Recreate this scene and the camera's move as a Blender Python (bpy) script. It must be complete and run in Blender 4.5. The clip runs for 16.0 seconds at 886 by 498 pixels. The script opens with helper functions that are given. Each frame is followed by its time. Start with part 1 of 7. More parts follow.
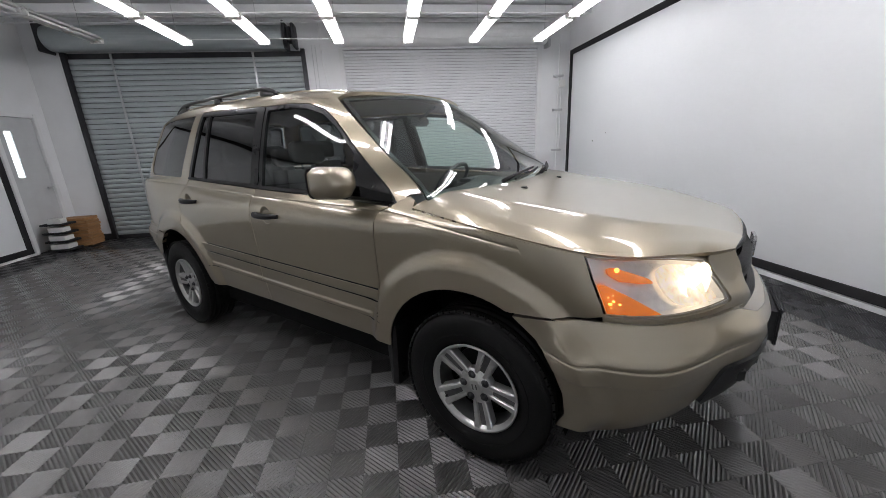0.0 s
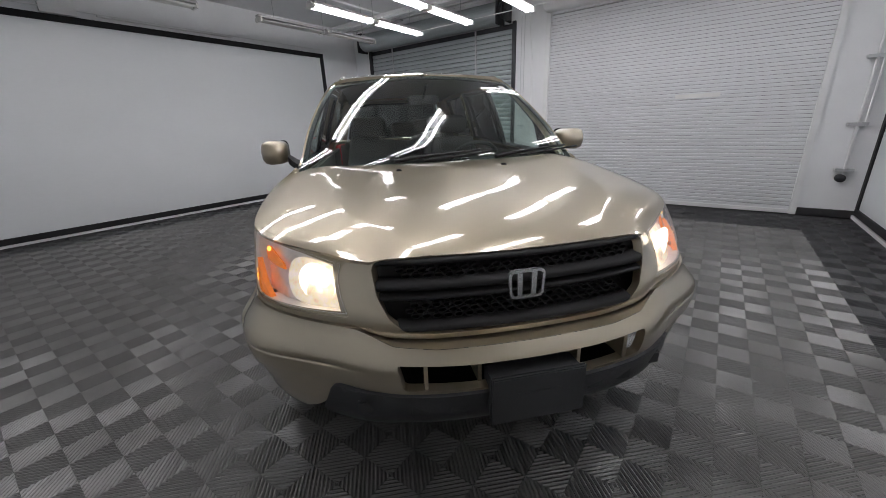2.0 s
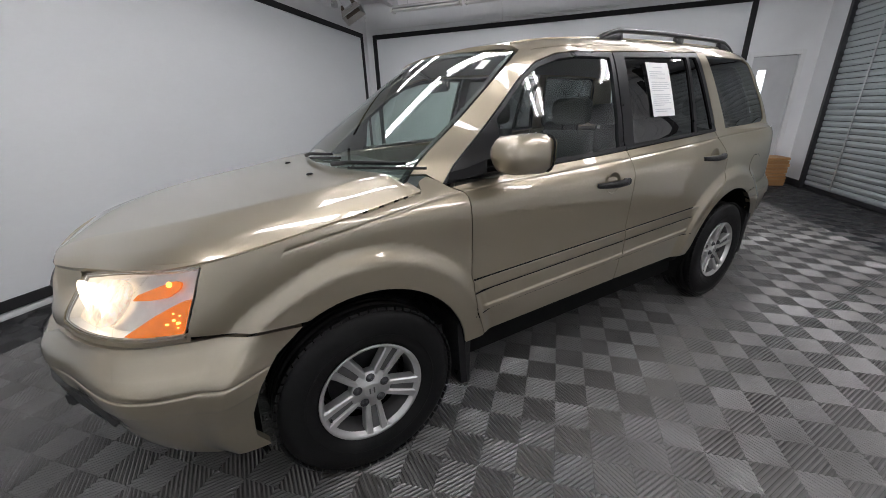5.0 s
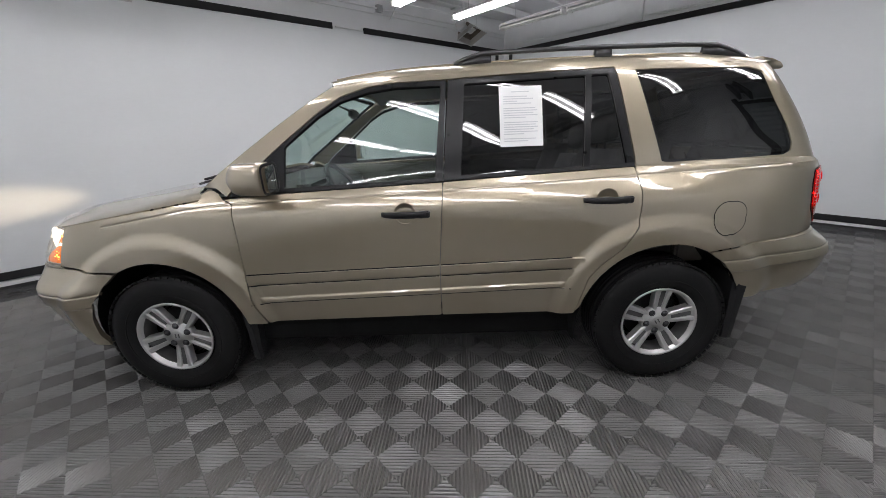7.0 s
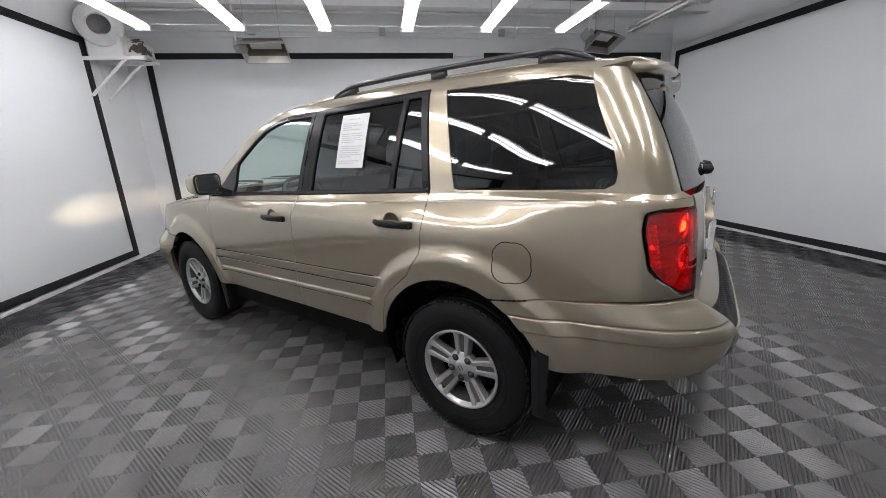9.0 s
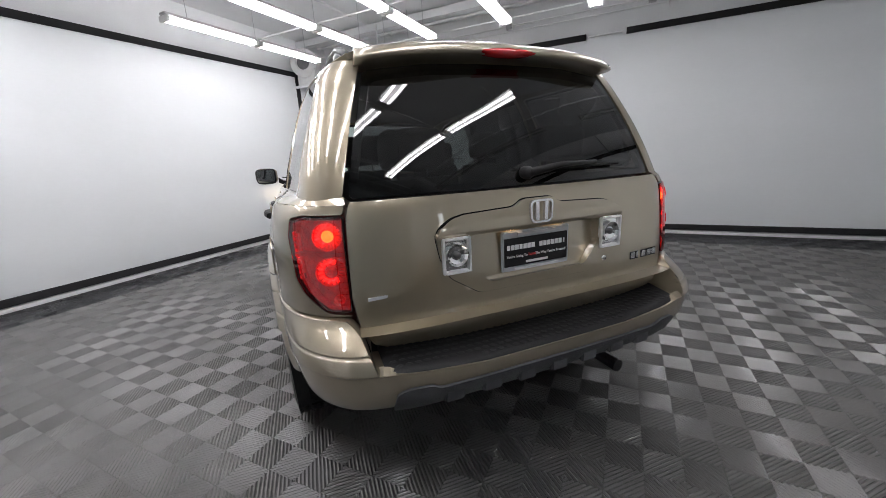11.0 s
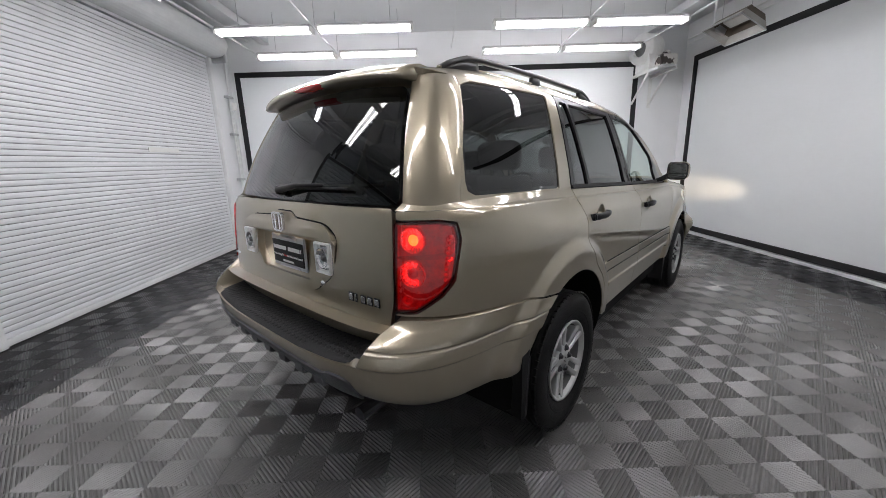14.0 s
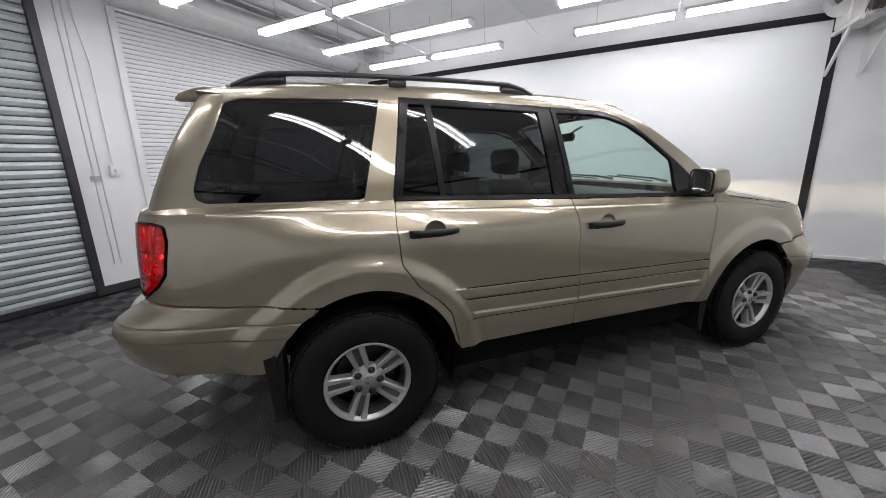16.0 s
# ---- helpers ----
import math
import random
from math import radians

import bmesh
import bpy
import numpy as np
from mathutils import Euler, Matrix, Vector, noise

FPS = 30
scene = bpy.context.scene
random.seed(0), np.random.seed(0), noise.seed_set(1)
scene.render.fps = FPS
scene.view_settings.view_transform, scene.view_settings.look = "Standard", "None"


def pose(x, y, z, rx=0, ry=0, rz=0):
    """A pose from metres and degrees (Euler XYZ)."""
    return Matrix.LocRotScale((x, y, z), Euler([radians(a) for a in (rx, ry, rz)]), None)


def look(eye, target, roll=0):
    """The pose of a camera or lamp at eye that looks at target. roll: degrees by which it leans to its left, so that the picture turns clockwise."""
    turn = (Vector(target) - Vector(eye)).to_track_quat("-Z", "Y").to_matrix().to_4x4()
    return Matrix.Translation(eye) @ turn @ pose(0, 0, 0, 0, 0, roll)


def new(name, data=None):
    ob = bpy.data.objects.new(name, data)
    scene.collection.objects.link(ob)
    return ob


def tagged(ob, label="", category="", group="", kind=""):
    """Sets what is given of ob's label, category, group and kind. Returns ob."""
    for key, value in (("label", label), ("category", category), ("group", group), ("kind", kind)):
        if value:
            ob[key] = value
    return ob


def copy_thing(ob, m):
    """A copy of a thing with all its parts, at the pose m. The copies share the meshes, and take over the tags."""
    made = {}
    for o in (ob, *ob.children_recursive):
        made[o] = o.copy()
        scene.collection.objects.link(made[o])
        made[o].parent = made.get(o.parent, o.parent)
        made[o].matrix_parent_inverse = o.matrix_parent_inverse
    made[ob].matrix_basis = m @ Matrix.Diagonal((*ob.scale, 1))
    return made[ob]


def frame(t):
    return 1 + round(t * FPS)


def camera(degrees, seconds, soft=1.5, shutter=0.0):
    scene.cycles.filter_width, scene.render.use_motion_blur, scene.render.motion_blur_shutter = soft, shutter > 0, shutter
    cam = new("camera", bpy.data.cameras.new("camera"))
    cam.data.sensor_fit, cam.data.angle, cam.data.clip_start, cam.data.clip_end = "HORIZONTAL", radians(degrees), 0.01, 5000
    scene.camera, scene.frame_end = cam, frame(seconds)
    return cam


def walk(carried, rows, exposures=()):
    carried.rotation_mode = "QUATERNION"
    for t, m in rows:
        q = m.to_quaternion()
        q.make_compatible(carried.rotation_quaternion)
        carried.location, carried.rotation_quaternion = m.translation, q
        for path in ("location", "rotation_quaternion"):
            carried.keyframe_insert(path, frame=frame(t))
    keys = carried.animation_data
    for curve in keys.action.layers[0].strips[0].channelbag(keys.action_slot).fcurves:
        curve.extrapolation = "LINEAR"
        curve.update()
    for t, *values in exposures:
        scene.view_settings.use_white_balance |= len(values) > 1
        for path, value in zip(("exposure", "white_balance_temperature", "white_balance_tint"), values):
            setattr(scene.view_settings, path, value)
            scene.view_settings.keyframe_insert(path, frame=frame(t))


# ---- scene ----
cam = camera(100.4, 16.0, soft=0.55)
PATH = [
    (0, (0.082, -2.965, 1.374), (0.338, -1.056, 0.832), -2.64),
    (0.5, (0.586, -2.979, 1.366), (0.532, -1.061, 0.802), -2.60),
    (1, (1.141, -2.975, 1.365), (0.712, -1.120, 0.752), -2.64),
    (1.5, (1.652, -2.807, 1.373), (0.872, -1.071, 0.758), -2.48),
    (2, (2.125, -2.555, 1.356), (0.994, -1.033, 0.721), -2.26),
    (2.5, (2.465, -2.160, 1.351), (1.025, -0.929, 0.713), -1.62),
    (3, (2.741, -1.712, 1.341), (1.071, -0.829, 0.685), -1.44),
    (3.2, (2.785, -1.520, 1.354), (1.058, -0.765, 0.686), -1.18),
    (3.73, (2.900, -0.971, 1.356), (1.052, -0.625, 0.676), -1.11),
    (4.25, (2.863, -0.377, 1.366), (0.986, -0.433, 0.679), -1.53),
    (4.78, (2.726, 0.190, 1.379), (0.896, -0.229, 0.689), -2.03),
    (5.3, (2.569, 0.711, 1.393), (0.832, -0.001, 0.702), -2.23),
    (5.5, (2.502, 0.893, 1.386), (0.809, 0.078, 0.699), -1.98),
    (6, (2.277, 1.341, 1.387), (0.724, 0.285, 0.697), -1.99),
    (6.5, (2.005, 1.762, 1.422), (0.591, 0.525, 0.736), -1.99),
    (7, (1.706, 2.173, 1.426), (0.442, 0.754, 0.801), -2.07),
    (7.5, (1.317, 2.534, 1.410), (0.244, 0.930, 0.885), -2.01),
    (8, (0.892, 2.835, 1.394), (0.041, 1.100, 0.879), -2.09),
    (8.5, (0.409, 3.029, 1.404), (-0.178, 1.190, 0.884), -2.10),
    (9, (-0.086, 3.179, 1.399), (-0.362, 1.267, 0.882), -2.20),
    (9.2, (-0.289, 3.193, 1.391), (-0.434, 1.266, 0.876), -2.22),
    (9.77, (-0.882, 3.202, 1.381), (-0.696, 1.278, 0.869), -2.44),
    (10.35, (-1.424, 3.114, 1.359), (-0.930, 1.242, 0.857), -2.80),
    (10.93, (-1.906, 2.934, 1.339), (-1.096, 1.173, 0.848), -3.06),
    (11.5, (-2.316, 2.666, 1.331), (-1.160, 1.106, 0.851), -2.98),
    (12, (-2.619, 2.391, 1.323), (-1.194, 1.067, 0.859), -2.71),
    (12.5, (-2.874, 2.061, 1.323), (-1.194, 1.080, 0.861), -2.52),
    (13, (-3.123, 1.695, 1.339), (-1.285, 1.049, 0.885), -2.06),
    (13.5, (-3.267, 1.277, 1.344), (-1.347, 0.952, 0.889), -1.88),
    (14, (-3.338, 0.845, 1.358), (-1.391, 0.823, 0.902), -1.81),
    (14.5, (-3.294, 0.405, 1.364), (-1.371, 0.711, 0.906), -1.76),
    (15, (-3.197, -0.037, 1.374), (-1.333, 0.522, 0.912), -1.59),
    (15.5, (-3.043, -0.457, 1.379), (-1.249, 0.296, 0.914), -1.56),
    (16, (-2.853, -0.860, 1.388), (-1.142, 0.063, 0.919), -1.43),
]
EXPOSURE = [(0, -0.12), (0.5, -0.12), (1, -0.28), (2, -0.34), (3, -0.36), (4.2, -0.22), (5.5, 0.0), (8, 0.03), (10, 0.08), (12, 0.13), (16, 0.12)]
walk(cam, [(t, look(eye, target, roll)) for t, eye, target, roll in PATH], EXPOSURE)

# ---- world and light ----
world = bpy.data.worlds.new("world")
scene.world = world
world.use_nodes = True
world.node_tree.nodes["Background"].inputs["Color"].default_value = (0.75, 0.8, 0.9, 1)
world.node_tree.nodes["Background"].inputs["Strength"].default_value = 0.02
scene.view_settings.exposure = 0.0
TUBE_GLOW = 22.3

CAR_TURN = pose(0, 0, 0, 0, 0, -42.4)
for s in (1, -1):
    beam = bpy.data.lights.new("headlamp_beam", "SPOT")
    beam.energy, beam.color, beam.spot_size, beam.spot_blend, beam.shadow_soft_size = 120, (1.0, 0.78, 0.50), radians(26), 1.0, 0.04
    lamp_ob = new("headlamp_beam", beam)
    lamp_ob.matrix_basis = CAR_TURN @ look((2.20, s * 0.66, 0.87), (4.5, s * 0.80, 0.82)) @ Matrix.Diagonal((1.9, 0.5, 1, 1))

# ---- materials ----
def mat(name, col, rough=0.5, metal=0.0, var=0.12, scale=6.0, fine=90.0, bump=0.0, bump_scale=60.0, coat=0.0, glow=0.0, spec=0.5, rvar=0.1, island=0.0, piece=0.0, stretch=(1, 1, 1)):
    """A surface with two scales of variation in colour and gloss, and fine relief."""
    m = bpy.data.materials.new(name)
    m.use_nodes = True
    nt = m.node_tree
    b = nt.nodes["Principled BSDF"]
    b.inputs["Metallic"].default_value = metal
    b.inputs["Specular IOR Level"].default_value = spec
    b.inputs["Coat Weight"].default_value = coat
    b.inputs["Coat Roughness"].default_value = 0.03
    if glow:
        b.inputs["Emission Color"].default_value = (*col, 1)
        b.inputs["Emission Strength"].default_value = glow
    tc = nt.nodes.new("ShaderNodeTexCoord")
    mp = nt.nodes.new("ShaderNodeMapping")
    mp.inputs["Scale"].default_value = stretch
    nt.links.new(tc.outputs["Object"], mp.inputs["Vector"])
    big, small = nt.nodes.new("ShaderNodeTexNoise"), nt.nodes.new("ShaderNodeTexNoise")
    for n, s, d in ((big, scale, 5), (small, fine, 3)):
        n.inputs["Scale"].default_value = s
        n.inputs["Detail"].default_value = d
        nt.links.new(mp.outputs["Vector"], n.inputs["Vector"])
    add = nt.nodes.new("ShaderNodeMath")
    add.operation = "MULTIPLY_ADD"
    add.inputs[1].default_value = 0.4
    nt.links.new(small.outputs["Fac"], add.inputs[0])
    nt.links.new(big.outputs["Fac"], add.inputs[2])
    last = add.outputs[0]
    if piece:
        info = nt.nodes.new("ShaderNodeObjectInfo")
        more = nt.nodes.new("ShaderNodeMath")
        more.operation = "MULTIPLY_ADD"
        more.inputs[1].default_value = piece
        nt.links.new(info.outputs["Random"], more.inputs[0])
        nt.links.new(last, more.inputs[2])
        last = more.outputs[0]
    if island:
        geo = nt.nodes.new("ShaderNodeNewGeometry")
        more = nt.nodes.new("ShaderNodeMath")
        more.operation = "MULTIPLY_ADD"
        more.inputs[1].default_value = island
        nt.links.new(geo.outputs["Random Per Island"], more.inputs[0])
        nt.links.new(last, more.inputs[2])
        last = more.outputs[0]
    ramp = nt.nodes.new("ShaderNodeMapRange")
    ramp.inputs["From Min"].default_value, ramp.inputs["From Max"].default_value = 0.35, 1.05 + piece + island
    ramp.inputs["To Min"].default_value, ramp.inputs["To Max"].default_value = 1 - var, 1 + var
    nt.links.new(last, ramp.inputs["Value"])
    mul = nt.nodes.new("ShaderNodeVectorMath")
    mul.operation = "SCALE"
    mul.inputs[0].default_value = col
    nt.links.new(ramp.outputs["Result"], mul.inputs["Scale"])
    nt.links.new(mul.outputs["Vector"], b.inputs["Base Color"])
    rr = nt.nodes.new("ShaderNodeMapRange")
    rr.inputs["To Min"].default_value, rr.inputs["To Max"].default_value = max(0.02, rough - rvar), min(1, rough + rvar)
    nt.links.new(big.outputs["Fac"], rr.inputs["Value"])
    nt.links.new(rr.outputs["Result"], b.inputs["Roughness"])
    if bump:
        bn, bt = nt.nodes.new("ShaderNodeBump"), nt.nodes.new("ShaderNodeTexNoise")
        bt.inputs["Scale"].default_value = bump_scale
        bt.inputs["Detail"].default_value = 4
        nt.links.new(mp.outputs["Vector"], bt.inputs["Vector"])
        nt.links.new(bt.outputs["Fac"], bn.inputs["Height"])
        bn.inputs["Strength"].default_value = bump
        bn.inputs["Distance"].default_value = 0.004
        nt.links.new(bn.outputs["Normal"], b.inputs["Normal"])
    return m


def glass(name, tint, rough=0.0, ior=1.45):
    """A thin tinted pane: clear to look through by its tint, with a real mirror gloss."""
    m = bpy.data.materials.new(name)
    m.use_nodes = True
    nt = m.node_tree
    nt.nodes.remove(nt.nodes["Principled BSDF"])
    out = nt.nodes["Material Output"]
    clear, gloss, mix, face, power, fres = (nt.nodes.new("ShaderNode" + k) for k in ("BsdfTransparent", "BsdfGlossy", "MixShader", "LayerWeight", "Math", "Math"))
    clear.inputs["Color"].default_value = (*tint, 1)
    gloss.inputs["Roughness"].default_value = rough
    gloss.inputs["Color"].default_value = (1, 1, 1, 1)
    r0 = 2 * ((ior - 1) / (ior + 1)) ** 2
    face.inputs["Blend"].default_value = 0.5
    power.operation, power.inputs[1].default_value = "POWER", 4.0
    fres.operation, fres.inputs[1].default_value, fres.inputs[2].default_value = "MULTIPLY_ADD", 0.9 - r0, r0
    nt.links.new(face.outputs["Facing"], power.inputs[0])
    nt.links.new(power.outputs[0], fres.inputs[0])
    nt.links.new(fres.outputs[0], mix.inputs["Fac"])
    nt.links.new(clear.outputs["BSDF"], mix.inputs[1])
    nt.links.new(gloss.outputs["BSDF"], mix.inputs[2])
    nt.links.new(mix.outputs["Shader"], out.inputs["Surface"])
    return m


M_WALL = mat("white wall paint", (0.74, 0.75, 0.76), 0.55, var=0.085, scale=1.6, bump=0.2, bump_scale=30)
M_CEIL = mat("pale grey ceiling paint", (0.74, 0.75, 0.76), 0.7, var=0.07, scale=0.9, bump=0.1)
M_SHEET = mat("white vinyl sheet", (0.70, 0.722, 0.733), 0.48, var=0.035, scale=0.7, fine=14, bump=0.28, bump_scale=2.4, stretch=(1, 1, 2.6))
M_STRIP = mat("black felt strip", (0.012, 0.012, 0.014), 0.8, var=0.3, bump=0.3, bump_scale=200)
M_DOOR_GREY = mat("galvanised grey slat", (0.42, 0.46, 0.47), 0.38, metal=0.35, var=0.12, scale=2.5, stretch=(1, 1, 4), piece=0.25)
M_DOOR_WHITE = mat("white painted slat", (0.71, 0.72, 0.735), 0.32, var=0.06, scale=2.0, stretch=(1, 1, 4), piece=0.12)
M_TRIM = mat("white steel trim", (0.72, 0.73, 0.73), 0.4, var=0.08)
M_DARKSTEEL = mat("dark steel", (0.05, 0.05, 0.055), 0.45, metal=0.6, var=0.3)
M_GALV = mat("galvanised conduit", (0.5, 0.51, 0.52), 0.35, metal=0.8, var=0.15)
M_RIB = mat("grey plastic floor tile", (0.114, 0.111, 0.108), 0.22, var=0.2, scale=2.2, fine=160, rvar=0.05, piece=0.12, spec=1.0)
M_RIB_DARK = mat("black plastic floor tile", (0.024, 0.024, 0.026), 0.30, var=0.25, scale=2.2, fine=160, piece=0.1)
M_SLAB = mat("dark slab under the tiles", (0.02, 0.02, 0.02), 0.8, var=0.3)
M_BASE = mat("black rubber skirting", (0.03, 0.03, 0.032), 0.55, var=0.3)
M_TUBE = mat("lit fluorescent tube", (0.984, 0.965, 1.0), 0.4, var=0.0, glow=TUBE_GLOW)
M_FIXTURE = mat("white enamel fixture", (0.5, 0.5, 0.5), 0.35, var=0.05)
M_PLASTIC_W = mat("white plastic", (0.75, 0.75, 0.73), 0.4, var=0.06)

# ---- mesh helpers ----
def link(name, me, material=None, parent=None, label="", kind="", smooth=False):
    if material is not None and not me.materials:
        me.materials.append(material)
    ob = new(name, me)
    if parent is not None:
        ob.parent = parent
    if smooth:
        me.shade_smooth()
    return tagged(ob, label=label, kind=kind)


def part(name, bm, material, parent=None, label="", kind="", smooth=False):
    """Links a bmesh as one mesh object under a thing or a part."""
    me = bpy.data.meshes.new(name)
    bmesh.ops.recalc_face_normals(bm, faces=bm.faces)
    bm.to_mesh(me)
    bm.free()
    return link(name, me, material, parent, label, kind, smooth)


def thing(name, label, category, m=None, group="", kind=""):
    ob = new(name)
    ob.empty_display_size = 0.1
    if m is not None:
        ob.matrix_basis = m
    return tagged(ob, label=label, category=category, group=group, kind=kind)


def add_box(bm, x0, x1, y0, y1, z0, z1, bevel=0.0, m=None):
    r = bmesh.ops.create_cube(bm, size=1)
    vs = r["verts"]
    for v in vs:
        v.co = Vector(((x0 + x1) / 2 + v.co.x * (x1 - x0), (y0 + y1) / 2 + v.co.y * (y1 - y0), (z0 + z1) / 2 + v.co.z * (z1 - z0)))
        if m is not None:
            v.co = m @ v.co
    if bevel:
        bmesh.ops.bevel(bm, geom=list({e for v in vs for e in v.link_edges}), offset=bevel, segments=2, affect="EDGES")
    return bm


def box(x0, x1, y0, y1, z0, z1, bevel=0.0, m=None):
    return add_box(bmesh.new(), x0, x1, y0, y1, z0, z1, bevel, m)


def add_tube(bm, pts, r, n=10, cap=True):
    """A round bar along a polyline."""
    pts = [Vector(p) for p in pts]
    rings, up = [], Vector((0, 0, 1))
    for i, p in enumerate(pts):
        d = (pts[min(i + 1, len(pts) - 1)] - pts[max(i - 1, 0)]).normalized()
        a = d.cross(up)
        if a.length < 1e-3:
            a = d.cross(Vector((1, 0, 0)))
        a.normalize()
        b = d.cross(a).normalized()
        rr = r[i] if isinstance(r, (list, tuple)) else r
        rings.append([bm.verts.new(p + (a * math.cos(k * math.tau / n) + b * math.sin(k * math.tau / n)) * rr) for k in range(n)])
    for q, w in zip(rings, rings[1:]):
        for k in range(n):
            bm.faces.new((q[k], q[(k + 1) % n], w[(k + 1) % n], w[k]))
    if cap:
        bm.faces.new(rings[0])
        bm.faces.new(list(reversed(rings[-1])))
    return bm


def tube(pts, r, n=10):
    return add_tube(bmesh.new(), pts, r, n)


def add_lathe(bm, prof, m=None, n=32, close=False):
    """A turned form: prof holds (radius, height) pairs, about the local z axis."""
    rings = []
    for r, h in prof:
        ring = []
        for k in range(n):
            p = Vector((r * math.cos(k * math.tau / n), r * math.sin(k * math.tau / n), h))
            ring.append(bm.verts.new(m @ p if m is not None else p))
        rings.append(ring)
    pairs = list(zip(rings, rings[1:])) + ([(rings[-1], rings[0])] if close else [])
    for q, w in pairs:
        for k in range(n):
            bm.faces.new((q[k], q[(k + 1) % n], w[(k + 1) % n], w[k]))
    return bm


# ---- the room ----
XW, XE, YS, YN, ZC = -5.47, 3.676, -3.612, 4.38, 3.55
TH = 0.2
structure = {"kind": "structure"}


def wall_block(name, label, pieces):
    bm = bmesh.new()
    for b in pieces:
        add_box(bm, *b)
    return tagged(part(name, bm, M_WALL), label=label, category="wall", kind="structure")


wall_north = wall_block("wall_north", "white painted wall round two roller doors", [
    (XW - TH, -4.93, YN, YN + TH, 0, ZC), (-1.22, -0.58, YN, YN + TH, 0, ZC), (3.07, XE + TH, YN, YN + TH, 0, ZC),
    (-4.93, -1.22, YN, YN + TH, 3.06, ZC), (-0.58, 3.07, YN, YN + TH, 3.06, ZC)])
wall_west = wall_block("wall_west", "white painted wall with a door in it", [
    (XW - TH, XW, YS, 3.47, 0, ZC), (XW - TH, XW, 4.16, YN, 0, ZC), (XW - TH, XW, 3.47, 4.16, 2.1, ZC)])
wall_south = wall_block("wall_south", "white painted wall behind a vinyl sheet", [(XW - TH, XE + TH, YS - TH, YS, 0, ZC)])
wall_east = wall_block("wall_east", "white painted wall behind a vinyl sheet", [(XE, XE + TH, YS, YN, 0, ZC)])

ceil_bm = box(XW - TH, XE + TH, YS - TH, YN + TH, ZC, ZC + 0.15)
for x in (-3.9, -0.9, 2.1):
    add_box(ceil_bm, x - 0.05, x + 0.05, YS, YN, ZC - 0.03, ZC)
for y in (-2.9, 3.7):
    add_box(ceil_bm, XW, XE, y - 0.06, y + 0.06, ZC - 0.14, ZC - 0.03)
ceiling = tagged(part("ceiling", ceil_bm, M_CEIL), label="pale grey painted ceiling with shallow beams", category="ceiling", kind="structure")


# white sheets in black strip borders
def sheet_frame(name, label, along, at, inward, a0, a1, z0, z1, w=0.085, gaps=(), ripple=0.010):
    """A white sheet on a wall with a black border. along: the axis that the wall runs on."""
    ob = thing(name, label, "wall panel", kind="structure")

    def pos(a, d, z):
        return (a, at + inward * d, z) if along == "x" else (at + inward * d, a, z)

    nx, nz = 60, 24
    bm = bmesh.new()
    grid = []
    for i in range(nx + 1):
        a = a0 + w / 2 + (a1 - a0 - w) * i / nx
        row = []
        for j in range(nz + 1):
            z = z0 + w / 2 + (z1 - z0 - w) * j / nz
            edge = min(1, min(i, nx - i) / 4, min(j, nz - j) / 3)
            d = 0.012 + ripple * edge * (1 + noise.noise((a * 0.8, z * 0.7, at)) + 0.35 * noise.noise((a * 3 + z * 1.5, z * 0.6, at)))
            row.append(bm.verts.new(pos(a, d, z)))
        grid.append(row)
    for i in range(nx):
        for j in range(nz):
            bm.faces.new((grid[i][j], grid[i + 1][j], grid[i + 1][j + 1], grid[i][j + 1]))
    part("sheet", bm, M_SHEET, ob, "white vinyl sheet, faintly rippled", smooth=True)

    def strip(p, q, zz0, zz1):
        (xa, ya, _), (xb, yb, _) = pos(p, 0.002, 0), pos(q, 0.034, 0)
        part("border_strip", box(min(xa, xb), max(xa, xb), min(ya, yb), max(ya, yb), zz0, zz1, 0.004), M_STRIP, ob, "black border strip")

    cuts = [a0] + [v for g in gaps for v in g] + [a1]
    for p, q in zip(cuts[::2], cuts[1::2]):
        strip(p, q, z1 - w, z1)
    strip(a0, a1, z0, z0 + w)
    strip(a0, a0 + w, z0 + w, z1 - w)
    strip(a1 - w, a1, z0 + w, z1 - w)
    return ob


sheet_frame("vinyl_sheet_west", "white vinyl sheet stretched in a black border on the wall", "y", XW, 1, -3.46, 3.39, 0.04, 2.97)
sheet_frame("vinyl_sheet_east", "white vinyl sheet sagging in a black border on the wall", "y", XE, -1, -2.78, 4.29, 0.06, 2.98, ripple=0.024)
sheet_frame("vinyl_sheet_south", "white vinyl sheet in a black border with a gap", "x", YS, 1, -5.24, 3.395, 0.06, 2.98, gaps=((-1.9, -1.36),))


# floor
floor_ob = tagged(part("floor", box(XW - TH, XE + TH, YS - TH, YN + TH, -0.2, -0.014), M_SLAB), label="floor of ribbed grey interlocking tiles edged in black", category="floor", kind="structure")
TILE = 0.3048
GX, GY = 0.932 - 21 * TILE, 1.265 - 16 * TILE
NTX, NTY = 30, 26


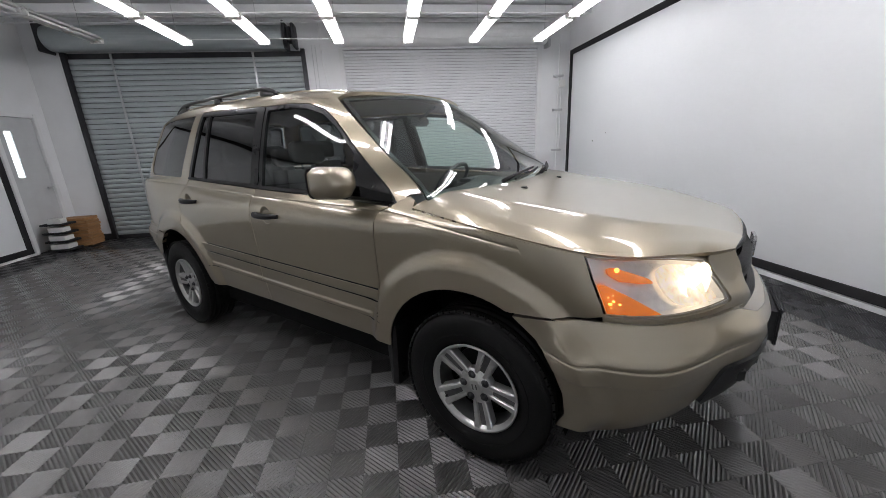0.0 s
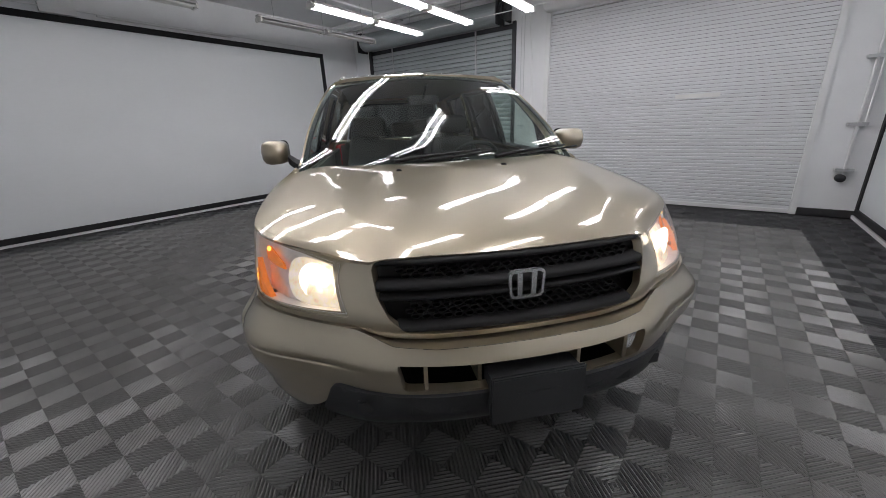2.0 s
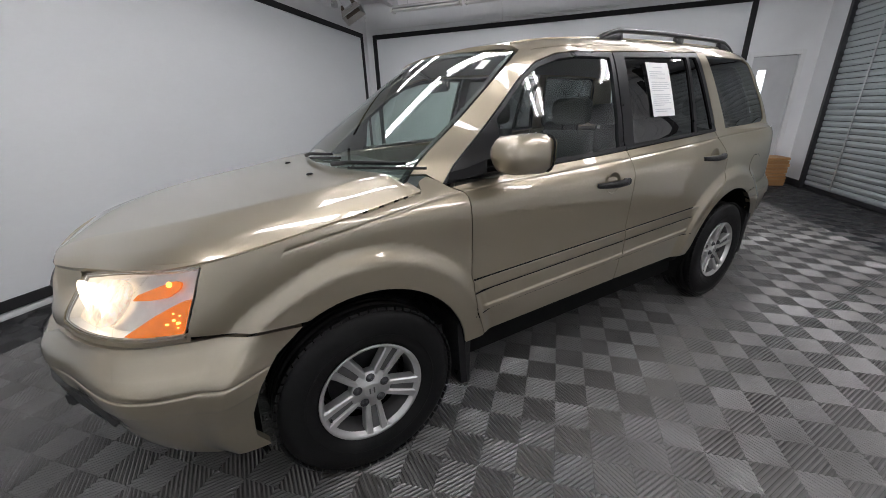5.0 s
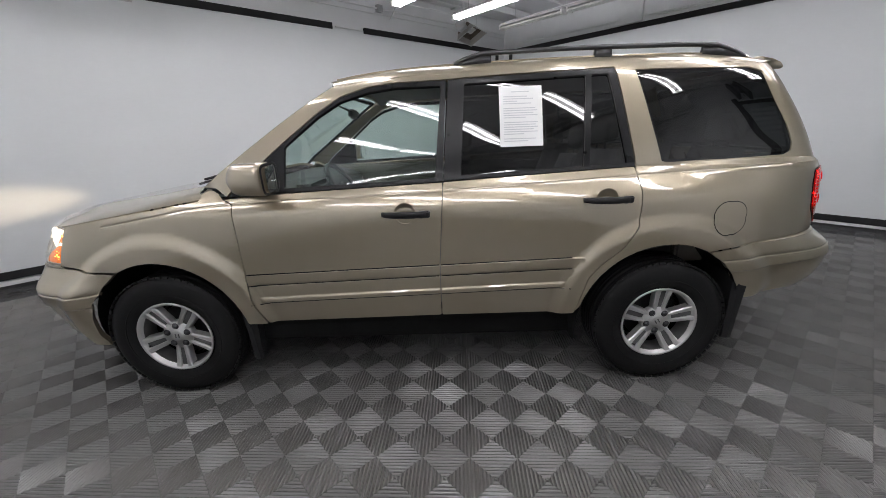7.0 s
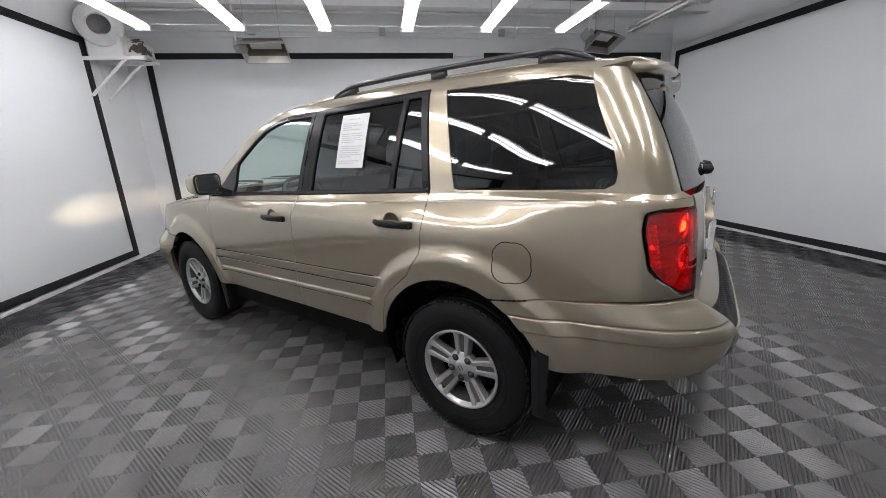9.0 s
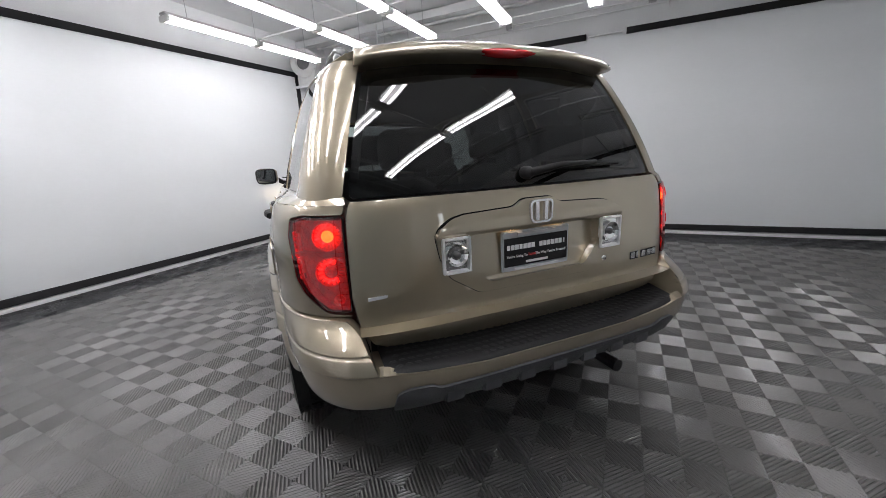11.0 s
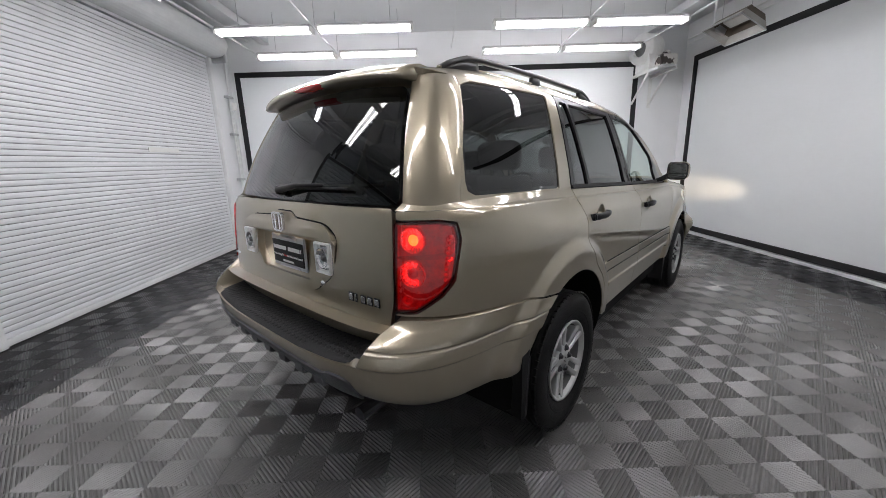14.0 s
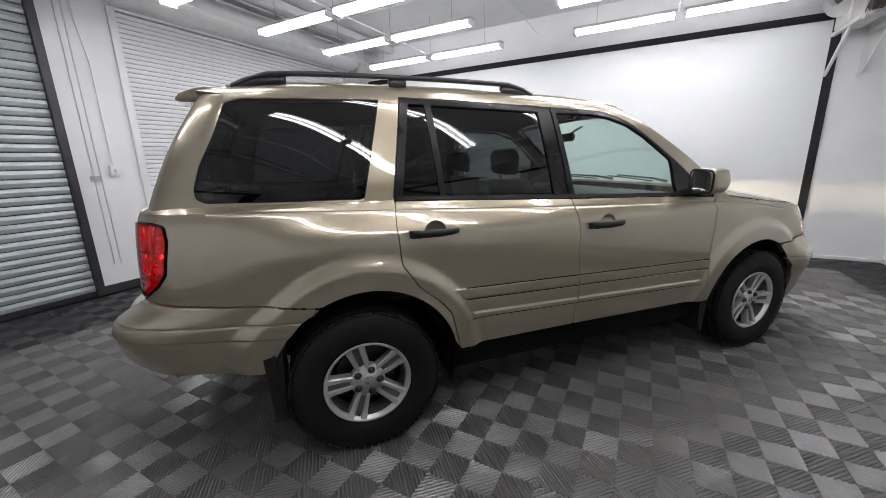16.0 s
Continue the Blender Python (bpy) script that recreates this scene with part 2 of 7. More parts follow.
# ---- roller doors ----
def roller_door(name, label, x0, x1, top, mtl, curve, pitch, guide_mtl, guide, groove, joint):
    ob = thing(name, label, "roller door", kind="structure")
    n = int((top - 0.06) / pitch)
    me = bpy.data.meshes.new("slat")
    prof = [(0.0, -groove), (0.001, 0.001), (0.004, 0.004), (0.010, 0.006 + curve * 0.2), (0.5 * pitch, 0.006 + curve), (pitch - joint - 0.006, 0.006 + curve * 0.2), (pitch - joint - 0.0012, 0.003), (pitch - joint, -groove)]
    vs, fs = [], []
    for x in (x0, x1):
        vs += [(x, -d, z) for z, d in prof]
    k = len(prof)
    for i in range(k - 1):
        fs.append((i, k + i, k + i + 1, i + 1))
    me.from_pydata(vs, [], fs)
    me.materials.append(mtl)
    for i in range(n):
        s = new("slat", me)
        s.parent = ob
        s.location = (0, YN + 0.03, 0.055 + i * pitch)
    bm = box(x0, x1, YN + 0.005, YN + 0.05, 0.0, 0.058, 0.004)
    part("bottom_bar", bm, guide_mtl, ob)
    for x in (x0, x1):
        part("guide_rail", box(x - guide / 2, x + guide / 2, YN - 0.035, YN + 0.045, 0.0, top + 0.02, 0.005), guide_mtl, ob)
    # added dark sheet behind the slats stands for shade in their joints
    part("backing", box(x0 - 0.05, x1 + 0.05, YN + 0.06, YN + 0.09, 0, top + 0.1), M_DARKSTEEL, ob)
    return ob


def drum_hood(name, x0, x1, z0, z1, depth, mtl):
    """The half-round cover over a door's roll."""
    bm = bmesh.new()
    pts = [(0.0, z1)]
    for i in range(15):
        a = math.pi * i / 14
        pts.append((depth * (0.30 + 0.70 * math.sin(a)), (z0 + z1) / 2 + (z1 - z0) / 2 * math.cos(a)))
    pts += [(0.0, z0)]
    ends = [[bm.verts.new((x, YN - d - 0.004, z)) for d, z in pts] for x in (x0, x1)]
    for k in range(len(pts) - 1):
        bm.faces.new((ends[0][k], ends[1][k], ends[1][k + 1], ends[0][k + 1]))
    bm.faces.new(ends[0])
    bm.faces.new(ends[1][::-1])
    return part(name, bm, mtl, None, smooth=False)


rd1 = roller_door("roller_door_1", "closed galvanised grey roller door of narrow slats", -4.93, -1.22, 3.06, M_DOOR_GREY, 0.010, 0.0835, M_DARKSTEEL, 0.07, 0.012, 0.0068)
for x in (-4.25, -2.05):
    part("lock_strip", box(x - 0.018, x + 0.018, YN + 0.006, YN + 0.012, 0.06, 3.05), M_GALV, rd1)
rd2 = roller_door("roller_door_2", "closed white roller door of narrow flat slats", -0.58, 3.07, 3.06, M_DOOR_WHITE, 0.002, 0.0508, M_TRIM, 0.075, 0.005, 0.0034)
part("label_strip", box(1.45, 2.0, YN + 0.006, YN + 0.012, 1.60, 1.655), M_PLASTIC_W, rd2, "pale blank label")
h1 = drum_hood("hood_cover", -5.0, -1.48, 3.06, 3.42, 0.28, M_GALV)
h1.data.materials.clear()
h1.data.materials.append(M_DOOR_GREY)
h1.parent = rd1
h2 = drum_hood("hood_cover", -0.60, 3.14, 3.09, 3.45, 0.30, M_TRIM)
h2.parent = rd2
for x in (-5.03, -1.44):
    bm = box(x - 0.02, x + 0.02, YN - 0.30, YN - 0.004, 3.02, 3.44, 0.01)
    part("drum_bracket", bm, M_DARKSTEEL, rd1)
mm = Matrix.Translation((-1.38, YN - 0.16, 3.25)) @ Vector((1, 0, 0)).to_track_quat("Z", "Y").to_matrix().to_4x4()
part("chain_wheel", add_lathe(bmesh.new(), [(0.02, -0.02), (0.11, -0.02), (0.13, -0.03), (0.13, 0.03), (0.11, 0.02), (0.02, 0.02)], mm, 28), M_DARKSTEEL, rd1, smooth=True)
part("drum_bracket", box(-1.33, -1.28, YN - 0.25, YN - 0.004, 3.06, 3.42, 0.01), M_DARKSTEEL, rd1)
part("drum_bracket", box(3.145, 3.20, YN - 0.22, YN - 0.004, 3.02, 3.16, 0.01), M_GALV, rd2)


# hand chain of the grey door, link by link
def chain(name, x, y, z0, z1, label):
    bm = bmesh.new()
    n = int((z1 - z0) / 0.026)
    for i in range(n):
        z = z0 + i * 0.026
        pts = []
        for k in range(9):
            a = k * math.tau / 8
            w, h = 0.0068 * math.cos(a), 0.017 * math.sin(a)
            pts.append((x + (w if i % 2 else 0), y + (0 if i % 2 else w), z + h))
        add_tube(bm, pts, 0.0022, 4, False)
    ob = part(name, bm, M_GALV)
    return tagged(ob, label=label, category="chain")


chain("hand_chain", -1.06, YN - 0.05, 0.35, 3.15, "grey steel hand chain hanging beside a roller door")
chain("hand_chain", -1.00, YN - 0.05, 0.35, 3.15, "grey steel hand chain hanging beside a roller door")
keeper = thing("chain_keeper", "small steel chain keeper on the wall", "bracket", pose(-1.03, YN, 1.28))
part("plate", box(-0.045, 0.045, -0.02, -0.001, -0.03, 0.03, 0.004), M_GALV, keeper)
part("hook", tube([(-0.03, -0.02, 0), (-0.03, -0.06, 0), (-0.03, -0.065, 0.03)], 0.005, 6), M_GALV, keeper)

switch = thing("switch_box", "white surface switch box with a conduit above", "switch", pose(-0.86, YN, 1.36))
part("box", box(-0.04, 0.04, -0.045, -0.001, -0.055, 0.055, 0.006), M_PLASTIC_W, switch)
part("button", box(-0.012, 0.012, -0.052, -0.044, -0.02, 0.02, 0.003), M_GALV, switch)
part("conduit", tube([(0, -0.02, 0.055), (0, -0.02, 1.1), (-0.05, -0.02, 1.5), (-0.06, -0.02, 2.1)], 0.009, 8), M_TRIM, switch)

pipe = thing("wall_pipe", "white painted pipes with clamps in the corner", "pipe", pose(3.45, YN, 0))
part("pipe", tube([(0, -0.05, 0.45), (0, -0.05, 3.3)], 0.014, 8), M_TRIM, pipe)
part("pipe", tube([(0.06, -0.05, 1.15), (0.06, -0.05, 2.6)], 0.010, 8), M_TRIM, pipe)
for z in (0.62, 1.18, 1.94, 2.55):
    part("clamp", box(-0.09, 0.09, -0.075, -0.001, z - 0.02, z + 0.02, 0.005), M_GALV, pipe)
part("valve_box", box(0.02, 0.12, -0.10, -0.001, 2.35, 2.47, 0.008), M_PLASTIC_W, pipe)
mm = Matrix.Translation((-0.02, -0.09, 0.52)) @ Vector((0, -1, 0)).to_track_quat("Z", "Y").to_matrix().to_4x4()
part("outlet", add_lathe(bmesh.new(), [(0.05, -0.06), (0.05, 0.02), (0.04, 0.035), (0.001, 0.035)], mm, 16), M_DARKSTEEL, pipe, smooth=True)

# door in the west wall
door = thing("door_1", "grey painted steel door with a narrow lit window", "door", kind="structure")
part("door_frame", box(XW - 0.02, XW + 0.03, 3.42, 3.49, 0, 2.14, 0.006), M_TRIM, door)
part("door_frame", box(XW - 0.02, XW + 0.03, 4.13, 4.20, 0, 2.14, 0.006), M_TRIM, door)
part("door_frame", box(XW - 0.02, XW + 0.03, 3.49, 4.13, 2.07, 2.14, 0.006), M_TRIM, door)
M_DOORPAINT = mat("grey door paint", (0.5, 0.51, 0.52), 0.45, var=0.08)
bm = bmesh.new()
for b in ((3.495, 3.60, 0.01, 2.065), (3.72, 4.125, 0.01, 2.065), (3.60, 3.72, 0.01, 1.18), (3.60, 3.72, 1.86, 2.065)):
    add_box(bm, XW - 0.045, XW - 0.005, b[0], b[1], b[2], b[3])
leaf = part("door_leaf", bm, M_DOORPAINT, door)
M_LITPANE = mat("daylit frosted pane", (0.9, 0.95, 1.0), 0.3, var=0.02, glow=2.6)
part("lit_pane", box(XW - 0.035, XW - 0.02, 3.60, 3.72, 1.18, 1.86), M_LITPANE, leaf, "bright frosted window pane")
part("door_handle", tube([(XW, 4.06, 1.0), (XW + 0.05, 4.06, 1.0), (XW + 0.05, 3.96, 1.0)], 0.01, 8), M_GALV, leaf)
part("door_backing", box(XW - 0.2, XW - 0.16, 3.4, 4.2, 0, 2.2), M_DARKSTEEL, door)

# boxes by the door
M_TIMBER = mat("orange brown timber", (0.36, 0.19, 0.08), 0.6, var=0.25, scale=8, stretch=(1, 6, 6), piece=0.3)
crate = thing("timber_stack", "stack of short orange brown timber boards against the wall", "wood stack", pose(XW + 0.32, 3.98, 0, 0, 0, 4))
for k in range(9):
    part("board", box(-0.20 + 0.012 * math.sin(k * 2.1), 0.20 + 0.012 * math.sin(k * 1.3), -0.16, 0.16 + 0.008 * math.sin(k * 3.3), 0.015 + k * 0.052, 0.015 + k * 0.052 + 0.047, 0.004), M_TIMBER, crate)
bench = thing("supply_stack", "small stack of black trays and white cartons", "boxes", pose(XW + 0.30, 3.60, 0))
for k in range(4):
    part("tray", box(-0.17, 0.17, -0.12, 0.14, 0.02 + k * 0.135, 0.05 + k * 0.135, 0.006), M_STRIP, bench)
    part("carton", box(-0.13 + 0.02 * k, 0.12, -0.10, 0.10 - 0.02 * k, 0.05 + k * 0.135, 0.125 + k * 0.135, 0.006), M_PLASTIC_W, bench)

# blower on a wall bracket in the corner
fan = thing("blower_fan", "white drum blower with motor on a white wall bracket", "fan", pose(XE, -2.9, 0))
M_INLET = mat("dusty grey inlet mesh", (0.16, 0.16, 0.165), 0.6, var=0.25, scale=30)
M_WHITEMETAL = mat("white enamelled steel", (0.7, 0.7, 0.69), 0.4, var=0.12, scale=8)
mm = Matrix.Translation((-0.33, 0.26, 3.09)) @ Vector((-0.42, 1, -0.05)).to_track_quat("Z", "Y").to_matrix().to_4x4()
part("drum", add_lathe(bmesh.new(), [(0.02, -0.24), (0.235, -0.24), (0.245, -0.22), (0.245, 0.0), (0.235, 0.02), (0.15, 0.03), (0.135, 0.05), (0.122, 0.05), (0.118, 0.0), (0.10, -0.10), (0.001, -0.11)], mm, 40), M_WHITEMETAL, fan, "white fan drum", smooth=True)
part("inlet", add_lathe(bmesh.new(), [(0.117, 0.001), (0.10, -0.09), (0.001, -0.095)], mm, 32), M_INLET, fan, "grey fan inlet", smooth=True)
part("scroll", box(-0.52, -0.10, -0.02, 0.22, 2.74, 3.0, 0.01), M_WHITEMETAL, fan)
M_PEEL = mat("peeling white paint on rusty steel", (0.62, 0.60, 0.58), 0.6, var=0.05)
nt = M_PEEL.node_tree
flake, cut, blend = nt.nodes.new("ShaderNodeTexNoise"), nt.nodes.new("ShaderNodeMapRange"), nt.nodes.new("ShaderNodeMix")
flake.inputs["Scale"].default_value, flake.inputs["Detail"].default_value = 1.6, 3.0
cut.inputs["From Min"].default_value, cut.inputs["From Max"].default_value = 0.50, 0.54
blend.data_type = "RGBA"
blend.inputs["A"].default_value, blend.inputs["B"].default_value = (0.62, 0.60, 0.58, 1), (0.060, 0.048, 0.045, 1)
nt.links.new(flake.outputs["Fac"], cut.inputs["Value"])
nt.links.new(cut.outputs["Result"], blend.inputs["Factor"])
nt.links.new(blend.outputs["Result"], nt.nodes["Principled BSDF"].inputs["Base Color"])
part("motor_housing", box(-0.70, -0.49, -0.15, 0.12, 2.77, 2.93, 0.012), M_PEEL, fan, "motor housing with peeling paint")
mm = Matrix.Translation((-0.60, 0.0, 2.93)) @ Vector((-1, 0.25, 0)).to_track_quat("Z", "Y").to_matrix().to_4x4()
part("motor", add_lathe(bmesh.new(), [(0.001, -0.1), (0.055, -0.1), (0.06, -0.08), (0.06, 0.06), (0.045, 0.08), (0.001, 0.085)], mm, 20), M_PEEL, fan, smooth=True)
part("motor_plate", box(-0.74, -0.52, -0.08, 0.12, 2.738, 2.77, 0.006), M_GALV, fan)
for y in (0.20, -0.12):
    part("bracket_arm", box(-0.74, -0.002, y - 0.022, y + 0.022, 2.695, 2.738, 0.004), M_WHITEMETAL, fan)
    part("bracket_strut", tube([(-0.50, y, 2.70), (-0.02, y, 2.27)], 0.02, 6), M_WHITEMETAL, fan)
    part("bracket_foot", box(-0.012, -0.001, y - 0.03, y + 0.03, 2.20, 2.76, 0.003), M_WHITEMETAL, fan)


# radiant heaters under the ceiling
def radiant_heater(m, tilt):
    ob = thing("radiant_heater", "steel radiant heater hung from the ceiling", "heater", m, group="ceiling heaters")
    t = pose(0, 0, 0, tilt, 0, 0)
    bm = bmesh.new()
    top_ = [bm.verts.new(t @ Vector(p)) for p in ((-0.24, -0.10, 0.12), (0.24, -0.10, 0.12), (0.24, 0.10, 0.12), (-0.24, 0.10, 0.12))]
    low_ = [bm.verts.new(t @ Vector(p)) for p in ((-0.27, -0.135, 0.045), (0.27, -0.135, 0.045), (0.27, 0.135, 0.045), (-0.27, 0.135, 0.045))]
    bm.faces.new(top_)
    for k in range(4):
        bm.faces.new((top_[k], top_[(k + 1) % 4], low_[(k + 1) % 4], low_[k]))
    part("reflector_hood", bm, M_HEATER, ob, "brown steel hood")
    bm = bmesh.new()
    loops = [[bm.verts.new(t @ Vector((sx * w, sy * d, z))) for sx, sy in ((-1, -1), (1, -1), (1, 1), (-1, 1))] for w, d, z in ((0.272, 0.137, 0.045), (0.30, 0.178, -0.038), (0.294, 0.172, -0.038), (0.266, 0.131, 0.045))]
    for p, q in zip(loops, loops[1:]):
        for k in range(4):
            bm.faces.new((p[k], p[(k + 1) % 4], q[(k + 1) % 4], q[k]))
    part("reflector_skirt", bm, M_SKIRT, ob, "flared bright steel skirt")
    bm = bmesh.new()
    for a, b in (((-0.30, -0.178, -0.04), (0.30, -0.178, -0.04)), ((0.30, -0.178, -0.04), (0.30, 0.178, -0.04)), ((0.30, 0.178, -0.04), (-0.30, 0.178, -0.04)), ((-0.30, 0.178, -0.04), (-0.30, -0.178, -0.04))):
        add_tube(bm, [t @ Vector(a), t @ Vector(b)], 0.006, 6)
    part("rim_bar", bm, M_GALV, ob, "steel rim")
    part("burner", box(-0.2, 0.2, -0.06, 0.06, 0.09, 0.115, 0.004, t), M_PLASTIC_W, ob, "pale ceramic burner")
    part("gas_valve", box(-0.40, -0.25, -0.07, 0.07, 0.02, 0.17, 0.012, t), M_GALV, ob, "gas valve box")
    for x in (-0.22, 0.22):
        part("hanger_chain", tube([(x, 0, 0.12), (x, 0, ZC - m.translation.z)], 0.005, 6), M_GALV, ob)
    part("gas_pipe", tube([(-0.36, 0, 0.12), (-0.36, 0, ZC - m.translation.z - 0.1)], 0.012, 8), M_TRIM, ob)
    return ob


M_HEATER = mat("brown heater steel", (0.105, 0.085, 0.065), 0.45, metal=0.4, var=0.3)
M_SKIRT = mat("bright heater steel", (0.36, 0.35, 0.33), 0.38, metal=0.6, var=0.2)
heater = radiant_heater(pose(1.42, -2.72, 2.80, 0, 0, 180), -30)
copy_thing(heater, pose(-3.72, -2.95, 2.98, 0, 0, 200))

# conduits and pipes along the walls and ceiling
run = thing("ceiling_conduit", "white painted conduit runs under the ceiling", "pipe")
for pts, r in (([(XW + 0.1, YN - 0.33, 3.40), (XE - 0.05, YN - 0.33, 3.40)], 0.010), ([(XW + 0.1, YN - 0.40, 3.46), (XE - 0.05, YN - 0.40, 3.46)], 0.014),
               ([(-3.7, 2.26, 2.985), (2.64, 2.26, 2.985)], 0.010), ([(-3.7, -1.05, 2.985), (2.64, -1.05, 2.985)], 0.010), ([(-2.63, 3.44, 3.0), (2.64, 3.44, 3.0)], 0.007), ([(-2.63, -2.3, 3.0), (2.64, -2.3, 3.0)], 0.007), ([(-2.63, 0.56, 3.0), (2.64, 0.56, 3.0)], 0.005),
               ([(XW + 0.1, YS + 0.06, 3.28), (XE - 0.1, YS + 0.06, 3.28)], 0.014), ([(XW + 0.1, YS + 0.06, 3.20), (XE - 0.1, YS + 0.06, 3.20)], 0.009), ([(XW + 0.05, YS + 0.3, 3.05), (XW + 0.05, 3.3, 3.05)], 0.009),
               ([(-3.6, YS + 0.5, 3.42), (3.4, YS + 0.5, 3.42)], 0.02), ([(-2.4, -2.6, 3.42), (-2.4, -3.2, 3.42), (-2.4, -3.55, 3.15)], 0.012), ([(-1.85, YS + 0.04, 2.93), (-1.4, YS + 0.04, 2.93)], 0.012)):
    part("conduit", tube(pts, r, 8), M_TRIM, run)
for x in (-4.2, -2.2, -0.2, 1.8):
    part("junction_box", box(x - 0.05, x + 0.05, YS + 0.02, YS + 0.10, 3.23, 3.33, 0.006), M_GALV, run)
west_pipe = thing("wall_duct", "grey square post against the upper wall", "duct")
part("post", box(XW + 0.002, XW + 0.06, -1.10, -0.72, 2.98, ZC - 0.03, 0.004), M_TRIM, west_pipe)
part("strip", box(XW + 0.002, XW + 0.05, -0.5, 1.4, 3.02, 3.06, 0.004), M_TRIM, west_pipe)

# skirting
for nm, b in (("baseboard_north", (-1.18, -0.62, YN - 0.012, YN - 0.001, 0, 0.10)), ("baseboard_northwest", (XW, -4.97, YN - 0.012, YN - 0.001, 0, 0.10)), ("baseboard_northeast", (3.11, XE, YN - 0.012, YN - 0.001, 0, 0.10)),
              ("baseboard_west", (XW + 0.001, XW + 0.03, YS, 3.42, 0, 0.035)), ("baseboard_south", (XW, XE, YS + 0.001, YS + 0.03, 0, 0.045)), ("baseboard_east", (XE - 0.03, XE - 0.001, YS, YN, 0, 0.045))):
    tagged(part(nm, box(*b, 0.003), M_TRIM if nm.split("_")[1] in ("west", "south", "east") else M_BASE), label="low skirting strip along the wall", category="skirting", kind="structure")

# marks on the south and east sheets
for p, n in (((XE - 0.03, 0.9, 1.25), 0), ((XE - 0.03, 2.9, 1.45), 0), ((XE - 0.03, 3.3, 1.33), 0)):
    tagged(part("wall_hook", box(p[0] - 0.012, p[0] + 0.008, p[1] - 0.012, p[1] + 0.012, p[2] - 0.010, p[2] + 0.010, 0.004), M_STRIP), label="tiny black hook on the white sheet", category="hook")


# fluorescent fixtures in two rows
def fluorescent(lit=True):
    ob = thing("fluorescent_light", "twin-tube fluorescent batten, lit, hung from the ceiling" if lit else "unlit fluorescent batten hung from the ceiling", "ceiling light", group="ceiling lights")
    for s in (0, 1):
        y0 = -1.175 + s * 1.2
        bm = box(-0.05, 0.05, y0, y0 + 1.15, 0.055, 0.088, 0.008)
        add_box(bm, -0.085, 0.085, y0 + 0.01, y0 + 1.14, 0.045, 0.057, 0.003)
        body = part("batten", bm, M_FIXTURE, ob)
        for x in (-0.043, 0.043):
            part("tube", tube([(x, y0 + 0.03, 0.02), (x, y0 + 1.12, 0.02)], 0.0175, 12), M_TUBE if lit else M_PLASTIC_W, body, "lit white tube" if lit else "unlit tube", smooth=True)
        for yy in (y0 + 0.005, y0 + 1.115):
            part("lampholder", box(-0.08, 0.08, yy, yy + 0.03, -0.005, 0.056, 0.004), M_PLASTIC_W, body)
    for y in (-0.9, 0.0, 0.9):
        part("hanger", tube([(0, y, 0.085), (0, y, ZC - 2.93)], 0.004, 6), M_GALV, ob)
    return ob


LAMP_Z = 2.915
first = None
for x in (-2.63, -1.57, -0.51, 0.54, 1.58, 2.64):
    for y in (2.235, -1.07):
        if first is None:
            first = fluorescent()
            first.matrix_basis = pose(x, y, LAMP_Z)
        else:
            copy_thing(first, pose(x, y, LAMP_Z))
dead = fluorescent(False)
dead.matrix_basis = pose(-3.7, 2.1, LAMP_Z)
copy_thing(dead, pose(-3.7, -1.07, LAMP_Z))


# ---- the car: surfaces ----
def pchip(pts):
    """A smooth curve through (x, y) pairs that never overshoots them."""
    xs, ys = [p[0] for p in pts], [p[1] for p in pts]
    n = len(xs)
    h = [xs[i + 1] - xs[i] for i in range(n - 1)]
    d = [(ys[i + 1] - ys[i]) / h[i] for i in range(n - 1)]
    m = [d[0]] + [0.0] * (n - 2) + [d[-1]]
    for i in range(1, n - 1):
        if d[i - 1] * d[i] > 0:
            w1, w2 = 2 * h[i] + h[i - 1], h[i] + 2 * h[i - 1]
            m[i] = (w1 + w2) / (w1 / d[i - 1] + w2 / d[i])

    def f(x):
        x = min(max(x, xs[0]), xs[-1])
        lo, hi = 0, n - 2
        while lo < hi:
            mid = (lo + hi + 1) // 2
            if xs[mid] <= x:
                lo = mid
            else:
                hi = mid - 1
        t, hh = (x - xs[lo]) / h[lo], h[lo]
        return ((2 * t - 3) * t * t + 1) * ys[lo] + ((t - 2) * t + 1) * t * hh * m[lo] + (3 - 2 * t) * t * t * ys[lo + 1] + (t - 1) * t * t * hh * m[lo + 1]

    return f


def soft(f, a, b, width):
    """The curve f between a and b, evened out over a short width so that reflections run clean along it."""
    xs = np.linspace(a - 4 * width, b + 4 * width, 900)
    sa, sb = (f(a + 1e-3) - f(a)) / 1e-3, (f(b) - f(b - 1e-3)) / 1e-3
    ys = np.array([f(a) + sa * (x - a) if x < a else f(b) + sb * (x - b) if x > b else f(x) for x in xs])
    h = xs[1] - xs[0]
    k = np.arange(-int(3.5 * width / h), int(3.5 * width / h) + 1) * h
    w = np.exp(-0.5 * (k / width) ** 2)
    ys = np.convolve(ys, w / w.sum(), mode="same")
    m = np.gradient(ys, xs)

    def g(x):
        x = min(max(x, a), b)
        i = min(int((x - xs[0]) / h), len(xs) - 2)
        t = (x - xs[i]) / h
        return float(((2 * t - 3) * t * t + 1) * ys[i] + ((t - 2) * t + 1) * t * h * m[i] + (3 - 2 * t) * t * t * ys[i + 1] + (t - 1) * t * t * h * m[i + 1])

    return g


def smooth(x, a, b):
    t = min(max((x - a) / (b - a), 0), 1)
    return t * t * (3 - 2 * t)


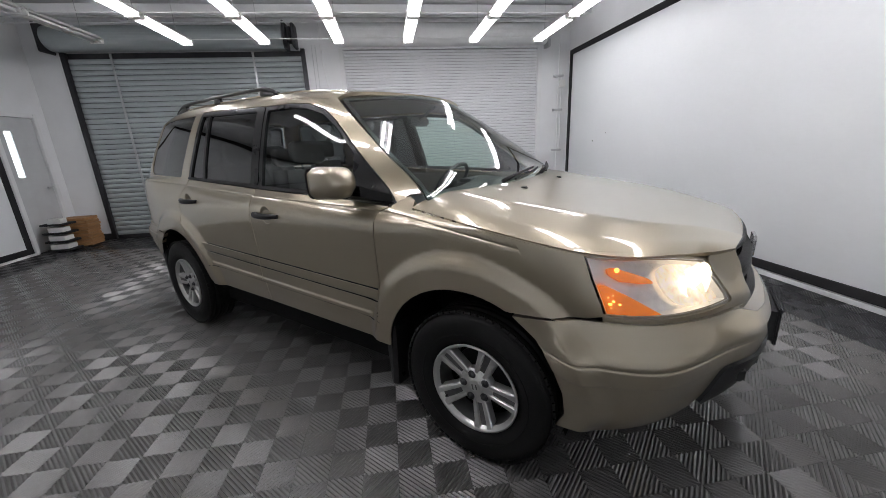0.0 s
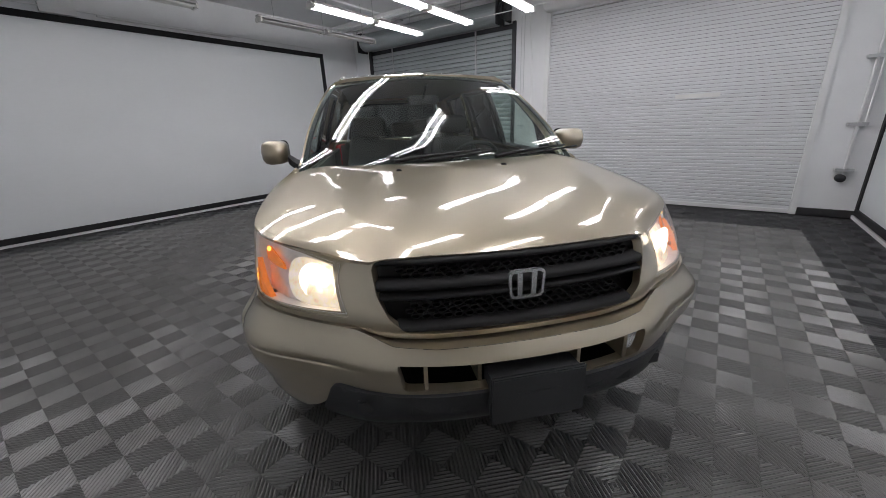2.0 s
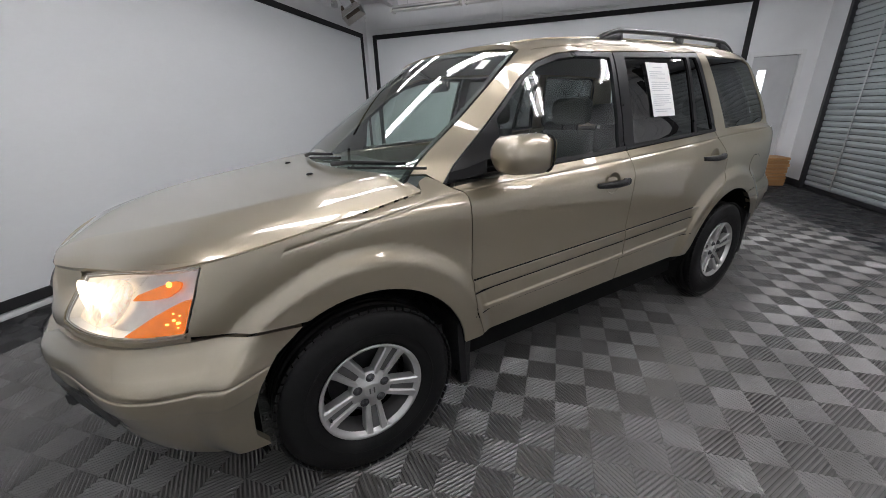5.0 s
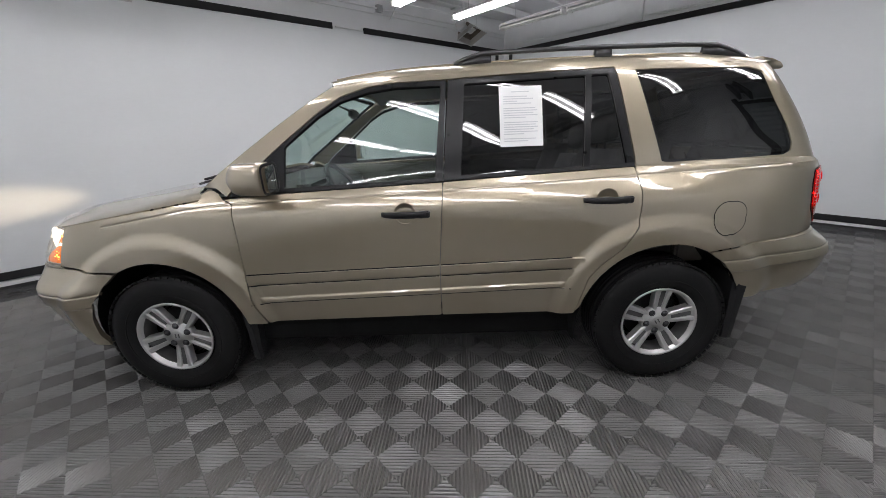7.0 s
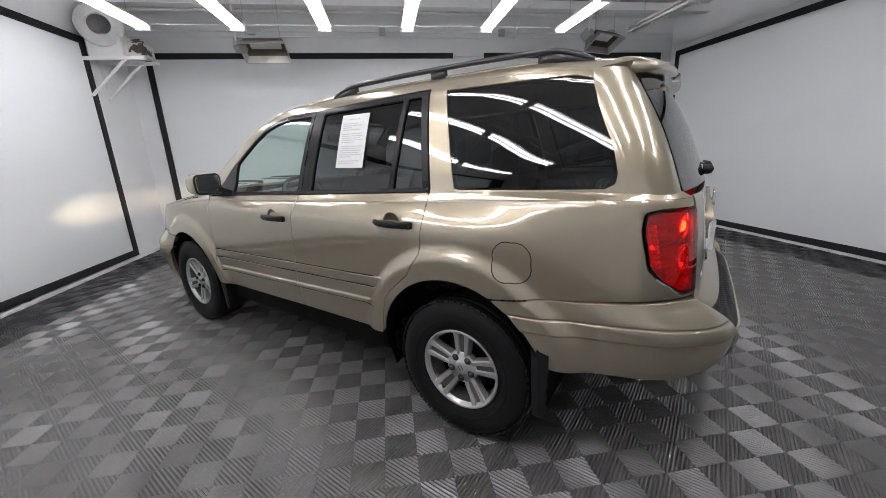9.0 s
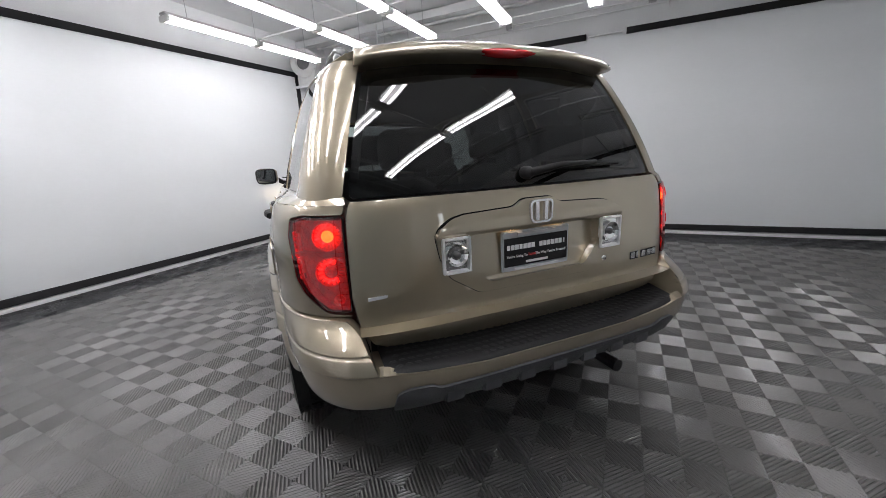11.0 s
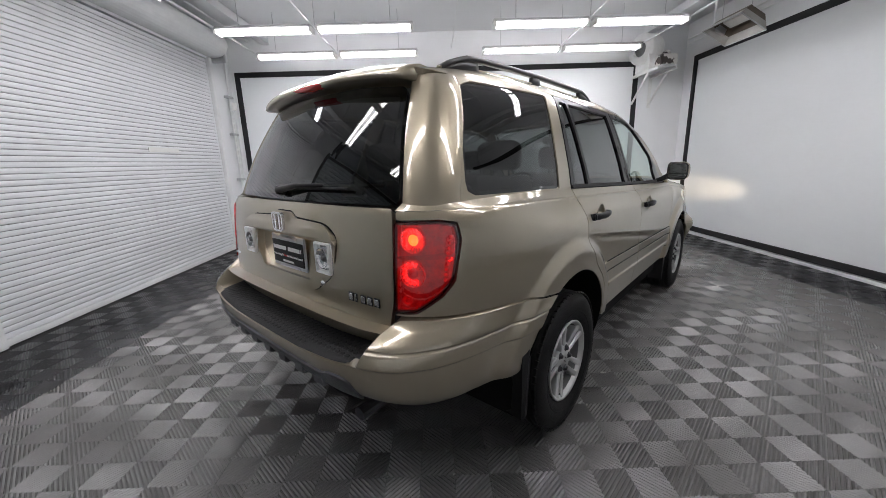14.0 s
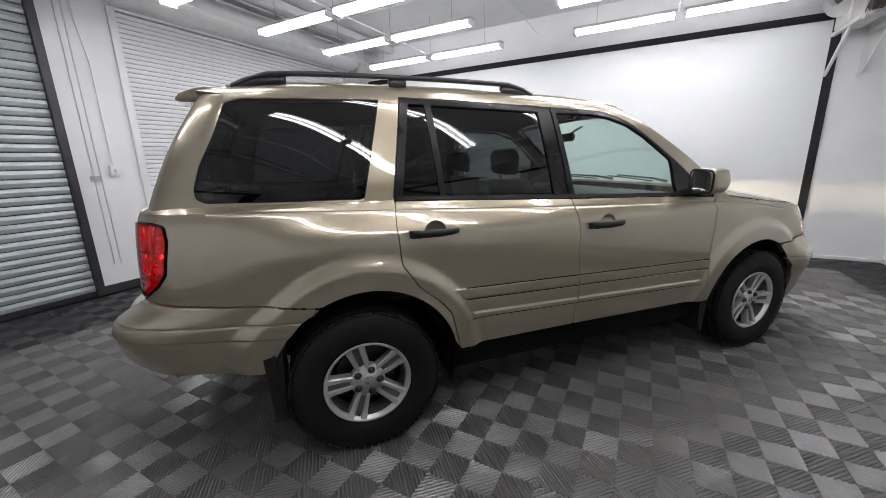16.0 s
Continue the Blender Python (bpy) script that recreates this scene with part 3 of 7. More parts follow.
# plan contour of one side, from the middle of the tail to the middle of the nose
CONTOUR = [(-2.30, 0), (-2.296, 0.35), (-2.283, 0.58), (-2.262, 0.69), (-2.222, 0.77), (-2.15, 0.835), (-2.04, 0.888), (-1.86, 0.925), (-1.6, 0.946), (-1.2, 0.956),
           (-0.6, 0.958), (0, 0.958), (0.6, 0.958), (1.2, 0.957), (1.5, 0.944), (1.70, 0.935), (1.84, 0.924), (1.955, 0.888), (2.062, 0.805), (2.142, 0.700), (2.210, 0.57), (2.262, 0.40), (2.290, 0.22), (2.30, 0)]
ext = [(CONTOUR[2][0], -CONTOUR[2][1]), (CONTOUR[1][0], -CONTOUR[1][1])] + CONTOUR + [(CONTOUR[-2][0], -CONTOUR[-2][1]), (CONTOUR[-3][0], -CONTOUR[-3][1])]
arc = [0.0]
for p, q in zip(ext, ext[1:]):
    arc.append(arc[-1] + math.hypot(q[0] - p[0], q[1] - p[1]))
arc = [a - arc[2] for a in arc]
cx_of = soft(pchip([(a, p[0]) for a, p in zip(arc, ext)]), arc[0], arc[-1], 0.035)
cy_of = soft(pchip([(a, p[1]) for a, p in zip(arc, ext)]), arc[0], arc[-1], 0.035)
UL = arc[-3]
_us = np.linspace(0, UL, 1500)
_cx, _cy = np.array([cx_of(u) for u in _us]), np.array([cy_of(u) for u in _us])
_mid = int(np.searchsorted(_cx, 0.0))


def US(x):
    return float(np.interp(x, _cx, _us))


def UF(y):
    u = float(np.interp(-abs(y), -_cy[_mid:], _us[_mid:]))
    return u if y >= 0 else 2 * UL - u


def UB(y):
    u = float(np.interp(abs(y), _cy[:_mid], _us[:_mid]))
    return u if y >= 0 else -u


def S(x, z):
    return (US(x), z)


def F(y, z):
    return (UF(y), z)


def B(y, z):
    return (UB(y), z)


girth = soft(pchip([(0.25, 0.90), (0.35, 0.945), (0.45, 0.966), (0.57, 0.984), (0.65, 0.990), (0.78, 0.996), (0.9, 1.0), (1.0, 1.002), (1.05, 0.998), (1.09, 0.980), (1.13, 0.950), (1.17, 0.918), (1.20, 0.897), (1.24, 0.876)]), 0.25, 1.24, 0.018)
girth_tail = soft(pchip([(0.25, 0.90), (0.35, 0.945), (0.45, 0.966), (0.57, 0.99), (0.65, 1.0), (0.9, 1.0), (1.1, 0.997), (1.16, 0.992), (1.19, 0.982), (1.215, 0.965), (1.24, 0.94)]), 0.25, 1.24, 0.018)
narrow = soft(pchip([(-2.3, 0.93), (-1.98, 0.957), (-1.3, 1.0), (0.0, 1.0), (0.7, 0.972), (1.1, 0.945), (2.3, 0.93)]), -2.3, 2.3, 0.1)
nose_x = soft(pchip([(0.68, 0.0), (0.80, -0.004), (0.85, -0.028), (0.90, -0.062), (0.95, -0.102), (1.0, -0.148), (1.05, -0.20)]), 0.68, 1.05, 0.018)
flat_nose = pchip([(0.0, 0.0), (2.0, 0.0)])
tail_x = soft(pchip([(0.62, 0.0), (0.74, 0.0), (0.85, 0.003), (1.0, 0.013), (1.1, 0.023), (1.16, 0.031), (1.19, 0.038), (1.22, 0.05)]), 0.62, 1.22, 0.012)
front_bumper_x = soft(pchip([(0.28, -0.25), (0.34, -0.10), (0.40, 0.0), (0.46, 0.045), (0.52, 0.066), (0.58, 0.082), (0.64, 0.092), (0.665, 0.088), (0.69, 0.074), (0.72, 0.050), (0.76, 0.018), (0.80, 0.008)]), 0.28, 0.8, 0.01)
rear_bumper_x = soft(pchip([(0.42, 0.10), (0.48, 0.0), (0.52, -0.06), (0.56, -0.105), (0.62, -0.132), (0.68, -0.142), (0.74, -0.128), (0.79, -0.07), (0.83, -0.012), (0.86, 0.0)]), 0.42, 0.86, 0.01)
belt_z = pchip([(-2.0, 1.203), (-1.13, 1.163), (-0.21, 1.126), (0.33, 1.109), (0.87, 1.096), (1.21, 1.061), (1.66, 1.002)])
ARCH_F, ARCH_R = (1.325, 0.385, 0.425), (-1.335, 0.39, 0.435)


def side_relief(x, z):
    """Mouldings, belt groove and wheel flares, in metres outward."""
    e = 0.0
    flare = max(1 - smooth(math.hypot(x - ax, z - az), ar + 0.085, ar + 0.165) for ax, az, ar in (ARCH_F, ARCH_R))
    if -1.05 < x < 0.88 and flare < 1:
        zr = z + 0.0253 * (x + 0.17)
        k = 1 - smooth(flare, 0.0, 0.5)
        e += k * 0.010 * (smooth(zr, 0.581, 0.587) - smooth(zr, 0.743, 0.749))
        e += k * 0.008 * (smooth(zr, 0.583, 0.588) - smooth(zr, 0.606, 0.620))
        e -= k * 0.006 * (smooth(zr, 0.683, 0.688) - smooth(zr, 0.690, 0.695))
    if -1.96 < x < 1.66:
        d = (z - belt_z(x)) / 0.0045
        if abs(d) < 4:
            e -= 0.0045 * math.exp(-d * d)
    for ax, az, ar in (ARCH_F, ARCH_R):
        r = math.hypot(x - ax, z - az)
        if r < ar + 0.24:
            e += 0.030 * (1 - smooth(r, ar + 0.085, ar + 0.165))
    return e


def lower(u, z, nose=nose_x, tail=tail_x, near=(1.0, 1.35)):
    """The lower body at girth coordinate u and height z."""
    sign = 1
    if u > UL:
        u, sign = 2 * UL - u, -1
    elif u < 0:
        u, sign = -u, -1
    x0, y0 = cx_of(u), cy_of(u)
    f, r = smooth(x0, near[0], 2.05), smooth(-x0, near[1], 2.1)
    x = x0 + f * nose(z) + r * tail(z)
    k = 1 - (1 - narrow(max(x0, -1.3))) * smooth(z, 1.04, 1.2) * smooth(abs(y0), 0.3, 0.8)
    back = smooth(-x0, 1.3, 2.0)
    y = y0 * (1 + (girth(z) * (1 - back) + girth_tail(z) * back - 1) * smooth(abs(y0), 0.1, 0.75)) * k
    if abs(x0) < 2.1 and y0 > 0.6:
        y += side_relief(x0, z)
    return Vector((x, sign * y, z))


def bumper_crease(u, z, z_groove, z_step, sign):
    """A thin groove and a step below it, square to the plan's outline."""
    v = 2 * UL - u if u > UL else abs(u)
    n = Vector((cy_of(v + 0.01) - cy_of(v - 0.01), cx_of(v - 0.01) - cx_of(v + 0.01), 0)).normalized() * -1
    y0 = cy_of(v)
    e = -0.005 * math.exp(-((z - z_groove) / 0.004) ** 2) - 0.010 * (1 - smooth(z, z_step - 0.006, z_step + 0.003))
    e *= smooth(abs(y0), 0.50, 0.66)
    return Vector((n.x * e, math.copysign(1, sign) * n.y * e, 0))


REAR_GROOVE = pchip([(-2.3, 0.752), (-2.12, 0.749), (-1.79, 0.729), (-1.6, 0.72)])
REAR_STEP = pchip([(-2.3, 0.699), (-2.12, 0.693), (-1.8, 0.668), (-1.6, 0.655)])


bumper_side = soft(pchip([(0.28, 0.004), (0.36, 0.022), (0.45, 0.045), (0.55, 0.066), (0.62, 0.074), (0.655, 0.073), (0.68, 0.064), (0.71, 0.040), (0.745, 0.018), (0.775, 0.001), (0.82, 0.0)]), 0.28, 0.82, 0.01)


def front_bumper(u, z):
    p = lower(u, z, flat_nose, tail_x, (1.62, 1.35))
    v = 2 * UL - u if u > UL else u
    p.x += front_bumper_x(z) * smooth(cx_of(v), 1.62, 2.05) * (1 - 0.6 * smooth(abs(p.y), 0.38, 0.78))
    p.y *= max(1.0, 0.972 / girth(z))
    p = p + bumper_crease(u, z, 0.643, 0.574, p.y)
    return p * 1.0 + Vector((0, math.copysign(bumper_side(z), p.y) * smooth(abs(p.y), 0.6, 0.85) * smooth(p.x, 1.62, 1.82), 0))


def rear_bumper(u, z):
    p = lower(u, z, nose_x, rear_bumper_x, (1.0, 1.66))
    x = cx_of(abs(u))
    return p + bumper_crease(u, z, REAR_GROOVE(x), REAR_STEP(x), p.y)


# the cabin
roof_mid = soft(pchip([(-2.25, 1.70), (-2.05, 1.737), (-1.8, 1.772), (-1.5, 1.79), (-1.0, 1.792), (-0.4, 1.782), (0.0, 1.765), (0.2, 1.748), (0.35, 1.726), (0.5, 1.695)]), -2.25, 0.5, 0.07)
roof_drop = soft(pchip([(0, 0), (0.3, 0.008), (0.5, 0.024), (0.58, 0.037), (0.62, 0.05), (0.66, 0.08), (0.69, 0.115)]), 0, 0.69, 0.02)
flank = soft(pchip([(1.05, 0.925), (1.1, 0.905), (1.16, 0.878), (1.2, 0.858), (1.3, 0.832), (1.4, 0.80), (1.5, 0.765), (1.6, 0.725), (1.64, 0.705), (1.67, 0.683), (1.69, 0.66), (1.72, 0.62)]), 1.05, 1.72, 0.016)


def upper(x, z):
    """The cabin's side."""
    dz = roof_mid(x) - 0.08 - 1.69
    return Vector((x, flank(z - dz * smooth(z, 1.3, 1.66)) * narrow(x), z))


def roof(x, y):
    k = narrow(x)
    return Vector((x, y * k, roof_mid(x) - roof_drop(abs(y))))


shield_edge = soft(pchip([(1.12, 1.10), (1.17, 1.062), (1.30, 0.885), (1.42, 0.715), (1.52, 0.572), (1.60, 0.452), (1.655, 0.36)]), 1.12, 1.655, 0.03)


def windshield(s, z):
    """s runs from -1 to 1 across, z is the height at the edge."""
    xe = shield_edge(z)
    e = upper(xe, z)
    t = (z - 1.12) / 0.535
    return Vector((xe + 0.135 * (1 - s * s), s * e.y, z + (0.0 + 0.035 * t) * (1 - s * s)))


side_end = pchip([(1.19, -2.035), (1.38, -1.965), (1.52, -1.90), (1.66, -1.845), (1.71, -1.82)])
glass_x = soft(pchip([(1.19, -2.188), (1.215, -2.180), (1.43, -2.100), (1.65, -1.980), (1.72, -1.936)]), 1.19, 1.72, 0.04)
glass_y = pchip([(1.19, 0.682), (1.215, 0.676), (1.65, 0.545), (1.72, 0.515)])


def rear_corner(a, z):
    """The pillar that turns from the side to the tail; a runs from 0 to 1."""
    p = upper(side_end(z), z)
    gx, gy = glass_x(z), glass_y(z)
    return Vector((p.x - (p.x - gx) * math.sin(a * math.pi / 2), gy + (p.y - gy) * math.cos(a * math.pi / 2), z))


def rear_glass(y, z):
    return Vector((glass_x(z) - 0.076 * (1 - (y / glass_y(z)) ** 2), y, z))


seam_z = soft(pchip([(0.9, 1.13), (1.05, 1.112), (1.21, 1.090), (1.45, 1.055), (1.66, 1.022), (1.79, 1.001), (1.9, 0.985), (2.0, 0.975), (2.10, 0.963), (2.17, 0.958), (2.24, 0.957)]), 0.9, 2.24, 0.03)
hood_mid = soft(pchip([(1.0, 1.182), (1.1, 1.170), (1.25, 1.150), (1.4, 1.127), (1.6, 1.10), (1.8, 1.074), (1.95, 1.05), (2.1, 1.022), (2.2, 0.995), (2.235, 0.982), (2.26, 0.966)]), 1.0, 2.26, 0.035)


def _plan_x(x, z):
    """The plan coordinate whose surface lies at x at the height z."""
    x0 = x
    for _ in range(6):
        x0 = x - smooth(x0, 1.0, 2.05) * nose_x(z)
    return min(x0, 2.3)


def _edge_y(x):
    return lower(US(_plan_x(x, seam_z(x))), seam_z(x)).y


hood_edge = soft(pchip([(0.9 + 0.07 * i, _edge_y(0.9 + 0.07 * i)) for i in range(17)] + [(2.09, 0.605), (2.15, 0.55), (2.20, 0.50), (2.26, 0.45)]), 0.9, 2.26, 0.035)


def hood(x, t):
    ze, zm, a = seam_z(x), hood_mid(x), abs(t)
    # the crease beside the raised middle, and the rolled edge
    crease = 0.73 - 0.10 * smooth(x, 1.1, 1.75)
    bend = max(0.0, a - crease)
    step = (math.sqrt(bend * bend + 0.0009) - 0.03) / (1 - crease) if bend > 0 else 0.0
    slope = max(0.0, a - 0.87) / 0.13
    roll = 0.13 * a ** 2.2 + 0.67 * step + 0.20 * slope ** 1.8
    return Vector((x, t * hood_edge(x), zm - (zm - ze) * roll))


# ---- panel maker ----
from mathutils.geometry import delaunay_2d_cdt


def rounded(poly, r):
    """Rounds a polygon's corners."""
    if r <= 0:
        return list(poly)
    out, n = [], len(poly)
    for i in range(n):
        p, a, b = Vector(poly[i]), Vector(poly[i - 1]), Vector(poly[(i + 1) % n])
        da, db = a - p, b - p
        k = min(r, da.length * 0.45, db.length * 0.45)
        if da.length < 1e-6 or db.length < 1e-6 or da.normalized().dot(db.normalized()) < -0.96:
            out.append(tuple(p))
            continue
        s, e = p + da.normalized() * k, p + db.normalized() * k
        for j in range(5):
            t = j / 4
            q = s * (1 - t) ** 2 + p * 2 * t * (1 - t) + e * t * t
            out.append(tuple(q))
    return out


def area2(poly):
    return sum(p[0] * q[1] - q[0] * p[1] for p, q in zip(poly, poly[1:] + poly[:1]))


def inset(poly, d):
    """Moves a polygon's outline inward by d."""
    if area2(poly) < 0:
        poly = poly[::-1]
    out, n = [], len(poly)
    for i in range(n):
        p, a, b = Vector(poly[i]), Vector(poly[i - 1]), Vector(poly[(i + 1) % n])
        e1, e2 = p - a, b - p
        if e1.length < 1e-7 or e2.length < 1e-7:
            continue
        n1, n2 = Vector((-e1.y, e1.x)).normalized(), Vector((-e2.y, e2.x)).normalized()
        m = n1 + n2
        m = m.normalized() if m.length > 1e-4 else n1
        out.append(tuple(p + m * d / max(0.4, m.dot(n1))))
    return out


def dense(poly, step):
    out = []
    for p, q in zip(poly, poly[1:] + poly[:1]):
        n = max(1, int(math.hypot(q[0] - p[0], q[1] - p[1]) / step))
        out += [(p[0] + (q[0] - p[0]) * i / n, p[1] + (q[1] - p[1]) * i / n) for i in range(n)]
    return out


def inside(pt, poly):
    x, y = pt
    c = False
    for (x0, y0), (x1, y1) in zip(poly, poly[1:] + poly[:1]):
        if (y0 > y) != (y1 > y) and x < (x1 - x0) * (y - y0) / (y1 - y0) + x0:
            c = not c
    return c


def surface_normal(surf, u, v, h=0.0016):
    a = surf(u + h, v) - surf(u - h, v)
    b = surf(u, v + h) - surf(u, v - h)
    return a.cross(b).normalized()


def panel(name, surf, outline, material, parent, holes=(), step=0.03, gap=0.0022, lip=0.022, lift=0.0, rows=(), label="", flip=False, mirror=True, corner=0.012, back=None):
    """A sheet panel cut from a surface, with turned-in edges: on one side, or on both sides of the car. Returns the objects."""
    outer = inset(rounded(outline, corner), gap)
    holes = [inset(rounded(h, corner), -gap if gap > 0 else 0) for h in holes]
    loops = [dense(outer, step)] + [dense(h, step) for h in holes]
    pts, edges = [], []
    for lp in loops:
        b = len(pts)
        pts += lp
        edges += [(b + i, b + (i + 1) % len(lp)) for i in range(len(lp))]
    xs, ys = [p[0] for p in outer], [p[1] for p in outer]
    ring = np.array(pts)
    nx, ny = int((max(xs) - min(xs)) / step) + 1, int((max(ys) - min(ys)) / step) + 1
    levels = [min(ys) + (j + 0.5) * (max(ys) - min(ys)) / ny for j in range(ny)]
    cand = []
    for j, v in enumerate(levels):
        for i in range(nx + 1):
            cand.append((min(xs) + (i + 0.5 * (j % 2)) * (max(xs) - min(xs)) / nx, v))
    for f in rows:
        for i in range(2 * nx):
            u = min(xs) + i * (max(xs) - min(xs)) / (2 * nx)
            cand.append((u, f(u)))
    for c in cand:
        if inside(c, outer) and not any(inside(c, h) for h in holes):
            if np.min(np.hypot(ring[:, 0] - c[0], ring[:, 1] - c[1])) > step * 0.35 or (rows and np.min(np.hypot(ring[:, 0] - c[0], ring[:, 1] - c[1])) > 0.004):
                pts.append(c)
    vs, _, fs, *_ = delaunay_2d_cdt([Vector(p) for p in pts], edges, [], 0, 1e-5)
    flat = [(v.x, v.y) for v in vs]
    tris = []
    for f in fs:
        c = (sum(flat[i][0] for i in f) / 3, sum(flat[i][1] for i in f) / 3)
        if inside(c, loops[0]) and not any(inside(c, lp) for lp in loops[1:]):
            tris.append(tuple(f))
    used = sorted({i for f in tris for i in f})
    at = {i: k for k, i in enumerate(used)}
    co, no = [], []
    for i in used:
        n = surface_normal(surf, *flat[i])
        if flip:
            n = -n
        co.append(surf(*flat[i]) + n * lift)
        no.append(n)
    faces = []
    for f in tris:
        a, b, c = (at[i] for i in f)
        good = (co[b] - co[a]).cross(co[c] - co[a]).dot(no[a]) > 0
        faces.append((a, b, c) if good else (a, c, b))
    nsurf = len(faces)
    seen = {}
    for f in faces:
        for a, b in ((f[0], f[1]), (f[1], f[2]), (f[2], f[0])):
            seen[(a, b)] = seen.get((a, b), 0) + 1
    rim = [(a, b) for a, b in seen if (b, a) not in seen]
    nv = len(co)
    low = {}
    for a, b in rim:
        for i in (a, b):
            if i not in low:
                low[i] = (nv + 2 * len(low), nv + 2 * len(low) + 1)
    allco = list(co) + [None] * (2 * len(low))
    for i, (top, bot) in low.items():
        allco[top] = co[i].copy()
        allco[bot] = co[i] - no[i] * lip
    for a, b in rim:
        faces.append((low[b][0], low[a][0], low[a][1], low[b][1]))
    made = []
    for s in ((1, -1) if mirror else (1,)):
        me = bpy.data.meshes.new(name)
        me.from_pydata([(p.x, s * p.y, p.z) for p in allco], [], faces if s > 0 else [f[::-1] for f in faces])
        me.materials.append(material)
        me.shade_smooth()
        normals = []
        for k, poly in enumerate(me.polygons):
            for vi in poly.vertices:
                if k < nsurf:
                    n = no[vi]
                    normals.append((n.x, s * n.y, n.z))
                else:
                    normals.append(tuple(poly.normal))
        me.normals_split_custom_set(normals)
        par = parent[len(made)] if isinstance(parent, (list, tuple)) else parent
        ob = link(name, me, None, par, label)
        made.append(ob)
    return made


# ---- the car: materials ----
def paint_material():
    m = mat("champagne metallic paint", (0.378, 0.323, 0.231), 0.30, metal=0.74, var=0.03, scale=0.8, fine=9, coat=1.0, rvar=0.0)
    m.node_tree.nodes["Principled BSDF"].inputs["Coat IOR"].default_value = 2.0
    return m


M_PAINT = paint_material()
M_BLACK = mat("black textured plastic", (0.012, 0.012, 0.013), 0.5, spec=0.3, var=0.25, scale=20, bump=0.2, bump_scale=500)
M_GREYPLASTIC = mat("dark grey bumper plastic", (0.036, 0.037, 0.04), 0.5, spec=0.35, var=0.2, scale=8, bump=0.25, bump_scale=400)
M_REARPLASTIC = mat("grey rear bumper plastic", (0.075, 0.077, 0.083), 0.5, spec=0.35, var=0.2, scale=8, bump=0.25, bump_scale=400)
M_SATIN = mat("satin black trim", (0.009, 0.009, 0.010), 0.30, var=0.15, spec=0.28)
M_RAIL = mat("graphite roof rail", (0.028, 0.028, 0.03), 0.35, metal=0.2, var=0.15)
M_RUBBER = mat("tyre rubber", (0.0075, 0.0075, 0.0078), 0.6, spec=0.25, var=0.35, scale=12, bump=0.25, bump_scale=250)
M_ALLOY = mat("silver alloy", (0.54, 0.54, 0.53), 0.32, metal=0.7, var=0.12, scale=10, rvar=0.08)
# darker alloy: the shade of the wheel's recesses is in its colour
M_ALLOY_DARK = mat("shade-dark grey alloy", (0.13, 0.13, 0.13), 0.45, metal=0.5, var=0.2)
M_CHROME = mat("chrome", (0.8, 0.8, 0.81), 0.2, metal=0.85, var=0.05, rvar=0.04)
M_FACET = mat("bright lamp chrome", (0.9, 0.9, 0.9), 0.07, metal=1.0, var=0.06, scale=40, rvar=0.05)
M_FRAME = mat("silver plate frame", (0.52, 0.55, 0.57), 0.32, metal=0.35, var=0.08)
M_REFLECT = mat("headlamp reflector", (0.86, 0.86, 0.86), 0.34, metal=0.6, var=0.1, scale=30)
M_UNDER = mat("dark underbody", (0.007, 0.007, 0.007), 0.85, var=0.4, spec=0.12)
M_CLOTH = mat("dark grey seat cloth", (0.055, 0.055, 0.054), 0.85, var=0.2, bump=0.3, bump_scale=400)
M_TAN = mat("grey beige cabin trim", (0.2, 0.185, 0.16), 0.65, var=0.12, bump=0.2, bump_scale=300)
M_LINER = mat("pale headliner cloth", (0.33, 0.32, 0.30), 0.9, var=0.1)
M_DASH = mat("dark dashboard", (0.03, 0.03, 0.031), 0.6, var=0.2, bump=0.2, bump_scale=300)
G_CLEAR = glass("green tinted window glass", (0.77, 0.88, 0.84), 0.0)
G_DARK = glass("privacy glass", (0.10, 0.104, 0.108), 0.0)
G_LENS = glass("clear lamp lens", (0.92, 0.92, 0.92), 0.02)
G_RED = mat("red lamp lens", (0.42, 0.006, 0.008), 0.08, var=0.3, scale=30, fine=120, coat=1.0, glow=0.0)
M_REDLIT = mat("lit tail lamp bulb", (1.0, 0.16, 0.07), 0.3, var=0.0, glow=9.0)
# emission here paints glints of the bulb, not a source
M_GLINT = mat("glowing red glint", (1.0, 0.13, 0.10), 0.2, var=0.3, scale=60, glow=3.2)
M_YELLOWLIT = mat("lit yellow bulb", (0.6, 1.0, 0.1), 0.3, var=0.2, scale=60, glow=14.0)
# lamp cells glow for the bulb light spread through them
M_REDGLOW = mat("glowing red lamp cell", (0.6, 0.012, 0.014), 0.2, var=0.85, scale=38, fine=110, glow=0.26, bump=1.0, bump_scale=48)
M_AMBER = mat("amber lamp lens", (0.75, 0.19, 0.015), 0.12, var=0.35, scale=40, fine=150, glow=0.55)
M_AMBERLIT = mat("lit amber bulb", (1.0, 0.42, 0.06), 0.3, var=0.0, glow=4.0)
M_PLATELIT = mat("lit plate lamp", (1.0, 0.62, 0.30), 0.3, var=0.0, glow=5.0)
M_HEADLIT = mat("lit headlamp", (1.0, 0.86, 0.66), 0.3, var=0.0, glow=16.0)
# both reflector materials emit, in place of light thrown back from the bulb
M_BOWL = mat("reflector glowing for the bulb", (1.0, 0.86, 0.68), 0.2, var=0.7, scale=28, fine=70, glow=0.5, bump=1.0, bump_scale=40)
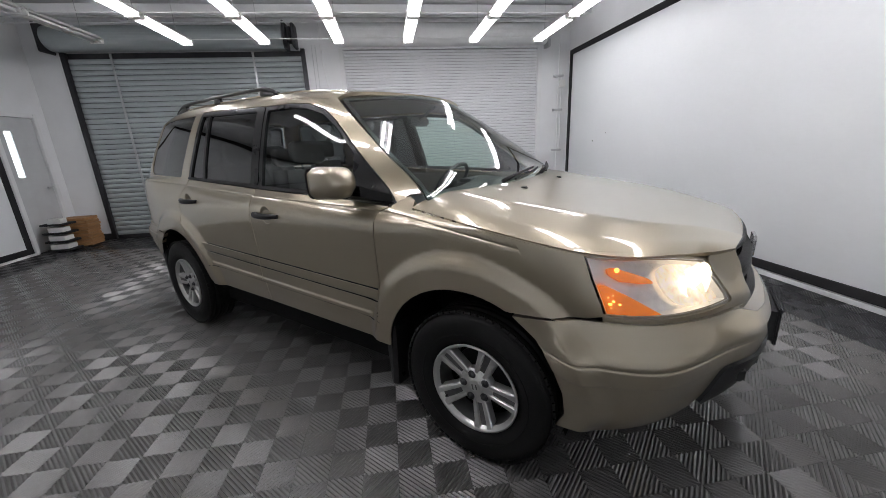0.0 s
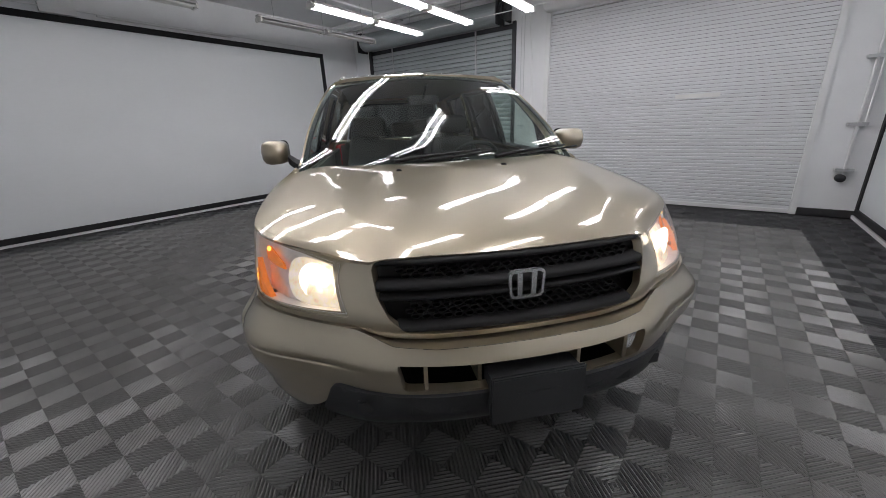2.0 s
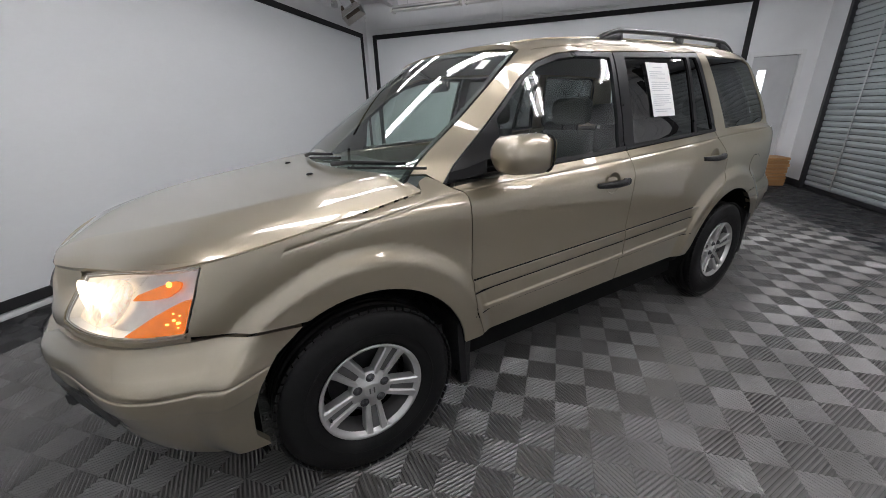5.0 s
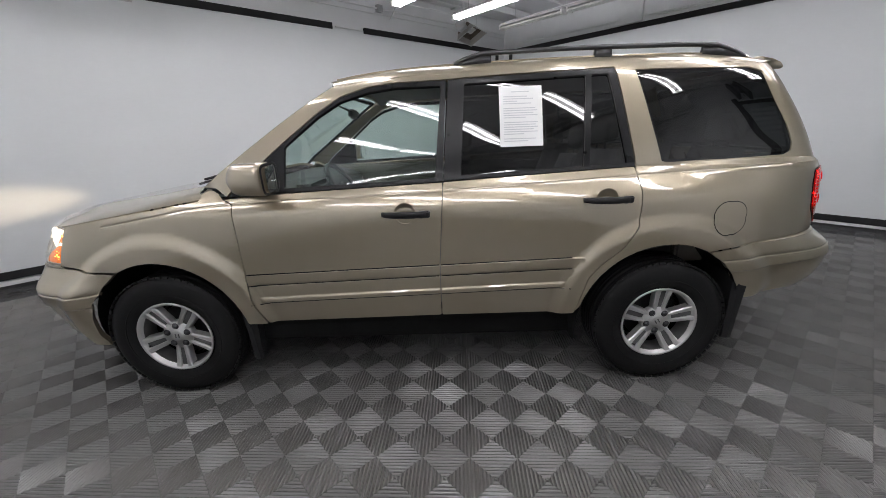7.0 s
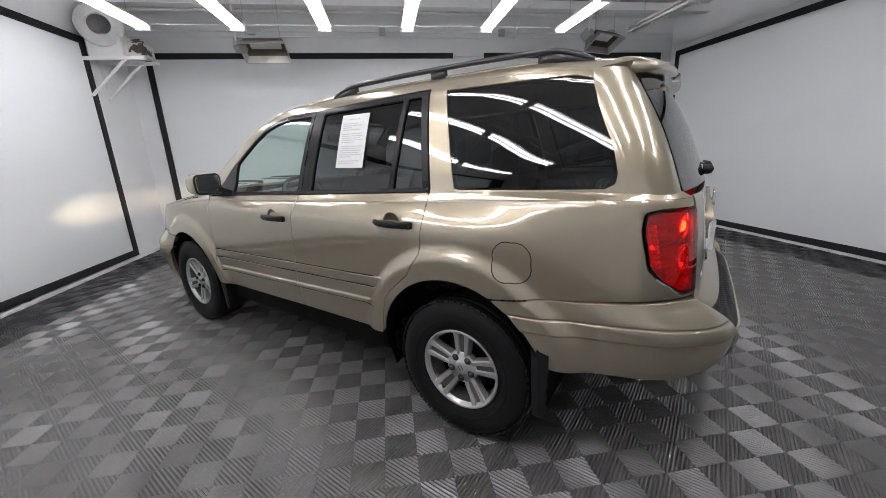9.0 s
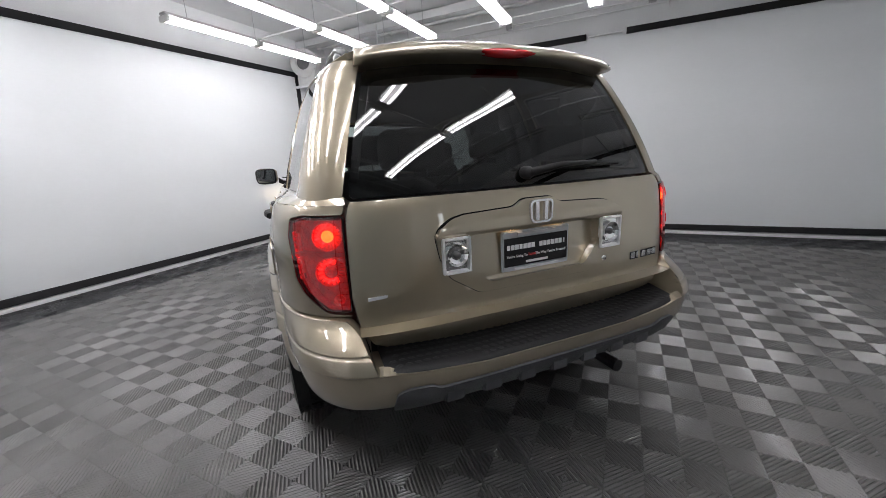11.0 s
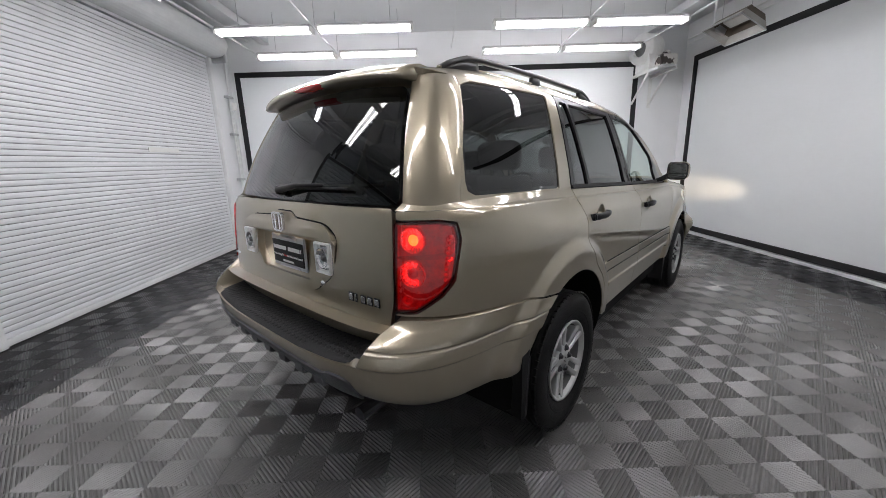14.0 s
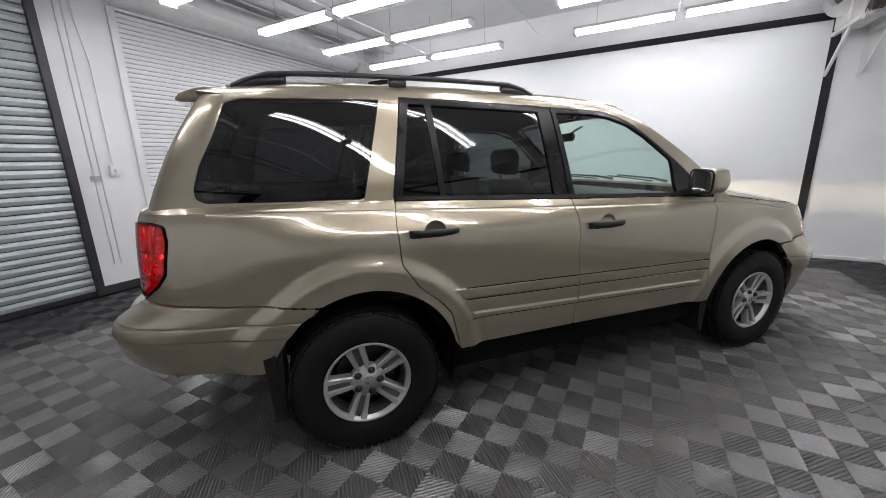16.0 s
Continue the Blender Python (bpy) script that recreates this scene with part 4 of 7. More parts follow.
M_BOWLLIT = mat("bowl glowing for the bulb's glare", (1.0, 0.90, 0.74), 0.2, var=0.5, scale=28, fine=70, glow=2.3, bump=1.0, bump_scale=40)
M_PAPER = mat("white paper", (0.8, 0.8, 0.79), 0.7, var=0.03)
M_INK = mat("grey print", (0.56, 0.56, 0.58), 0.7, var=0.1)
M_WHITE = mat("white print", (0.78, 0.78, 0.78), 0.5, var=0.03)
M_REDPRINT = mat("red print", (0.6, 0.03, 0.03), 0.5, var=0.05)
M_MIRROR = mat("mirror glass", (0.9, 0.9, 0.9), 0.01, metal=1.0, var=0.0, rvar=0.0)

CAR = pose(0, 0, 0, 0, 0, -42.4)
car = thing("suv", "champagne beige metallic suv with privacy glass and lit lamps", "car", CAR)


def arch_points(a, x_from, x_to, z_low, n=18):
    """Points on a wheel arch from one foot to the other."""
    ax, az, ar = a
    t0 = math.pi - math.asin((z_low - az) / ar) if x_from < x_to else math.asin((z_low - az) / ar)
    t1 = math.asin((z_low - az) / ar) if x_from < x_to else math.pi - math.asin((z_low - az) / ar)
    return [S(ax + ar * math.cos(t0 + (t1 - t0) * i / n), az + ar * math.sin(t0 + (t1 - t0) * i / n)) for i in range(n + 1)]


def row_lines(zs):
    def make(z0):
        return lambda u: z0 - 0.0253 * (cx_of(u) + 0.17)
    return [make(z) for z in zs]


belt_rows = [(lambda u, d=d: belt_z(cx_of(u)) + d) for d in (-0.008, -0.0035, 0.0, 0.0035, 0.008)]
MOULD = row_lines((0.578, 0.584, 0.590, 0.603, 0.607, 0.611, 0.615, 0.619, 0.623, 0.640, 0.682, 0.687, 0.691, 0.696, 0.741, 0.746, 0.752)) + belt_rows

# body sides
FD = [(0.925, 1.118), (0.866, 1.09), (0.862, 1.0), (0.862, 0.75), (0.845, 0.57), (0.79, 0.430), (-0.165, 0.440), (-0.165, 0.75), (-0.18, 0.96), (-0.193, 1.166), (0.3, 1.148), (0.6, 1.136)]
RD = [(-0.165, 0.440), (-0.165, 0.75), (-0.18, 0.96), (-0.193, 1.166), (-0.7, 1.188), (-1.163, 1.208), (-1.178, 1.095), (-1.167, 0.925), (-1.096, 0.815), (-0.99, 0.725), (-0.936, 0.657), (-0.903, 0.527), (-0.882, 0.440)]
front_doors = panel("front_door", lower, [S(*p) for p in FD], M_PAINT, car, step=0.018, rows=MOULD, flip=True)
rear_doors = panel("rear_door", lower, [S(*p) for p in RD], M_PAINT, car, step=0.018, rows=MOULD, flip=True)
fender = [S(0.925, 1.118), S(0.866, 1.09), S(0.862, 1.0), S(0.862, 0.75), S(0.845, 0.57), S(0.79, 0.43)] + [p for p in arch_points(ARCH_F, 0, 1, 0.43, 36) if p[0] < US(1.53) or p[1] > 0.757] + [
    S(1.70, 0.768), S(1.80, 0.783), S(1.860, 0.795), S(1.865, 0.86), S(1.880, 0.92), S(1.918, 1.001)] + [S(_plan_x(x, seam_z(x)), seam_z(x)) for x in (1.78, 1.70, 1.6, 1.5, 1.4, 1.3, 1.2, 1.12, 1.05)] + [S(1.045, 1.148), S(1.0, 1.163), S(0.96, 1.146)]
panel("front_fender", lower, fender, M_PAINT, car, step=0.018, rows=belt_rows, flip=True)
quarter = [S(-1.163, 1.208), S(-1.178, 1.095), S(-1.167, 0.925), S(-1.096, 0.815), S(-0.99, 0.725), S(-0.936, 0.657), S(-0.903, 0.527), S(-0.882, 0.45)] + [p for p in arch_points(ARCH_R, 1, 0, 0.45, 36)[1:] if p[0] > US(-1.5) or p[1] > 0.775] + [
    S(-1.72, 0.803), S(-2.03, 0.832), B(0.84, 0.838), B(0.78, 0.842), B(0.70, 0.843), B(0.70, 0.852), B(0.77, 0.856), B(0.83, 0.91), B(0.853, 0.96), B(0.862, 1.10), B(0.855, 1.16), B(0.82, 1.172), B(0.70, 1.172), B(0.70, 1.204), B(0.80, 1.204), S(-2.05, 1.204), S(-1.9, 1.205)]
fuel = [(US(-1.63) + 0.083 * math.cos(k * math.tau / 24) * (1 + 0.12 * abs(math.sin(2 * k * math.tau / 24))), 0.945 + 0.083 * math.sin(k * math.tau / 24) * (1 + 0.12 * abs(math.sin(2 * k * math.tau / 24)))) for k in range(24)]
qp = panel("quarter_panel", lower, quarter, M_PAINT, car, step=0.018, rows=belt_rows, flip=True, mirror=True, holes=())
# thin dark joints along the door mouldings
for doors, x0, x1 in ((front_doors, 0.855, -0.16), (rear_doors, -0.17, -0.85)):
    for z in (0.7505, 0.5815, 0.690):
        za, zb = z - 0.0253 * (x0 + 0.17), z - 0.0253 * (x1 + 0.17)
        panel("moulding_joint", lower, [S(x0, za), S(x1, zb), S(x1, zb - 0.0055), S(x0, za - 0.0055)], M_UNDER, doors, flip=True, gap=0.0, lift=0.0016, lip=0.0, corner=0.0, step=0.05)
# the rocker's near-black colour stands for shade below the door edges
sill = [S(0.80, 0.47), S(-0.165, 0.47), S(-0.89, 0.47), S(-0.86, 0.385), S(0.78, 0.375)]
panel("rocker_panel", lower, sill, M_UNDER, car, flip=True, corner=0.004, lift=-0.035, label="rocker panel coloured near black for the shade under the doors")

# bumpers
fb_top = [S(1.70, 0.765), S(1.80, 0.778), S(1.9, 0.782), F(0.75, 0.775), F(0.6, 0.768), F(0.54, 0.762), F(0.49, 0.744), F(0.43, 0.722), F(0.3, 0.712)]
fb_low = [F(0.3, 0.560), F(0.5, 0.564), F(0.6, 0.555), F(0.655, 0.49), F(0.71, 0.425), F(0.78, 0.365), S(1.92, 0.325), S(1.72, 0.315)]
fb_arch = [S(ARCH_F[0] + ARCH_F[2] * math.cos(t), ARCH_F[1] + ARCH_F[2] * math.sin(t)) for t in (0.0, 0.25, 0.5, 0.75, 1.04)]
right_of = lambda pts: [(2 * UL - u, z) for u, z in reversed(pts)]
fb_outline = fb_arch[::1] + fb_top + right_of(fb_top) + [(2 * UL - u, z) for u, z in reversed(fb_arch)] + [(2 * UL - u, z) for u, z in reversed(fb_low)] + fb_low
intake = [F(0.425, 0.672), F(0.2, 0.664), F(-0.2, 0.664), F(-0.425, 0.672), F(-0.41, 0.584), F(-0.2, 0.576), F(0.2, 0.576), F(0.41, 0.584)]
front_rows = [(lambda u, d=d: d) for d in (0.564, 0.568, 0.5725, 0.577, 0.581, 0.635, 0.639, 0.643, 0.647, 0.651)]
rear_rows = [(lambda u, d=d: REAR_GROOVE(cx_of(abs(u))) + d) for d in (-0.008, -0.004, 0.0, 0.004, 0.008)] + [(lambda u, d=d: REAR_STEP(cx_of(abs(u))) + d) for d in (-0.010, -0.006, -0.0015, 0.003, 0.007)]
bumper_f = panel("front_bumper", front_bumper, fb_outline, M_PAINT, car, step=0.018, holes=[intake], flip=True, mirror=False, rows=front_rows, lip=0.03)[0]
valance = [F(0.645, 0.560), F(0.60, 0.574), F(0.5, 0.572), F(0.3, 0.566), F(-0.3, 0.566), F(-0.5, 0.572), F(-0.60, 0.574), F(-0.645, 0.560), F(-0.70, 0.43), F(-0.66, 0.40), F(-0.3, 0.375), F(0.3, 0.375), F(0.66, 0.40), F(0.70, 0.43)]
valance_f = panel("front_valance", front_bumper, valance, M_GREYPLASTIC, bumper_f, flip=True, mirror=False, lift=0.012, lip=0.05, label="dark grey lower bumper insert", corner=0.02)[0]
rb_mid = [B(0.66, 0.698), B(0.3, 0.674), B(-0.3, 0.674), B(-0.66, 0.698)]
rb_ear = [S(-1.70, 0.798), S(-1.85, 0.812), S(-2.03, 0.826), B(0.84, 0.832), B(0.77, 0.836), B(0.72, 0.835), B(0.69, 0.80)]
rb_low = [B(0.3, 0.55), B(0.55, 0.555), B(0.62, 0.55), B(0.66, 0.52), B(0.72, 0.505), B(0.80, 0.51), S(-2.0, 0.515), S(-1.80, 0.49)]
rb_arch = [S(ARCH_R[0] - ARCH_R[2] * math.cos(t), ARCH_R[1] + ARCH_R[2] * math.sin(t)) for t in (0.30, 0.45, 0.62, 0.82, 1.08)]
neg = lambda pts: [(-u, z) for u, z in reversed(pts)]
rb_outline = rb_arch + rb_ear + rb_mid + neg(rb_ear) + neg(rb_arch) + neg(rb_low) + rb_low
bumper_r = panel("rear_bumper", rear_bumper, rb_outline, M_PAINT, car, step=0.018, flip=True, mirror=False, rows=rear_rows, lip=0.03)[0]
lowrear = [B(0.615, 0.625), B(0.57, 0.642), B(0.50, 0.640), B(0.47, 0.622), B(0.3, 0.622), B(-0.3, 0.622), B(-0.47, 0.622), B(-0.50, 0.640), B(-0.57, 0.642), B(-0.615, 0.625), B(-0.63, 0.535), B(-0.5, 0.512), B(-0.3, 0.502), B(0.3, 0.502), B(0.5, 0.512), B(0.63, 0.535)]
rear_insert = panel("rear_valance", rear_bumper, lowrear, M_REARPLASTIC, bumper_r, flip=True, mirror=False, lift=0.010, lip=0.05, label="dark grey lower bumper insert", corner=0.02)[0]


def ledge(name, outer_pts, inner_pts, material, parent, rows=4):
    """A strip between two rails of points."""
    bm = bmesh.new()
    grid = [[bm.verts.new(a.lerp(b, k / rows)) for k in range(rows + 1)] for a, b in zip(outer_pts, inner_pts)]
    for p, q in zip(grid, grid[1:]):
        for k in range(rows):
            bm.faces.new((p[k], q[k], q[k + 1], p[k + 1]))
    return part(name, bm, material, parent, smooth=True)


full = [p for p in dense(rb_ear + rb_mid + neg(rb_ear), 0.02)]
full = [p for p in full if abs(p[0]) < US(-1.66)]
ledge("bumper_top", [rear_bumper(u, z) - Vector((0, 0, 0.002)) for u, z in full], [Vector((p.x * 0.993, p.y * 0.986, p.z)) for p in (lower(u, z + 0.006) for u, z in full)], M_PAINT, bumper_r)
front_full = [p for p in dense(fb_top + right_of(fb_top), 0.02) if US(1.72) < p[0] < 2 * UL - US(1.72)]
ledge("bumper_top", [front_bumper(u, z) - Vector((0, 0, 0.002)) for u, z in front_full], [lower(u, z - 0.004) - Vector((0.03, 0, 0)) for u, z in front_full], M_PAINT, bumper_f)

# nose
fas_half = [F(0.3, 0.981), F(0.44, 0.975), F(0.50, 0.964), F(0.560, 0.945), F(0.578, 0.90), F(0.572, 0.85), F(0.556, 0.792), F(0.70, 0.794), F(0.85, 0.797), S(1.863, 0.798), S(1.863, 0.782), F(0.75, 0.775), F(0.6, 0.768), F(0.54, 0.762), F(0.49, 0.745), F(0.43, 0.724), F(0.3, 0.714)]
fas_outline = fas_half + right_of(fas_half)
grille_half = [F(0.30, 0.974), F(0.452, 0.968), F(0.470, 0.947), F(0.462, 0.865), F(0.435, 0.803), F(0.385, 0.752), F(0.30, 0.742)]
grille_hole = grille_half + right_of(grille_half)


def fascia(u, z):
    """The nose swells out round the grille."""
    p = lower(u, z)
    y = abs(p.y)
    d = (1 - smooth(y, 0.44, 0.58)) * (0.022 * smooth(z, 0.70, 0.76) + 0.055 * smooth(z, 0.82, 0.97))
    return p + Vector((d, 0, 0))


panel("nose_panel", fascia, fas_outline, M_PAINT, car, step=0.018, holes=[grille_hole], flip=True, mirror=False, corner=0.015, lip=0.03)
hood_ob = panel("hood", hood, [(1.175, 0.0), (1.168, 0.3), (1.135, 0.6), (1.075, 0.85), (1.045, 0.997), (1.3, 0.999), (1.7, 0.999), (2.0, 0.999), (2.095, 0.998), (2.15, 0.99), (2.205, 0.96), (2.232, 0.7), (2.240, 0.35), (2.243, 0.0), (2.240, -0.35), (2.232, -0.7), (2.205, -0.96), (2.15, -0.99), (2.095, -0.998), (2.0, -0.999), (1.7, -0.999), (1.3, -0.999), (1.045, -0.997), (1.075, -0.85), (1.135, -0.6), (1.168, -0.3)], M_PAINT, car, mirror=False, step=0.02, gap=0.001, lip=0.02)[0]
for side in (-1, 1):
    runs = [1.06 + 0.03 * i for i in range(26)]
    rails = [(lower(US(_plan_x(x, seam_z(x))), seam_z(x)), hood(x, 0.965)) for x in runs]
    ledge("hood_gutter", [Vector((a.x, side * (a.y - 0.001), a.z - 0.003)) for a, b in rails], [Vector((b.x, side * b.y, b.z - 0.012)) for a, b in rails], M_PAINT, car)
for y in (-0.29, 0.29):
    part("washer_nozzle", box(1.30, 1.33, y - 0.014, y + 0.014, hood_mid(1.31) - 0.012, hood_mid(1.31) + 0.006, 0.004), M_BLACK, hood_ob)

# grille
grille = part("grille", add_box(bmesh.new(), 2.17, 2.185, -0.47, 0.47, 0.73, 0.966, 0.002), M_BLACK, car, "black grille with a honeycomb mesh")


def grille_bar(z0, z1, out, half):
    bm = bmesh.new()
    n = 28
    prev = None
    for i in range(n + 1):
        y = -half + 2 * half * i / n
        base = fascia(UF(y), (z0 + z1) / 2)
        ring = [bm.verts.new((base.x - d, y, z)) for d, z in ((0.05, z0 - 0.004), (0.012 - out, z0 + 0.004), (0.004 - out, (z0 + z1) / 2), (0.010 - out, z1 - 0.004), (0.05, z1 + 0.004))]
        if prev:
            for k in range(4):
                bm.faces.new((prev[k], ring[k], ring[k + 1], prev[k + 1]))
        prev = ring
    part("grille_bar", bm, M_BLACK, grille, smooth=True)


grille_bar(0.948, 0.972, 0.004, 0.462)
grille_bar(0.872, 0.905, 0.006, 0.462)
grille_bar(0.842, 0.866, 0.002, 0.455)
grille_bar(0.744, 0.774, 0.004, 0.405)
for z0, rows_n, half in ((0.790, 4, 0.40), (0.915, 2, 0.42)):
    mesh_bm = bmesh.new()
    for r in range(rows_n):
        for i in range(int(2 * half / 0.034)):
            y = -half + 0.017 + i * 0.034 + (0.017 if r % 2 else 0)
            if abs(y) > half - 0.02:
                continue
            z = z0 + r * 0.0165
            base = fascia(UF(y), z).x - 0.030
            ring = [(y + 0.0175 * math.cos(a), z + 0.0105 * math.sin(a)) for a in [k * math.tau / 6 for k in range(6)]]
            inner = [(y + 0.0135 * math.cos(a), z + 0.0072 * math.sin(a)) for a in [k * math.tau / 6 for k in range(6)]]
            o = [mesh_bm.verts.new((base, *p)) for p in ring]
            q = [mesh_bm.verts.new((base, *p)) for p in inner]
            b = [mesh_bm.verts.new((base - 0.02, *p)) for p in inner]
            for k in range(6):
                mesh_bm.faces.new((o[k], o[(k + 1) % 6], q[(k + 1) % 6], q[k]))
                mesh_bm.faces.new((q[k], q[(k + 1) % 6], b[(k + 1) % 6], b[k]))
    me = bpy.data.meshes.new("grille_mesh")
    mesh_bm.to_mesh(me)
    mesh_bm.free()
    link("grille_mesh", me, M_BLACK, grille, "black honeycomb mesh")


def emblem(parent, x, z, w, h, facing):
    """A chrome rounded ring with two plain upright bars."""
    bm = bmesh.new()
    ring_o, ring_i = rounded([(-w * 0.46, -h / 2), (w * 0.46, -h / 2), (w * 0.5, h / 2), (-w * 0.5, h / 2)], 0.022), rounded([(-w * 0.39, -h * 0.41), (w * 0.39, -h * 0.41), (w * 0.43, h * 0.41), (-w * 0.43, h * 0.41)], 0.016)
    loops = []
    for lp, d in ((ring_o, -0.006), (ring_o, 0.006), (ring_i, 0.006), (ring_i, -0.006)):
        loops.append([bm.verts.new((x + facing * d, p[0], z + p[1])) for p in lp])
    for a, b in zip(loops, loops[1:]):
        for k in range(len(a)):
            bm.faces.new((a[k], a[(k + 1) % len(a)], b[(k + 1) % len(a)], b[k]))
    for s in (-1, 1):
        pts = [(s * w * 0.27, h * 0.40), (s * w * 0.13, h * 0.40), (s * w * 0.12, -h * 0.39), (s * w * 0.25, -h * 0.39)]
        f = [bm.verts.new((x + facing * 0.006, p[0], z + p[1])) for p in pts]
        g = [bm.verts.new((x - facing * 0.006, p[0], z + p[1])) for p in pts]
        bm.faces.new(f)
        for k in range(4):
            bm.faces.new((f[k], f[(k + 1) % 4], g[(k + 1) % 4], g[k]))
    part("emblem", bm, M_CHROME, parent, "chrome emblem")


emblem(grille, 2.302, 0.878, 0.122, 0.096, 1)

# headlamps
lamp_poly = [S(1.861, 0.80), S(1.866, 0.86), S(1.881, 0.92), S(1.919, 1.003), F(0.79, 0.990), F(0.70, 0.974), F(0.62, 0.957), F(0.565, 0.944), F(0.580, 0.90), F(0.574, 0.85), F(0.558, 0.794), F(0.70, 0.796), F(0.85, 0.798)]
headlamps = panel("headlamp", lower, lamp_poly, G_LENS, car, flip=True, gap=0.0015, lip=0.012, label="clear headlamp with an amber corner, lit", corner=0.01)
panel("lamp_housing", lower, lamp_poly, M_REFLECT, headlamps, flip=True, gap=0.006, lift=-0.055, lip=-0.05, corner=0.01)
amber_poly = [S(1.868, 0.805), S(1.873, 0.86), S(1.884, 0.905), S(1.915, 0.905), S(1.965, 0.872), F(0.832, 0.806), F(0.86, 0.804)]
panel("turn_lens", lower, amber_poly, M_AMBER, headlamps, flip=True, gap=0.002, lift=-0.010, lip=0.02, label="lit amber turn lens", corner=0.01)
amber_up = [S(1.952, 0.938), S(1.962, 0.958), S(1.985, 0.966), S(2.02, 0.952), F(0.80, 0.925), F(0.795, 0.908), S(2.02, 0.912), S(1.975, 0.918)]
panel("side_lens", lower, amber_up, M_AMBER, headlamps, flip=True, gap=0.0, lift=-0.035, lip=0.01, label="amber inner lens", corner=0.008)
# the reflector's own emission stands for bulb light falling on it
panel("reflector", lower, [F(0.72, 0.962), F(0.625, 0.945), F(0.597, 0.93), F(0.592, 0.88), F(0.586, 0.84), F(0.572, 0.806), F(0.72, 0.806), F(0.768, 0.83), F(0.785, 0.885), F(0.768, 0.94)], M_BOWL, headlamps, flip=True, gap=0.0, lift=-0.036, lip=0.01, label="faceted reflector, its glow standing for the bulb's light", corner=0.03)
for hl, s in zip(headlamps, (1, -1)):
    c, out = lower(UF(0.660), 0.878), -surface_normal(lower, UF(0.660), 0.878)
    n = Vector((out.x, s * out.y, 0.0)).normalized()
    m = Matrix.Translation(Vector((c.x, s * c.y, c.z)) - n * 0.013) @ n.to_track_quat("Z", "Y").to_matrix().to_4x4()
    part("reflector_bowl", add_lathe(bmesh.new(), [(0.070, -0.002), (0.066, -0.010), (0.055, -0.020), (0.040, -0.028), (0.022, -0.033), (0.001, -0.034)], m, 18), M_BOWLLIT, hl, "faceted reflector bowl with the bulb's glare as its own glow")
    part("bulb", add_lathe(bmesh.new(), [(0.001, -0.004), (0.014, -0.007), (0.020, -0.014), (0.020, -0.026), (0.001, -0.034)], m, 16), M_HEADLIT, hl, "lit headlamp bulb", smooth=True)
    # small glowing boxes imitate sparkles of light in the amber lens
    bm = bmesh.new()
    for sx, sz, size in ((1.893, 0.842, 0.004), (1.908, 0.852, 0.003), (1.898, 0.864, 0.002), (1.922, 0.842, 0.003), (1.890, 0.828, 0.002), (1.918, 0.872, 0.002)):
        d = lower(US(sx), sz) + surface_normal(lower, US(sx), sz) * 0.0095
        add_box(bm, d.x - 1.4 * size, d.x + 1.4 * size, s * d.y - 0.002, s * d.y + 0.002, d.z - size, d.z + size, 0.001)
    part("lens_glint", bm, M_AMBERLIT, hl, "glowing boxes for sparkles in the amber lens")
    d = lower(US(1.985), 0.942)
    part("side_bulb", add_lathe(bmesh.new(), [(0.001, 0.009), (0.006, 0.006), (0.008, 0.0), (0.006, -0.006), (0.001, -0.009)], Matrix.Translation((d.x - 0.02, s * (d.y - 0.028), d.z)), 16), M_AMBERLIT, hl, "lit amber bulb", smooth=True)

panel("lamp_shelf", lower, [S(1.89, 1.02), F(0.79, 1.004), F(0.70, 0.990), F(0.60, 0.972), F(0.53, 0.956), F(0.53, 0.925), F(0.585, 0.936), F(0.70, 0.964), F(0.79, 0.98), S(1.925, 0.992)], M_PAINT, car, flip=True, gap=0.0, lift=-0.009, lip=0.0, corner=0.0)
panel("lamp_shelf", lower, [F(0.545, 0.97), F(0.53, 0.79), F(0.582, 0.79), F(0.598, 0.90), F(0.596, 0.965)], M_PAINT, car, flip=True, gap=0.0, lift=-0.007, lip=0.0, corner=0.0)
panel("lamp_shelf", lower, [S(1.855, 0.806), F(0.70, 0.806), F(0.525, 0.808), F(0.51, 0.752), F(0.75, 0.762), S(1.855, 0.768)], M_PAINT, car, flip=True, gap=0.0, lift=-0.007, lip=0.0, corner=0.0)

# lower nose: intake, bracket
part("intake_grille", box(2.20, 2.22, -0.42, 0.42, 0.55, 0.70), M_UNDER, bumper_f, "dark intake")
for y in (-0.34, -0.17, 0.17, 0.34):
    part("intake_fin", box(2.25, 2.355, y - 0.006, y + 0.006, 0.584, 0.676), M_PAINT, bumper_f)
bm = box(2.412, 2.426, -0.158, 0.158, 0.465, 0.640, 0.006)
add_box(bm, 2.426, 2.432, -0.150, 0.150, 0.617, 0.635, 0.003)
add_box(bm, 2.33, 2.416, -0.148, 0.148, 0.485, 0.622)
add_box(bm, 2.424, 2.429, -0.07, 0.07, 0.545, 0.575, 0.002)
part("plate_bracket", bm, M_GREYPLASTIC, bumper_f, "empty black plate bracket")
for y in (-0.52, -0.36, -0.24, 0.24, 0.36, 0.52):
    c = front_bumper(UF(y), 0.50)
    part("valance_rib", box(c.x - 0.02, c.x + 0.012, y - 0.035, y + 0.035, 0.475, 0.53, 0.008), M_GREYPLASTIC, valance_f)
